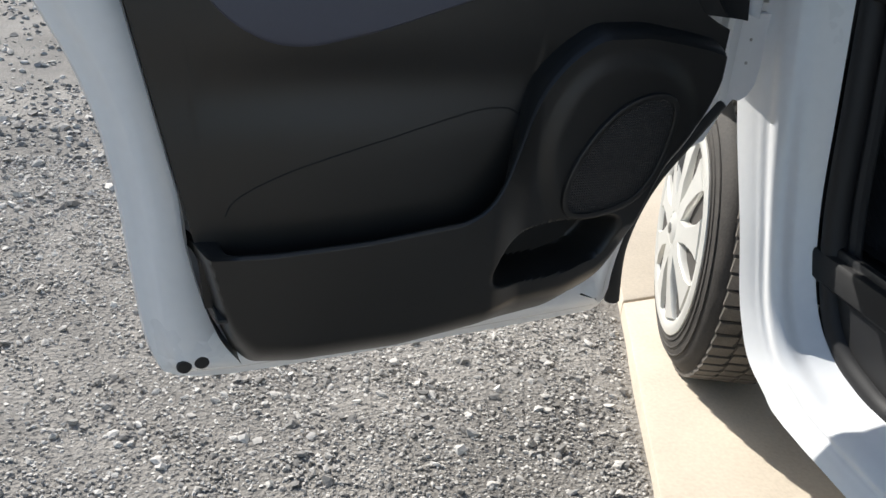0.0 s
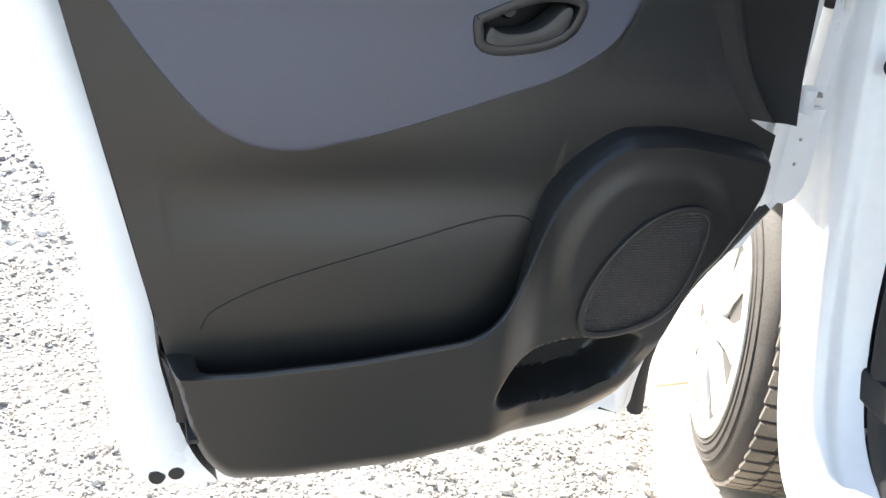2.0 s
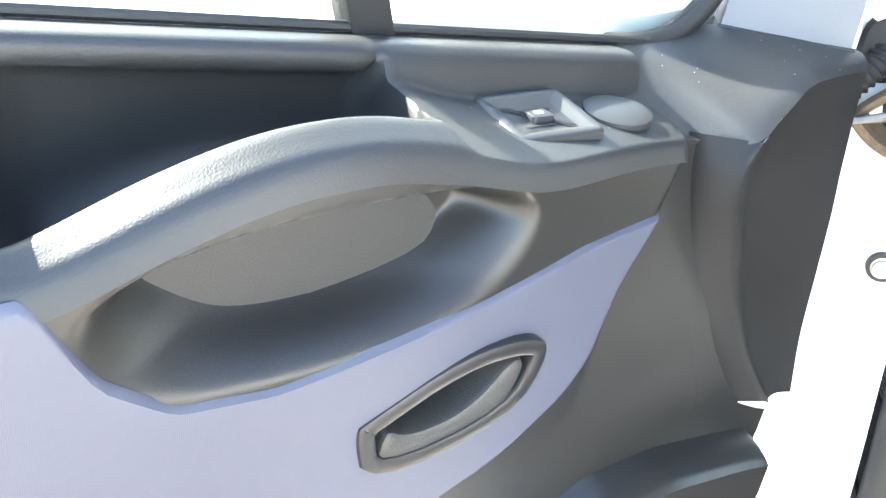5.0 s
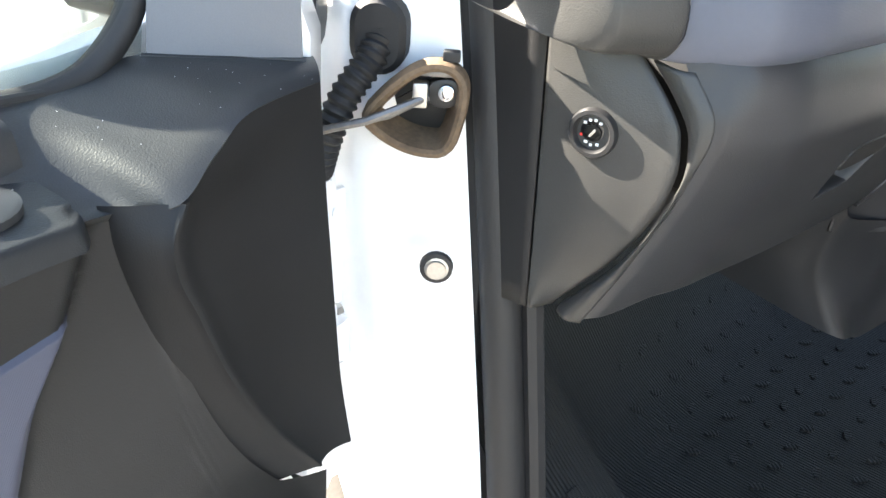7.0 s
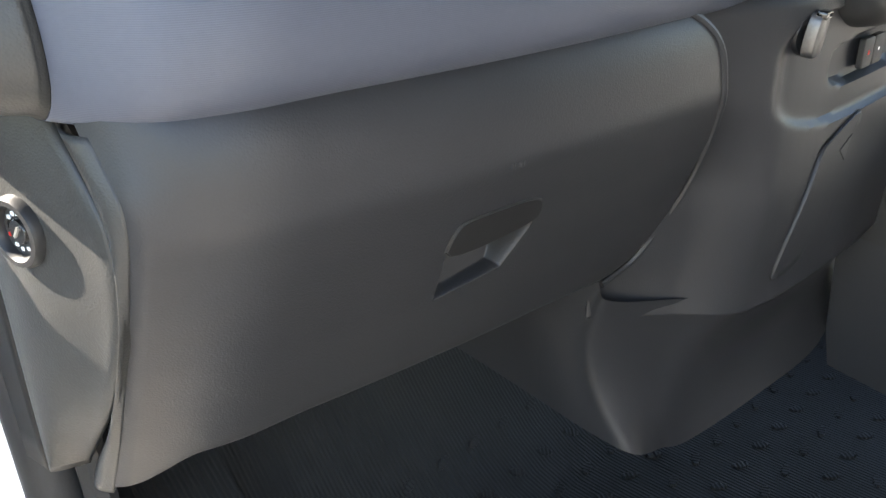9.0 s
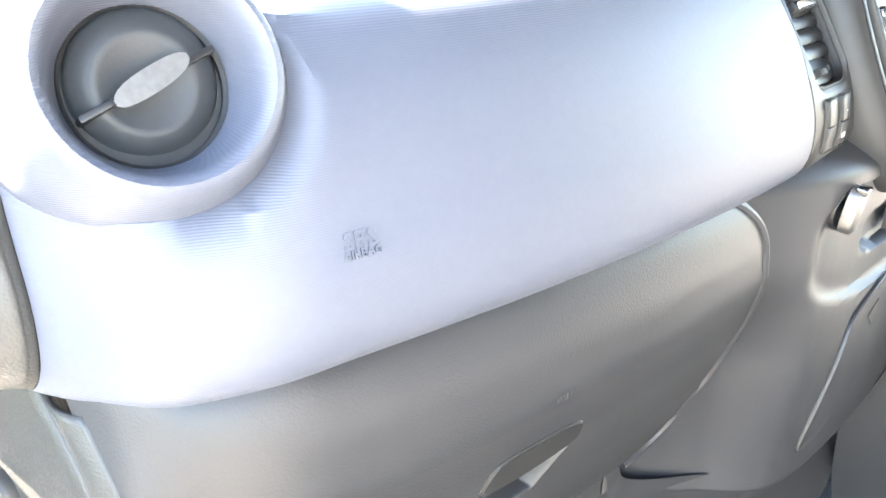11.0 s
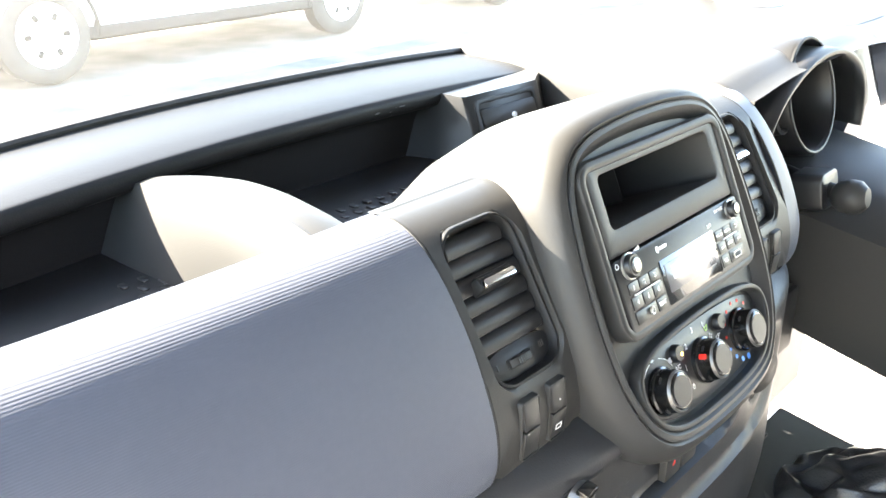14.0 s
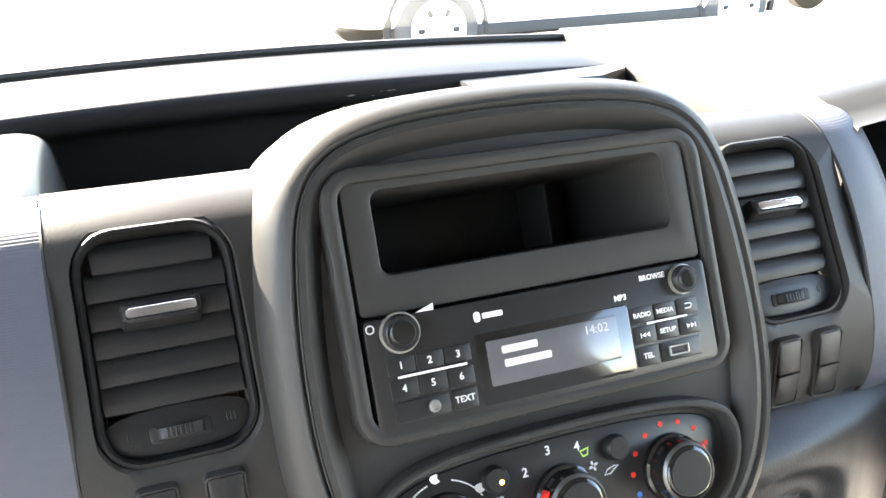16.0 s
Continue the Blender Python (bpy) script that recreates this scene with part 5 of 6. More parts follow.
for kx, ky in ((-0.066, -0.104), (-0.003, -0.105), (0.060, -0.104)):
    knob = part("heater_knob", lathe([(0.0, 0.0245), (0.0115, 0.0245), (0.0128, 0.0235), (0.0135, 0.022), (0.0150, 0.020), (0.0162, 0.006), (0.0175, 0.0045), (0.0180, 0.0)], 40), GLOSS, heater, "black rotary knob", F(kx, ky, CL) @ LOW)
    part("knob_ring", lathe([(0.0134, 0.0222), (0.0139, 0.0232), (0.0147, 0.0222), (0.0151, 0.0203)], 40), DARKSTEEL, knob, "thin bright ring", F(kx, ky, CL) @ LOW)
    part("knob_face", lathe([(0.0, 0.0250), (0.0110, 0.0249), (0.0115, 0.0243)], 32), BLACK, knob, "", F(kx, ky, CL) @ LOW)
    for a in (40, 130, 220, 310):
        part("knob_grip", slab(rrect(0.005, 0.0022, 0.0008, 3), 0, 0.0012, 0.0003), BLACK, knob, "", F(kx, ky, CL) @ LOW @ Matrix.Rotation(radians(a), 4, "Z") @ Matrix.Translation((0, 0.0153, 0.012)) @ Matrix.Rotation(radians(-90), 4, "X"))
part("knob_pointer", slab(rrect(0.004, 0.009, 0.001, 3), 0, 0.0010, 0.0003), RED_INK, heater, "red pointer", F(-0.003, -0.105, CL) @ LOW @ Matrix.Rotation(radians(62), 4, "Z") @ Matrix.Translation((0, 0.0156, 0.0125)) @ Matrix.Rotation(radians(-90), 4, "X") @ Matrix.Rotation(0, 4, "Z"))
part("knob_pointer", slab(rrect(0.004, 0.007, 0.001, 3), 0, 0.0010, 0.0003), RED_INK, heater, "red pointer", F(0.060, -0.104, CL) @ LOW @ Matrix.Rotation(radians(-52), 4, "Z") @ Matrix.Translation((0, 0.0156, 0.0145)) @ Matrix.Rotation(radians(-90), 4, "X"))
for word, a in (("0", 118), ("1", 82), ("2", 47), ("3", 12), ("4", -24)):
    text(word, 0.0064, WHITE_INK, heater, F(-0.003 - 0.0262 * math.sin(radians(a)), -0.105 + 0.0262 * math.cos(radians(a)), CL + 0.0002), "fan_step", 0.0001)
for i in range(12):
    a = radians(112 - 26 * i)
    mat_ = RED_INK if 1 <= i <= 8 else BLUE_INK
    if i > 8:
        a = radians(112 + 24 * (i - 8))
    r = 0.0011 + (0.0003 * (i - 8) if i > 8 else 0)
    part("warmth_dot", lathe([(0, 0.0003), (r * 1.3, 0.0003), (r * 1.3, 0)], 12), mat_, heater, "", F(0.060 - 0.0235 * math.sin(a), -0.104 + 0.0235 * math.cos(a), CL))
arc = [(-0.066 + 0.0235 * math.sin(radians(a)), -0.104 + 0.0235 * math.cos(radians(a)), CL + 0.0002) for a in range(-125, 126, 5)]
for a, b in ((0, 10), (13, 23), (28, 38), (41, 51)):
    part("flow_arc", tube(arc[a:b], 0.0004, 5), WHITE_INK, heater, "", FACE)
for a in (-62, -5, 52):
    x, y = -0.066 + 0.0245 * math.sin(radians(a)), -0.104 + 0.0245 * math.cos(radians(a))
    part("flow_symbol", slab(smooth_loop([(x - 0.003, y + 0.002), (x - 0.001, y - 0.002), (x + 0.003, y - 0.001), (x + 0.001, y + 0.0005), (x + 0.002, y + 0.003)], 1)[::-1], CL, CL + 0.0003, 0.0001), WHITE_INK, heater, "", FACE)
for bx in (-0.0385, 0.0285):
    b = part("push_button", lathe([(0.0, 0.0052), (0.0055, 0.0050), (0.0065, 0.0035), (0.0068, 0.0)], 24), BLACK, heater, "small round black button", F(bx, -0.0860, CL))
    part("button_lamp", lathe([(0, 0.0004), (0.0011, 0.0003), (0.0012, 0)], 10), AMBER if bx < 0 else DEEP, b, "", F(bx + 0.0018, -0.0872, CL + 0.005))
text("A/C", 0.0048, WHITE_INK, heater, F(-0.0390, -0.0970, CL + 0.0002), "printed_word", 0.0001)
part("demist_symbol", ring([(0.0085, -0.0835), (0.0140, -0.0825), (0.0130, -0.0865), (0.0100, -0.0870)][::-1], [(0.0093, -0.0841), (0.0132, -0.0833), (0.0125, -0.0858), (0.0105, -0.0862)][::-1], CL, CL + 0.0004, 0.0001), GREEN_INK, heater, "", FACE)
for a in (0, 90, 180, 270):
    part("fan_symbol", slab(rrect(0.0014, 0.0022, 0.0006, 3, 0, 0.0016), 0, 0.0003, 0.0001), WHITE_INK, heater, "", F(0.0150, -0.0925, CL, 0, a + 20))
part("recirculate_symbol", tube([(0.0205, -0.0985, CL), (0.0225, -0.0962, CL), (0.0265, -0.0950, CL), (0.0290, -0.0952, CL), (0.0262, -0.0968, CL), (0.0240, -0.0985, CL)], 0.0004, 5, True), WHITE_INK, heater, "", FACE)


# face vents either side
FRONT_LINE = [(p.y, p.z - 0.005 * soft(1.36, 1.43, p.z)) for p in pad_profile]
FRONT_Y, FRONT_Z = [p[0] for p in FRONT_LINE], [p[1] for p in FRONT_LINE]


def on_front(x, s, sink=0.0):
    """A point of the vent panels, which carry on the line of the pad; s counts along that line."""
    k = list(range(len(FRONT_LINE)))
    return Vector((x, float(np.interp(s, k, FRONT_Y)) + sink, float(np.interp(s, k, FRONT_Z))))


def front_s(z):
    return float(np.interp(z, FRONT_Z[12:54], list(range(12, 54))))


def vent_frame_pose(cx):
    return Matrix.Translation((cx, 0.0262, 1.381)) @ Matrix.Rotation(math.pi / 2 - math.atan(0.60), 4, "X")


def face_vent(cx, group):
    v = thing("air_vent", "black louvred air vent with a chrome slider", "air vent", group)
    P = vent_frame_pose(cx)
    frame_out, frame_in = rrect(0.0715, 0.1085, 0.020, 8), rrect(0.0625, 0.0990, 0.0165, 8)
    loops = [[(p[0], p[1], h) for p in offset(frame_out, d)] for d, h in ((0.0, -0.012), (0.0, -0.0012), (0.0012, 0.0004), (0.0026, 0.0006), (0.0038, -0.0012), (0.0045, -0.006))]
    part("vent_frame", stack(loops + [[(p[0], p[1], -0.045) for p in offset(frame_out, 0.0046)]], False, False), COVER, v, "", P)
    part("vent_box", slab(frame_in, -0.050, -0.046, 0.001), DEEP, v, "", P)
    blade = [(0.0072 * k, 0.0030 * (1 - k * k) + 0.0010) for k in (-1, -0.6, -0.2, 0.2, 0.6, 1)] + [(0.0072 * k, 0.0030 * (1 - k * k) - 0.0010) for k in (1, 0.6, 0.2, -0.2, -0.6, -1)]
    for i in range(6):
        y = 0.0415 - 0.0126 * i
        w = 0.0308 - 0.004 * (i == 0)
        part("slat", stack([[(x, p[0] * f, p[1] * f) for p in blade] for x, f in ((-w, 0.85), (-w + 0.0006, 1.0), (w - 0.0006, 1.0), (w, 0.85))]), BLACK, v, "", P @ Matrix.Translation((0, y, -0.0075)) @ Matrix.Rotation(radians(-16), 4, "X"))
    grip = P @ Matrix.Translation((0, 0.0135, -0.0005)) @ Matrix.Rotation(radians(-20), 4, "X")
    slider = part("slider", slab(rrect(0.035, 0.0100, 0.002, 4), -0.006, 0.0045, 0.0025), FLAP, v, "black slider on a louvre", grip)
    part("chrome_strip", slab(rrect(0.0315, 0.0060, 0.0022, 4, 0, -0.0020), 0.0025, 0.0072, 0.0022), CHROME, slider, "chrome strip", grip)
    part("wheel_plate", slab(smooth_loop([(-0.031, -0.0285), (-0.031, -0.0420), (-0.021, -0.0495), (0.021, -0.0495), (0.031, -0.0420), (0.031, -0.0285)], 2), -0.016, -0.0055, 0.001), BLACK, v, "", P)
    part("wheel_well", slab(rrect(0.027, 0.0075, 0.002, 4, 0, -0.0402), -0.0058, -0.0050, 0.0002), DEEP, v, "", P)
    wheel_m = P @ Matrix.Translation((0, -0.0402, -0.0085)) @ Matrix.Rotation(radians(90), 4, "X")
    dial = part("thumb_wheel", lathe([(0.0, 0.0029), (0.0095, 0.0029), (0.0103, 0.0024), (0.0103, -0.0024), (0.0095, -0.0029), (0.0, -0.0029)], 36), SATIN, v, "ribbed thumb wheel", wheel_m @ Matrix.Diagonal((1.15, 0.75, 1, 1)))
    for k in range(7):
        a = radians(60 + 10 * k)
        part("wheel_rib", slab(rrect(0.0009, 0.0046, 0.0003, 3), 0, 0.0005, 0.0001), SWITCH, dial, "", P @ Matrix.Translation((0.0118 * math.cos(a), -0.0402, -0.0085 + 0.0078 * math.sin(a))))
    for mx, n_ in ((-0.0225, 1), (0.0225, 3)):
        for k in range(n_):
            part("flow_mark", slab(rrect(0.0009, 0.0042, 0.0003, 3, mx + 0.0018 * (k - (n_ - 1) / 2), -0.0385), -0.0056, -0.0052, 0.0001), SWITCH, v, "", P)
    return v


def vent_panel(sign, cx):
    """The dark panel that carries a vent and two switches: a ring round the vent's opening, flush with the pad beside it."""
    P = vent_frame_pose(cx)
    hole = [P @ Vector((p[0], p[1], 0)) for p in rrect(0.0712, 0.1082, 0.020, 14)]
    hole = [(p.x, front_s(p.z)) for p in hole]
    cs = front_s((P @ Vector((0, 0, 0))).z)
    lo_x, hi_x = sorted((sign * 0.121, sign * 0.2188))
    lo_s, hi_s = 6.0, 70.0
    edge = []
    for x, q in hole:
        dx, dq = x - cx, q - cs
        kx = ((hi_x - cx) if dx > 0 else (cx - lo_x)) / max(1e-6, abs(dx))
        kq = ((hi_s - cs) if dq > 0 else (cs - lo_s)) / max(1e-6, abs(dq))
        k = min(kx, kq)
        edge.append([cx + dx * k, cs + dq * k])
    for c in ((lo_x, lo_s), (lo_x, hi_s), (hi_x, lo_s), (hi_x, hi_s)):
        near = min(edge, key=lambda e: ((e[0] - c[0]) / 0.1) ** 2 + ((e[1] - c[1]) / 60) ** 2)
        near[0], near[1] = c
    loops = [[on_front(h[0], h[1], 0.010) for h in hole], [on_front(h[0], h[1], 0.0012) for h in hole]]
    for t in [0.03] + span(0.08, 1, 22):
        loops.append([on_front(h[0] + (e[0] - h[0]) * t, h[1] + (e[1] - h[1]) * t, -0.0006) for h, e in zip(hole, edge)])
    loops.append([on_front(e[0] + (0.0010 if e[0] > cx else -0.0010), e[1], 0.0035) for e in edge])
    return link_mesh("vent_panel", *stack(loops, False, False), SATIN, stack_ob, "satin dark panel round an air vent")


for sign, cx in ((-1, -0.1750), (1, 0.1685)):
    vent_panel(sign, cx)
    face_vent(cx, "face vents of the dash")
    for k, sx in enumerate((-0.0145, 0.0145)):
        x = cx + sx
        S = Matrix.Translation((x, on_front(x, front_s(1.3075)).y, 1.3075)) @ Matrix.Rotation(radians(88), 4, "X")
        b = part("rocker_switch", ring(rrect(0.0185, 0.0425, 0.0028, 4), rrect(0.0160, 0.0400, 0.0022, 4), -0.006, 0.0022, 0.0008), SATIN, stack_ob, "black rocker switch", S)
        part("rocker_upper", slab(rrect(0.0155, 0.0195, 0.0012, 3), -0.005, 0.0030, 0.0010), BLACK, b, "", S @ Matrix.Translation((0, 0.0098, 0)) @ Matrix.Rotation(radians(-7), 4, "X"))
        part("rocker_lower", slab(rrect(0.0155, 0.0195, 0.0012, 3), -0.005, 0.0030, 0.0010), BLACK, b, "", S @ Matrix.Translation((0, -0.0098, 0)) @ Matrix.Rotation(radians(7), 4, "X"))
        if sign < 0 and k == 1:
            low = S @ Matrix.Translation((0, -0.0098, 0)) @ Matrix.Rotation(radians(7), 4, "X")
            part("switch_symbol", ring(rrect(0.0066, 0.0044, 0.0008, 3, 0, -0.002), rrect(0.0050, 0.0028, 0.0005, 3, 0, -0.002), 0.0028, 0.0033, 0.0001), WHITE_INK, b, "", low)
            part("switch_lamp", lathe([(0, 0.0003), (0.0007, 0.0003), (0.0007, 0)], 8), WHITE_INK, b, "", S @ Matrix.Translation((0, 0.008, 0.0035)))
part("pad_seam", tube([on_front(-0.2197, s_, 0.0008) for s_ in span(7, 60, 40)], 0.0011, 6), DEEP, stack_ob)
part("pad_seam", tube([on_front(0.2197, s_, 0.0008) for s_ in span(7, 60, 40)], 0.0011, 6), DEEP, stack_ob)


# strip of pad to the right of the stack
def right_strip(s, v):
    p = on_front(0.0, v * 66)
    return (0.2205 + (0.046 + 0.010 * soft(1.42, 1.30, p.z)) * s, p.y + 0.020 * s * s * s, p.z)


sheet("side_pad", right_strip, span(0, 1, 12), span(0, 1, 67), PAD, dash, "blue-grey strip beside the vent")
sheet("side_pad_end", lambda s, v: (lambda q: (q[0], q[1] + 0.09 * s, q[2]))(right_strip(1, v)), span(0, 1, 4), span(0, 1, 67), PAD, dash)

# lower console
def lower(x, z):
    y = curve([(-0.36, 0.075), (-0.30, 0.030), (-0.22, -0.010), (-0.15, -0.030), (-0.05, -0.036), (0.08, -0.036), (0.16, -0.030), (0.24, -0.010), (0.30, 0.03)], x, 0.03)
    y += 0.026 * soft(1.20, 1.10, z) * soft(-0.18, -0.25, x) + 0.012 * soft(1.10, 0.96, z) + 0.04 * soft(1.262, 1.30, z)
    slot_ = (abs(x / 0.105) ** 4 + abs((z - 1.196) / 0.022) ** 4) ** 0.25
    y += 0.012 * (1 - soft(0.85, 1.02, slot_))
    y += 0.007 * (1 - soft(0.93, 1.05, (abs((x - 0.005) / 0.195) ** 4 + abs((z - 1.200) / 0.054) ** 4) ** 0.25))
    rnd = math.hypot((x - 0.155), (z - 1.200)) / 0.028
    y += 0.003 * (soft(0.86, 0.95, rnd) - soft(1.0, 1.1, rnd))
    return y


console = thing("lower_console", "dark grey lower console with a tray and fuse cover", "console")
sheet("console_front", lambda x, v: (x + 0.05 * soft(1.16, 0.98, 0.965 + 0.325 * v) * soft(-0.20, -0.345, x), lower(x, 0.965 + 0.325 * v), 0.965 + 0.325 * v), span(-0.345, 0.30, 150), span(0, 1, 90), LOWER, console, "dark grey moulded console front", thick=0.003)
fuse = smooth_loop([(-0.118, 1.118), (-0.100, 1.128), (-0.042, 1.147), (-0.036, 1.138), (-0.064, 1.022), (-0.072, 1.012), (-0.148, 0.990), (-0.156, 1.000)], 2)[::-1]
fuse_mid = Vector((-0.092, 1.070))


def fuse_skin(grow, lift):
    """A ring of the fuse cover that keeps to the console's curve."""
    ring_ = [fuse_mid + (Vector(p) - fuse_mid) * grow for p in fuse]
    return [(p.x, lower(p.x, p.y) - lift, p.y) for p in ring_]


part("fuse_seam", stack([fuse_skin(g, 0.0012) for g in (1.022, 0.8, 0.5, 0.05)], False, True), DEEP, console)
cov = part("fuse_cover", stack([fuse_skin(g, h) for g, h in ((1.0, 0.0), (1.0, 0.0026), (0.985, 0.0034), (0.8, 0.0034), (0.6, 0.0034), (0.3, 0.0034), (0.05, 0.0034))], False, True), LOWER, console, "dark fuse box cover")
notch = [(-0.079, 1.113), (-0.056, 1.124), (-0.066, 1.100)][::-1]
part("finger_notch", stack([[(x, lower(x, z) - d, z) for x, z in notch] for d in (0.0030, 0.0042)], False, True), SWITCH, cov)
LIGHTER = Matrix.Translation((-0.158, -0.020, 1.236)) @ Matrix.Rotation(radians(98), 4, "X") @ Matrix.Rotation(radians(-12), 4, "Y")
lighter = part("power_socket", lathe([(0.0165, -0.02), (0.0165, 0.004), (0.0185, 0.005), (0.0195, 0.003), (0.020, -0.002)], 32), BLACK, console, "round socket with a hinged cap", LIGHTER)
cap_shape = smooth_loop([(-0.011, -0.020), (0.011, -0.020), (0.013, 0.004), (0.010, 0.021), (-0.009, 0.021), (-0.013, 0.002)], 2)
part("socket_cap", slab(cap_shape, 0.004, 0.015, 0.004), DARKSTEEL, lighter, "grey flip-up cap", LIGHTER @ Matrix.Rotation(radians(14), 4, "Y"))
part("cap_tab", slab(rrect(0.015, 0.006, 0.0015, 3, 0, 0.019), 0.008, 0.0165, 0.001), GLOSS, lighter, "", LIGHTER @ Matrix.Rotation(radians(14), 4, "Y"))
for x, mat_ in ((-0.017, RED_INK), (0.010, WHITE_INK)):
    b = part("console_button", slab(rrect(0.0255, 0.030, 0.003, 4), 0, 0.006, 0.0012), SATIN, console, "dark push button", Matrix.Translation((x, -0.022, 1.196)) @ Matrix.Rotation(radians(92), 4, "X"))
    part("button_symbol", slab([(-0.0025, -0.002), (0.0025, -0.002), (0, 0.0025)] if mat_ is RED_INK else rrect(0.003, 0.0036, 0.0008, 3), 0.0058, 0.0064, 0.0001), mat_, b, "", Matrix.Translation((x, -0.022, 1.196)) @ Matrix.Rotation(radians(92), 4, "X"))
part("round_blank", lathe([(0, 0.003), (0.019, 0.003), (0.021, 0.0015), (0.0215, -0.002)], 36), SATIN, console, "round blanking plate", Matrix.Translation((0.155, -0.0245, 1.200)) @ Matrix.Rotation(radians(92), 4, "X") @ Matrix.Rotation(radians(-12), 4, "Y"))


foot = bend([(-0.36, 0.42, 0.93), (-0.31, 0.34, 0.885), (-0.278, 0.255, 0.845), (-0.272, 0.17, 0.826), (-0.268, 0.10, 0.812), (-0.258, 0.055, 0.804), (-0.20, 0.055, 0.780), (-0.15, 0.05, 0.765), (-0.05, 0.02, 0.79), (0.10, 0.01, 0.80), (0.30, 0.06, 0.80)], 6)
crown = bend([(-0.36, 0.30, 1.18), (-0.352, 0.16, 1.17), (-0.345, 0.068, 1.16), (-0.325, 0.085, 1.07), (-0.298, 0.085, 1.01), (-0.287, 0.075, 0.990), (-0.22, 0.025, 0.985), (-0.17, -0.010, 0.975), (-0.05, -0.020, 0.968), (0.14, -0.020, 0.968), (0.30, 0.04, 0.966)], 6)
sheet("console_leg", lambda i, v: crown[int(i)].lerp(foot[int(i)], v) + Vector((0, 0.03 * math.sin(math.pi * v), 0)), list(range(len(foot))), span(0, 1, 16), LOWER, console, "black moulded lower leg of the console")
gear = thing("gear_lever", "gear lever in a black leather gaiter", "gear lever", m=Matrix.Translation((0.245, -0.115, 1.03)))


def gaiter(a, v):
    r = 0.075 * (1 - v) ** 0.8 + 0.018
    fold = 1 + 0.10 * math.sin(7 * a + 5 * v) * math.sin(math.pi * v) + 0.06 * math.sin(13 * a - 9 * v) * math.sin(math.pi * v)
    return (r * fold * math.cos(a) * 0.9, r * fold * math.sin(a) * 1.1 - 0.05 * v, 0.085 * v + 0.010 * math.sin(22 * v + 3 * math.sin(a)) * (1 - v))


sheet("gaiter", gaiter, span(0, 2 * math.pi, 72), span(0, 1, 40), GAITER, gear, "creased black leather gaiter")
part("gaiter_ring", tube([(0.088 * math.cos(t) * 0.95, 0.10 * math.sin(t), 0) for t in span(0, 2 * math.pi, 41)[:-1]], 0.008, 8, True), SATIN, gear)
part("lever", tube([(0, -0.05, 0.07), (0.0, -0.07, 0.16)], 0.009, 10), STEEL, gear)
part("knob", lathe([(0, 0.03), (0.015, 0.028), (0.023, 0.015), (0.024, 0.0), (0.018, -0.02), (0.011, -0.03)], 24), BLACK, gear, "", Matrix.Translation((0, -0.075, 0.18)))
shelf_pts = [(0.13, -0.24, 1.005), (0.36, -0.24, 1.005), (0.36, 0.02, 1.045), (0.13, 0.02, 1.045)]
part("plinth_side", stack([[(0.245 + (x - 0.245) * k, -0.05 + (y + 0.05) * k, z - d) for x, y, z in shelf_pts] for d, k in ((0.30, 0.86), (0.24, 0.95), (0.14, 0.985), (0.098, 0.985))]), LOWER, console, "dark side of the console under the gear lever")
part("gear_plinth", stack([[(x, y, z - d) for x, y, z in shelf_pts] for d in (0.10, 0.002)] + [[(x * 0.98 + 0.005, y, z) for x, y, z in shelf_pts]]), SATIN, console, "dark plinth under the gear lever")
part("plinth_switch", slab(rrect(0.030, 0.018, 0.002, 3), 0, 0.003, 0.001), BLACK, console, "", Matrix.Translation((0.275, 0.015, 1.048)) @ Matrix.Rotation(radians(8), 4, "X"))

# ---- driver's side ----
column = thing("steering_column", "black steering column shroud with a stalk", "steering column")
shroud = [[(0.345 + 0.02 * k, 0.14 - 0.30 * k, 1.310 - 0.06 * k), (0.40, 0.14 - 0.30 * k, 1.345 - 0.06 * k), (0.56, 0.14 - 0.30 * k, 1.345 - 0.06 * k), (0.625 - 0.02 * k, 0.14 - 0.30 * k, 1.285 - 0.09 * k),
           (0.61 - 0.02 * k, 0.14 - 0.30 * k, 1.17 - 0.08 * k), (0.54, 0.14 - 0.30 * k, 1.13 - 0.07 * k), (0.44, 0.14 - 0.30 * k, 1.13 - 0.07 * k), (0.37 + 0.02 * k, 0.14 - 0.30 * k, 1.17 - 0.08 * k)] for k in (0, 0.3, 0.6, 0.9, 1)]
part("shroud", stack(shroud), SATIN, column, "black two-piece shroud")
stalk = part("wiper_stalk", tube(bend([(0.40, 0.08, 1.318), (0.37, 0.03, 1.318), (0.354, -0.010, 1.318)], 6), 0.009, 12), BLACK, column, "black stalk")
part("stalk_knob", lathe([(0, 0.018), (0.010, 0.017), (0.017, 0.010), (0.0185, 0.0), (0.016, -0.012), (0.010, -0.018)], 24), SATIN, stalk, "round grey end of the stalk", Matrix.Translation((0.353, -0.017, 1.318)) @ Matrix.Rotation(radians(80), 4, "X"))
part("knob_bezel", slab(rrect(0.048, 0.040, 0.010), -0.03, 0.003, 0.003), BLACK, column, "", Matrix.Translation((0.362, 0.010, 1.318)) @ Matrix.Rotation(radians(80), 4, "X"))

cluster = thing("instrument_cluster", "hooded instrument cluster with round dials", "instrument cluster")


def binnacle(s, v):
    """The hood that arches over the dials."""
    a = radians(-100 + 200 * s)
    x = 0.445 + (0.150 + 0.04 * v) * math.sin(a)
    z = 1.350 + 0.098 * math.cos(a)
    return (x, 0.055 + 0.16 * v, z)


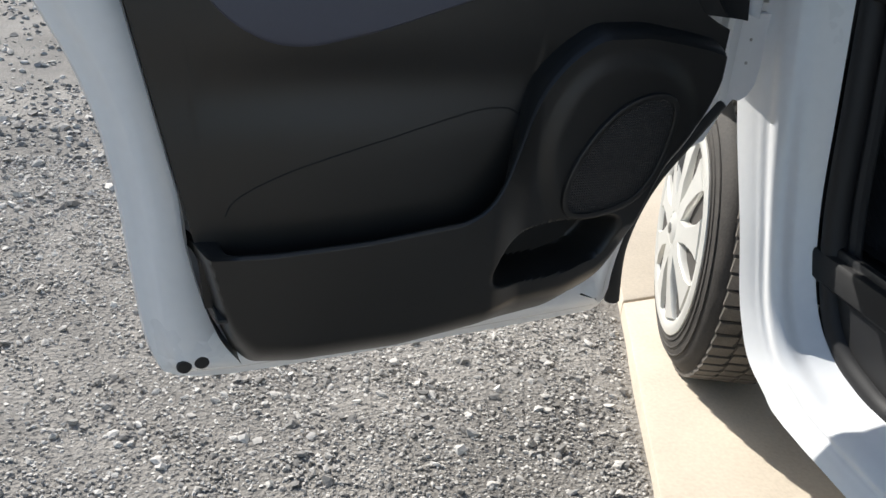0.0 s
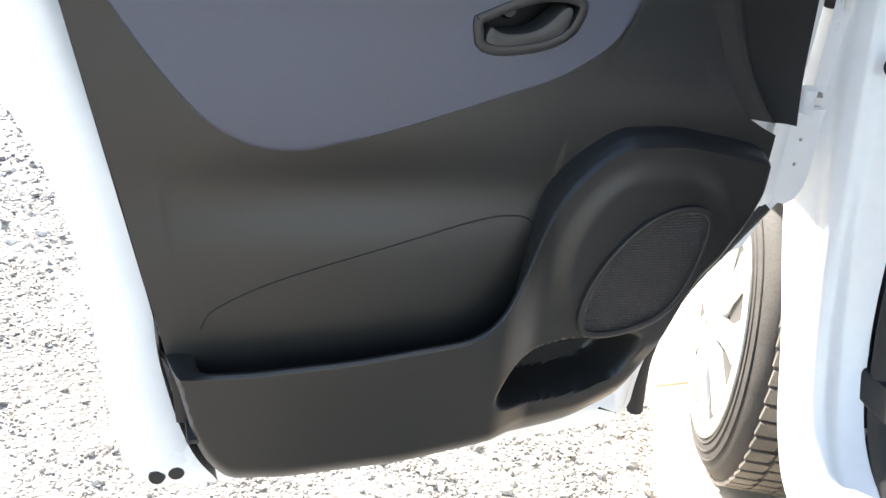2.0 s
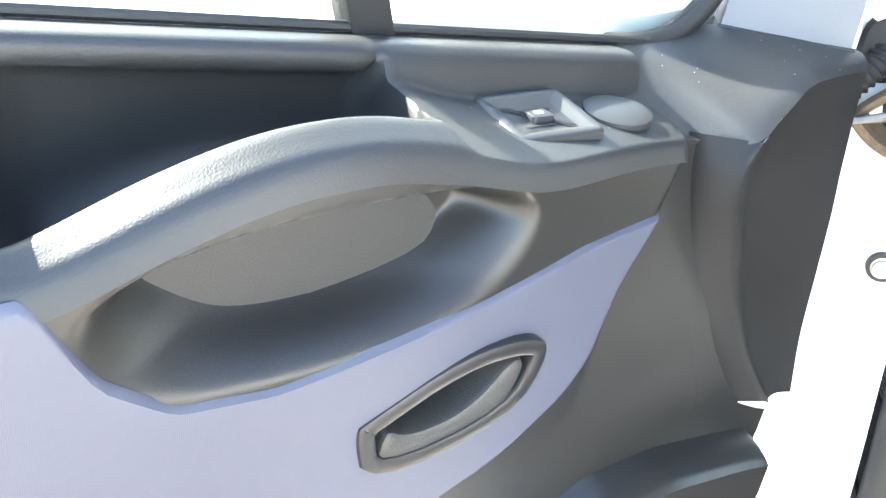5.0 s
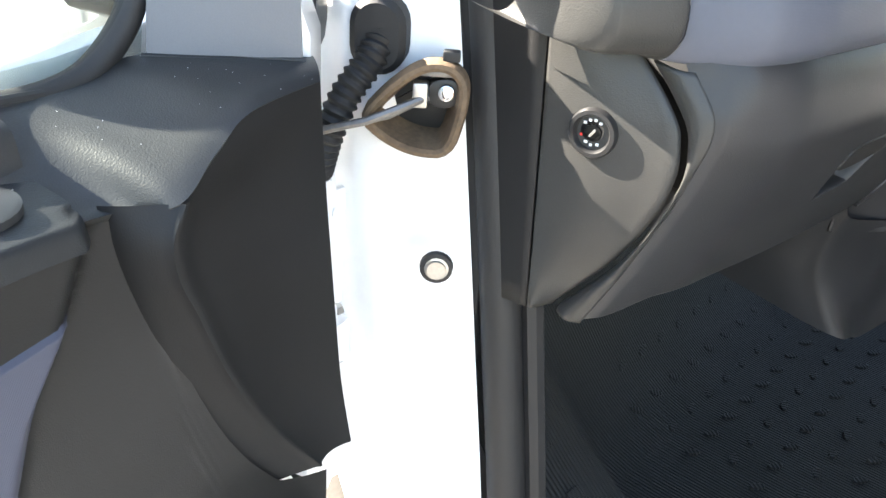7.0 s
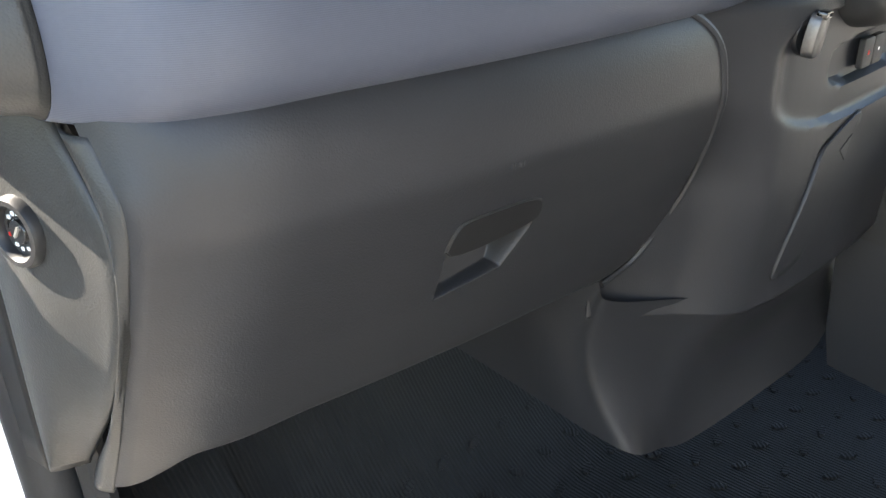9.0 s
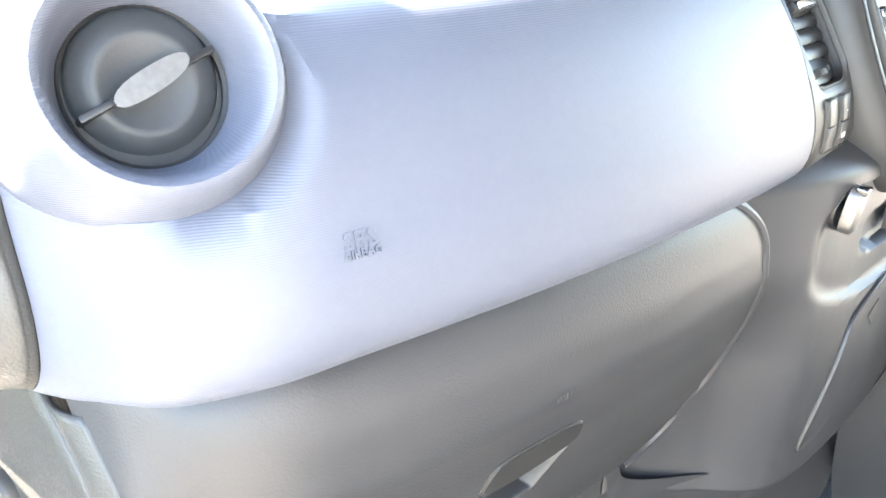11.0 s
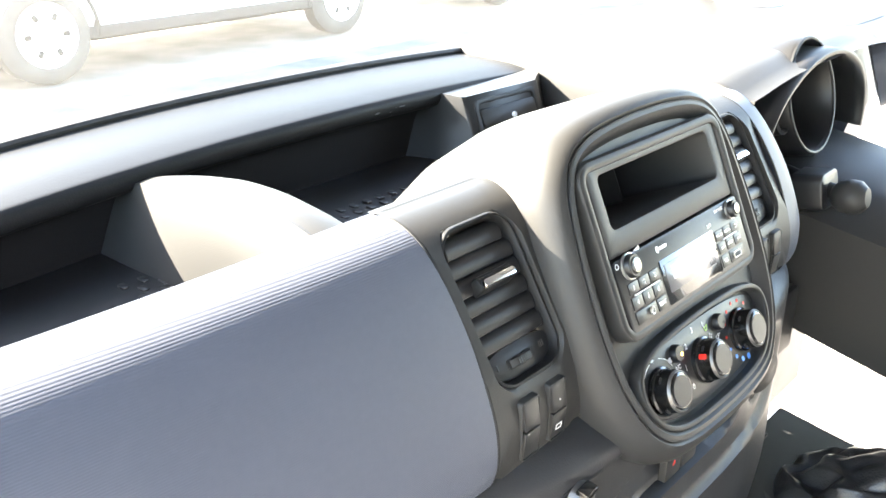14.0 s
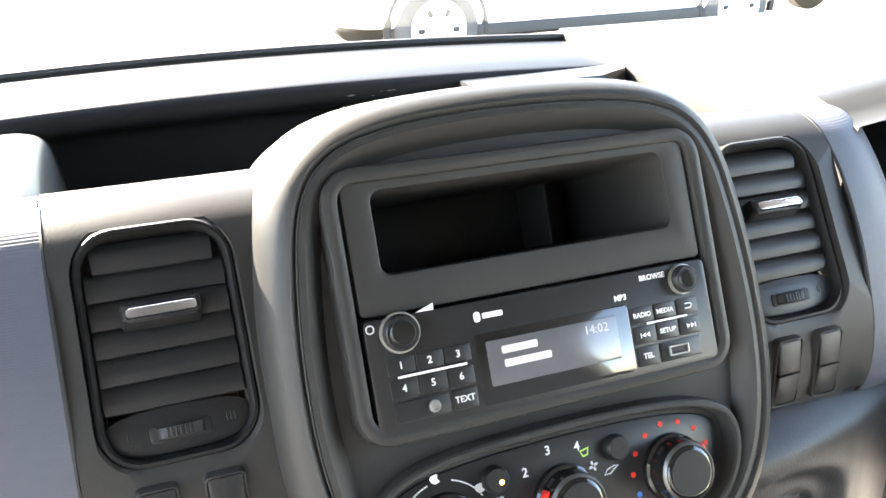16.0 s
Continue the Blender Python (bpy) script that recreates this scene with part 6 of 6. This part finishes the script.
sheet("binnacle_hood", binnacle, span(0, 1, 48), span(0, 1, 12), LEATHERY, cluster, "grained black hood over the dials", thick=0.006)
part("backplate", block((0.29, 0.20, 1.24), (0.60, 0.215, 1.44), 0.004), DEEP, cluster)
for cx, cy, r in ((0.430, 0.068, 0.060),):
    dm = Matrix.Translation((cx, cy, 1.398)) @ Matrix.Rotation(radians(76), 4, "X")
    tube_ = part("dial_tube", lathe([(0.0, -0.085), (r - 0.006, -0.085), (r - 0.002, -0.02), (r, 0.0), (r + 0.002, 0.003), (r + 0.005, 0.003), (r + 0.007, -0.001), (r + 0.007, -0.03), (r + 0.005, -0.09)], 40), BLACK, cluster, "deep black dial tube with a grey rim", dm)
    part("dial_rim", tube([((r + 0.0035) * math.cos(a), (r + 0.0035) * math.sin(a), 0.003) for a in span(0, 2 * math.pi, 49)[:-1]], 0.0022, 8, True), FLAP, tube_, "", dm)
pm = Matrix.Translation((0.362, 0.070, 1.388)) @ Matrix.Rotation(radians(76), 4, "X")
part("reset_pocket", lathe([(0.0, -0.05), (0.014, -0.05), (0.016, 0.0), (0.018, 0.003), (0.021, 0.001), (0.022, -0.02), (0.020, -0.055)], 24), BLACK, cluster, "small round pocket beside the dial", pm)
sheet("right_dash_top", lambda x, y: (x, y, 1.434 + 0.016 * math.exp(-((x - 0.47) / 0.20) ** 4) * soft(0.345, 0.25, y) - 0.012 * soft(0.094, 0.062, y) + 0.004 * soft(0.28, 0.35, y) - 0.08 * soft(0.250, 0.232, x)), span(0.232, 0.27, 12) + span(0.28, 0.88, 60), span(0.055, 0.438, 40), SATIN, dash, "grained black dash top by the driver")
under = part("under_column_tray", block((0.255, 0.02, 1.125), (0.36, 0.16, 1.205), 0.006), SATIN, dash, "grey box below the column")
part("knee_panel", block((0.34, 0.16, 0.80), (0.86, 0.19, 1.25), 0.01), BLACK, dash)
part("yellow_tag", slab(rrect(0.05, 0.02, 0.002), 0, 0.002, 0.0005), YELLOW, column, "", Matrix.Translation((0.56, -0.03, 1.105)) @ Matrix.Rotation(radians(80), 4, "X"))
right_vent = part("driver_vent", lathe([(0.028, -0.02), (0.030, 0.004), (0.038, 0.006), (0.050, 0.0), (0.052, -0.02)], 32), PAD, dash, "round blue-grey driver air vent", Matrix.Translation((0.690, 0.062, 1.395)) @ Matrix.Rotation(radians(70), 4, "X") @ Matrix.Rotation(radians(20), 4, "Y"))
part("driver_vent_flap", lathe([(0, -0.004), (0.02, -0.004), (0.03, -0.008)], 24), DEEP, right_vent, "", Matrix.Translation((0.690, 0.062, 1.395)) @ Matrix.Rotation(radians(70), 4, "X") @ Matrix.Rotation(radians(20), 4, "Y"))
part("driver_pad", stack([[(x, 0.10 + 0.3 * max(0, x - 0.62) ** 1.5, 1.25), (x, 0.075 + 0.3 * max(0, x - 0.62) ** 1.5, 1.34), (x, 0.13, 1.44), (x, 0.2, 1.44), (x, 0.2, 1.25)] for x in (0.615, 0.68, 0.76, 0.86)]), PAD, dash, "blue-grey pad by the driver's door")

sill = thing("driver_sill", "white painted sill of the open driver's doorway", "door sill")
part("sill_top", block((0.76, -1.6, 0.44), (0.90, 0.30, 0.58), 0.02), PAINT, sill)
part("side_trim", block((0.72, -1.6, 0.56), (0.755, 0.60, 0.76), 0.012), BLACK, sill, "black inner sill trim")
part("doorway_seal", tube(bend([(0.80, 0.30, 1.42), (0.79, 0.26, 1.10), (0.775, 0.22, 0.80), (0.77, 0.10, 0.62), (0.77, -0.20, 0.585), (0.77, -1.5, 0.585)], 8), 0.012, 8), RUBBER, sill)
part("doorway_post", tube(bend([(0.86, 0.34, 1.44), (0.85, 0.32, 1.10), (0.845, 0.27, 0.80), (0.84, 0.16, 0.60), (0.84, -0.05, 0.52)], 8), 0.055, 12), PAINT, sill, "white door post")

# floor mat with raised lozenges, and the tread strip at the step
mat = thing("floor_mat", "black ribbed rubber mat with raised lozenges", "floor mat")


def mat_z(x, y):
    return 0.575 + 0.33 * soft(0.20, 0.60, y) ** 1.3


sheet("mat", lambda x, y: (x, y, mat_z(x, y)), span(-0.72, 0.85, 40), span(-1.2, 0.60, 40), MAT, mat)
loz = []
for i in range(20):
    for j in range(22):
        x, y = -0.35 + 0.062 * i + 0.031 * (j % 2), -0.75 + 0.052 * j
        if x < 0.84 and y < 0.5:
            loz.append((x, y))
for n_, (x, y) in enumerate(loz):
    slope = math.atan((mat_z(x, y + 0.01) - mat_z(x, y - 0.01)) / 0.02)
    if n_ == 0:
        first = part("lozenge", slab(smooth_loop([(0.017, 0), (0, 0.008), (-0.017, 0), (0, -0.008)], 1), 0, 0.003, 0.0014), MAT, mat, "", None, True)
        lm = first.data
    ob = first if n_ == 0 else new("lozenge", lm)
    ob.parent = mat
    ob.matrix_local = Matrix.Translation((x, y, mat_z(x, y))) @ Matrix.Rotation(slope, 4, "X") @ Matrix.Rotation(radians(20 if (n_ % 2) else -35), 4, "Z")
step = thing("step_tread", "black rubber step tread with raised studs", "step tread")
sheet("tread_plate", lambda x, y: (x, y, 0.585 + 0.30 * soft(0.10, 0.55, y) - 0.10 * soft(-0.62, -0.78, x)), span(-0.755, -0.55, 10), span(-0.9, 0.50, 30), MAT, step)
for i in range(3):
    for j in range(14):
        x, y = -0.745 + 0.062 * i, -0.55 + 0.07 * j + 0.02 * (i % 2)
        z = 0.585 + 0.30 * soft(0.10, 0.55, y) - 0.10 * soft(-0.62, -0.78, x)
        part("stud", slab(rrect(0.026, 0.034, 0.004, 3), 0, 0.003, 0.0015), MAT, step, "", Matrix.Translation((x, y, z)) @ Matrix.Rotation(math.atan(0.30 * (soft(0.10, 0.55, y + 0.01) - soft(0.10, 0.55, y - 0.01)) / 0.02), 4, "X"), True)

# ---- check strap and cable boot between door and pillar ----
cable = thing("cable_boot", "black corrugated rubber cable boot between pillar and door", "cable boot")
line = bend([(-0.829, 0.392, 1.245), (-0.848, 0.388, 1.222), (-0.8715, 0.396, 1.190), (-0.886, 0.405, 1.150), (-0.887, 0.416, 1.118), (-0.880, 0.432, 1.095)], 30)
part("corrugated_sleeve", tube(line, lambda t: 0.0145 + 0.0016 * math.sin(t * 150), 14), RUBBER, cable)
part("boot_flange", stack([[Vector((-0.832, 0.392, 1.243)) + Vector((-0.53 * x, 0.85 * x, y)) + Vector((-0.85, -0.53, 0)) * d for x, y in offset(rrect(0.054, 0.074, 0.0265, 6), e)] for d, e in ((-0.012, 0), (0.008, 0), (0.013, 0.006))]), RUBBER, cable, "rounded rubber flange")
strap = thing("check_strap", "steel door check strap in a worn brown rubber opening", "door check")
TO_PILLAR = Matrix(((-0.62, 0, -0.78, -0.826), (0.78, 0, -0.62, 0.338), (0, 1, 0, 1.188), (0, 0, 0, 1)))
mouth = smooth_loop([(0.064, -0.016), (0.036, -0.040), (0.004, -0.052), (-0.030, -0.050), (-0.042, -0.006), (-0.044, 0.026), (-0.026, 0.044), (0.004, 0.043), (0.036, 0.018)], 2)[::-1]
lip = [(0.0, -0.006), (0.0, 0.008), (0.0022, 0.0125), (0.006, 0.0135), (0.0095, 0.011), (0.0115, 0.004), (0.014, -0.012), (0.018, -0.030)]
part("worn_seal", stack([[(p[0], p[1], h) for p in offset(mouth, d)] for d, h in lip], False, False), FOAM, strap, "worn brown rubber lip", TO_PILLAR)
part("dark_opening", slab(offset(mouth, 0.0175), -0.032, -0.029, 0.0005), DEEP, strap, "", TO_PILLAR)
part("lip_tab", slab(rrect(0.016, 0.010, 0.002, 3, -0.024, 0.047), -0.004, 0.006, 0.001), RUBBER, strap, "", TO_PILLAR)
part("strap_bar", tube([TO_PILLAR @ Vector(p) for p in ((-0.004, 0.008, 0.004), (0.02, 0.000, 0.018), (0.05, -0.012, 0.026), (0.15, -0.040, 0.032))], 0.0040, 8), DARKSTEEL, strap, "dull steel strap bar")
part("strap_bar", tube([TO_PILLAR @ Vector(p) for p in ((0.0, 0.004, 0.000), (0.03, -0.009, 0.016), (0.15, -0.044, 0.028))], 0.0030, 8), DARKSTEEL, strap)
part("strap_joint", block((-0.006, -0.008, -0.004), (0.008, 0.016, 0.010), 0.002), STEEL, strap, "worn steel joint", TO_PILLAR @ Matrix.Translation((0.002, 0.006, 0)))
part("strap_bracket", slab(smooth_loop([(-0.004, -0.004), (-0.030, -0.004), (-0.036, 0.012), (-0.030, 0.026), (-0.002, 0.022)], 2)[::-1], -0.022, 0.000, 0.002), BLACK, strap, "", TO_PILLAR)
part("bracket_plate", slab(rrect(0.030, 0.005, 0.001, 3, -0.012, 0.029), -0.02, 0.002, 0.001), DARKSTEEL, strap, "", TO_PILLAR)
part("strap_rivet", lathe([(0, 0.006), (0.004, 0.0058), (0.0075, 0.004), (0.0085, 0.0)], 18), CHROME, strap, "", TO_PILLAR @ Matrix.Translation((-0.021, 0.012, 0.000)))
door_hinge = van
part("hinge_leaf", block((-0.880, 0.410, 0.880), (-0.812, 0.424, 0.935), 0.007), PAINT, door_hinge, "", Matrix.Translation((0, 0, 0.0)))
part("hinge_arm", stack([[(-0.935, 0.392, z), (-0.870, 0.402, z), (-0.822, 0.414, z), (-0.822, 0.430, z), (-0.870, 0.422, z), (-0.935, 0.412, z)] for z in (0.882, 0.886, 0.929, 0.933)]), PAINT, door_hinge, "white painted hinge arm")
part("hinge_knuckle", lathe([(0.0, 0.046), (0.010, 0.045), (0.0135, 0.041), (0.0135, -0.041), (0.010, -0.045), (0.0, -0.046)], 20), PAINT, door_hinge, "", Matrix.Translation((-0.898, 0.398, 0.925)))
part("hinge_bolt", lathe([(0, 0.007), (0.006, 0.007), (0.0075, 0.004), (0.008, 0)], 6), STEEL, door_hinge, "", Matrix.Translation((-0.880, 0.398, 0.955)))
bracket = [(-0.034, 0.075), (-0.012, 0.070), (-0.008, 0.045), (0.012, 0.043), (0.014, 0.020), (0.008, 0.018), (0.008, 0.006), (0.015, 0.004), (0.015, -0.018), (0.006, -0.022), (0.004, -0.090), (-0.030, -0.090)]
bracket_m = Matrix(((0.80, 0, -0.60, -0.858), (0.20, 0, -0.80, 0.418), (0, 1, 0, 1.040), (0, 0, 0, 1)))
catch = part("hinge_bracket", slab(bracket[::-1], -0.004, 0.003, 0.0015), PAINT, door_hinge, "white pressed bracket with a toothed edge", bracket_m)
part("rivet", lathe([(0, 0.003), (0.005, 0.0025), (0.006, 0)], 14), PAINT, catch, "", bracket_m @ Matrix.Translation((-0.012, 0.022, 0.003)))

# ---- windscreen and what stands beyond it ----
screen = thing("windscreen", "clear raked windscreen above the dash", "windscreen")
ws = sheet("pane", lambda s, t: (-0.84 + 1.70 * s, 0.455 - 0.16 * t - 0.10 * max(0, abs(s - 0.5) - 0.3), 1.448 + 0.46 * t), span(0, 1, 12), span(0, 1, 6), HAZED_GLASS, screen)
part("pillar_post", tube([(0.86, 0.42, 1.44), (0.84, 0.30, 1.92)], 0.035, 10), GREYCAP, screen)
part("pillar_post", tube([(-0.84, 0.44, 1.44), (-0.82, 0.30, 1.92)], 0.035, 10), GREYCAP, screen)


def parked_car(m, body_mat, name, label):
    """A car seen from the side: sills, arches, wheels, lamps, windows."""
    c = thing(name, label, "car", m=m)
    prof = smooth_loop([(-2.05, 0.30), (-2.10, 0.55), (-2.0, 0.86), (-1.55, 0.97), (-1.0, 1.02), (-0.45, 1.42), (0.75, 1.47), (1.55, 1.10), (2.05, 0.98), (2.12, 0.50), (2.0, 0.28)], 2)[::-1]
    loops = [[(p[0], y, p[1]) for p in offset(prof, d)] for y, d in ((-0.84, 0.08), (-0.82, 0.02), (-0.75, 0.0), (0.75, 0.0), (0.82, 0.02), (0.84, 0.08))]
    part("car_body", stack(loops), body_mat, c)
    for wx in (-1.30, 1.32):
        for s in (-1, 1):
            wm = Matrix.Translation((wx, 0.80 * s, 0.32)) @ Matrix.Rotation(radians(-90 * s), 4, "X")
            w = part("car_wheel", lathe([(0.0, 0.05), (0.20, 0.045), (0.215, 0.055), (0.235, 0.058), (0.29, 0.05), (0.32, 0.02), (0.32, -0.10), (0.2, -0.12)][::-1], 40), CARTYRE, c, "grey tyre paled for glare", wm)
            part("wheel_disc", lathe([(0.0, 0.062), (0.06, 0.060), (0.08, 0.054), (0.17, 0.058), (0.195, 0.066), (0.21, 0.060)], 32), ALLOY, w, "pale alloy wheel", wm)
            for k in range(6):
                part("wheel_gap", slab(rrect(0.05, 0.035, 0.012, 4), 0.0, 0.006, 0.002), DEEP, w, "", wm @ Matrix.Rotation(k * math.pi / 3, 4, "Z") @ Matrix.Translation((0.13, 0, 0.056)))
            part("wheel_arch", tube([(wx + 0.37 * math.cos(t), 0.815 * s, 0.33 + 0.37 * math.sin(t)) for t in span(-0.2, math.pi + 0.2, 18)], 0.03, 8), DEEP, c)
    for s in (-1, 1):
        part("side_window", slab(smooth_loop([(-0.85, 1.04), (-0.42, 1.36), (0.70, 1.40), (1.30, 1.10)], 1)[::-1 if s > 0 else 1], 0.0, 0.012, 0.003), GLOSS, c, "", Matrix(((1, 0, 0, 0), (0, 0, s, 0.835 * s), (0, 1, 0, 0), (0, 0, 0, 1))))
        part("sill_strip", block((-1.0, 0.80 * s - 0.04, 0.24), (1.0, 0.80 * s + 0.04, 0.34), 0.02), DEEP, c)
        part("headlamp", block((-2.06, 0.55 * s - 0.16, 0.66), (-1.86, 0.55 * s + 0.16, 0.80), 0.04), GREYCAP, c)
    part("bumper", block((-2.14, -0.80, 0.34), (-1.98, 0.80, 0.56), 0.05), body_mat, c)
    return c


parked_car(Matrix.Translation((4.28, 8.05, 0.055)) @ Matrix.Rotation(radians(2), 4, "Z") @ Matrix.Diagonal((1.25, 1.25, 1.25, 1)), CARBODY, "parked_car", "pale grey car parked side-on across the yard")
parked_car(Matrix.Translation((10.4, 8.3, 0.055)) @ Matrix.Rotation(radians(4), 4, "Z") @ Matrix.Diagonal((1.2, 1.2, 1.2, 1)), PAINT, "parked_car", "white car parked further along the yard")
wall = tagged(new("boundary_wall"), "pale wall at the far side of the yard", "wall", kind="structure")
part("far_wall", block((-30, 22, 0), (40, 22.3, 2.4), 0.02), CONCRETE, wall)
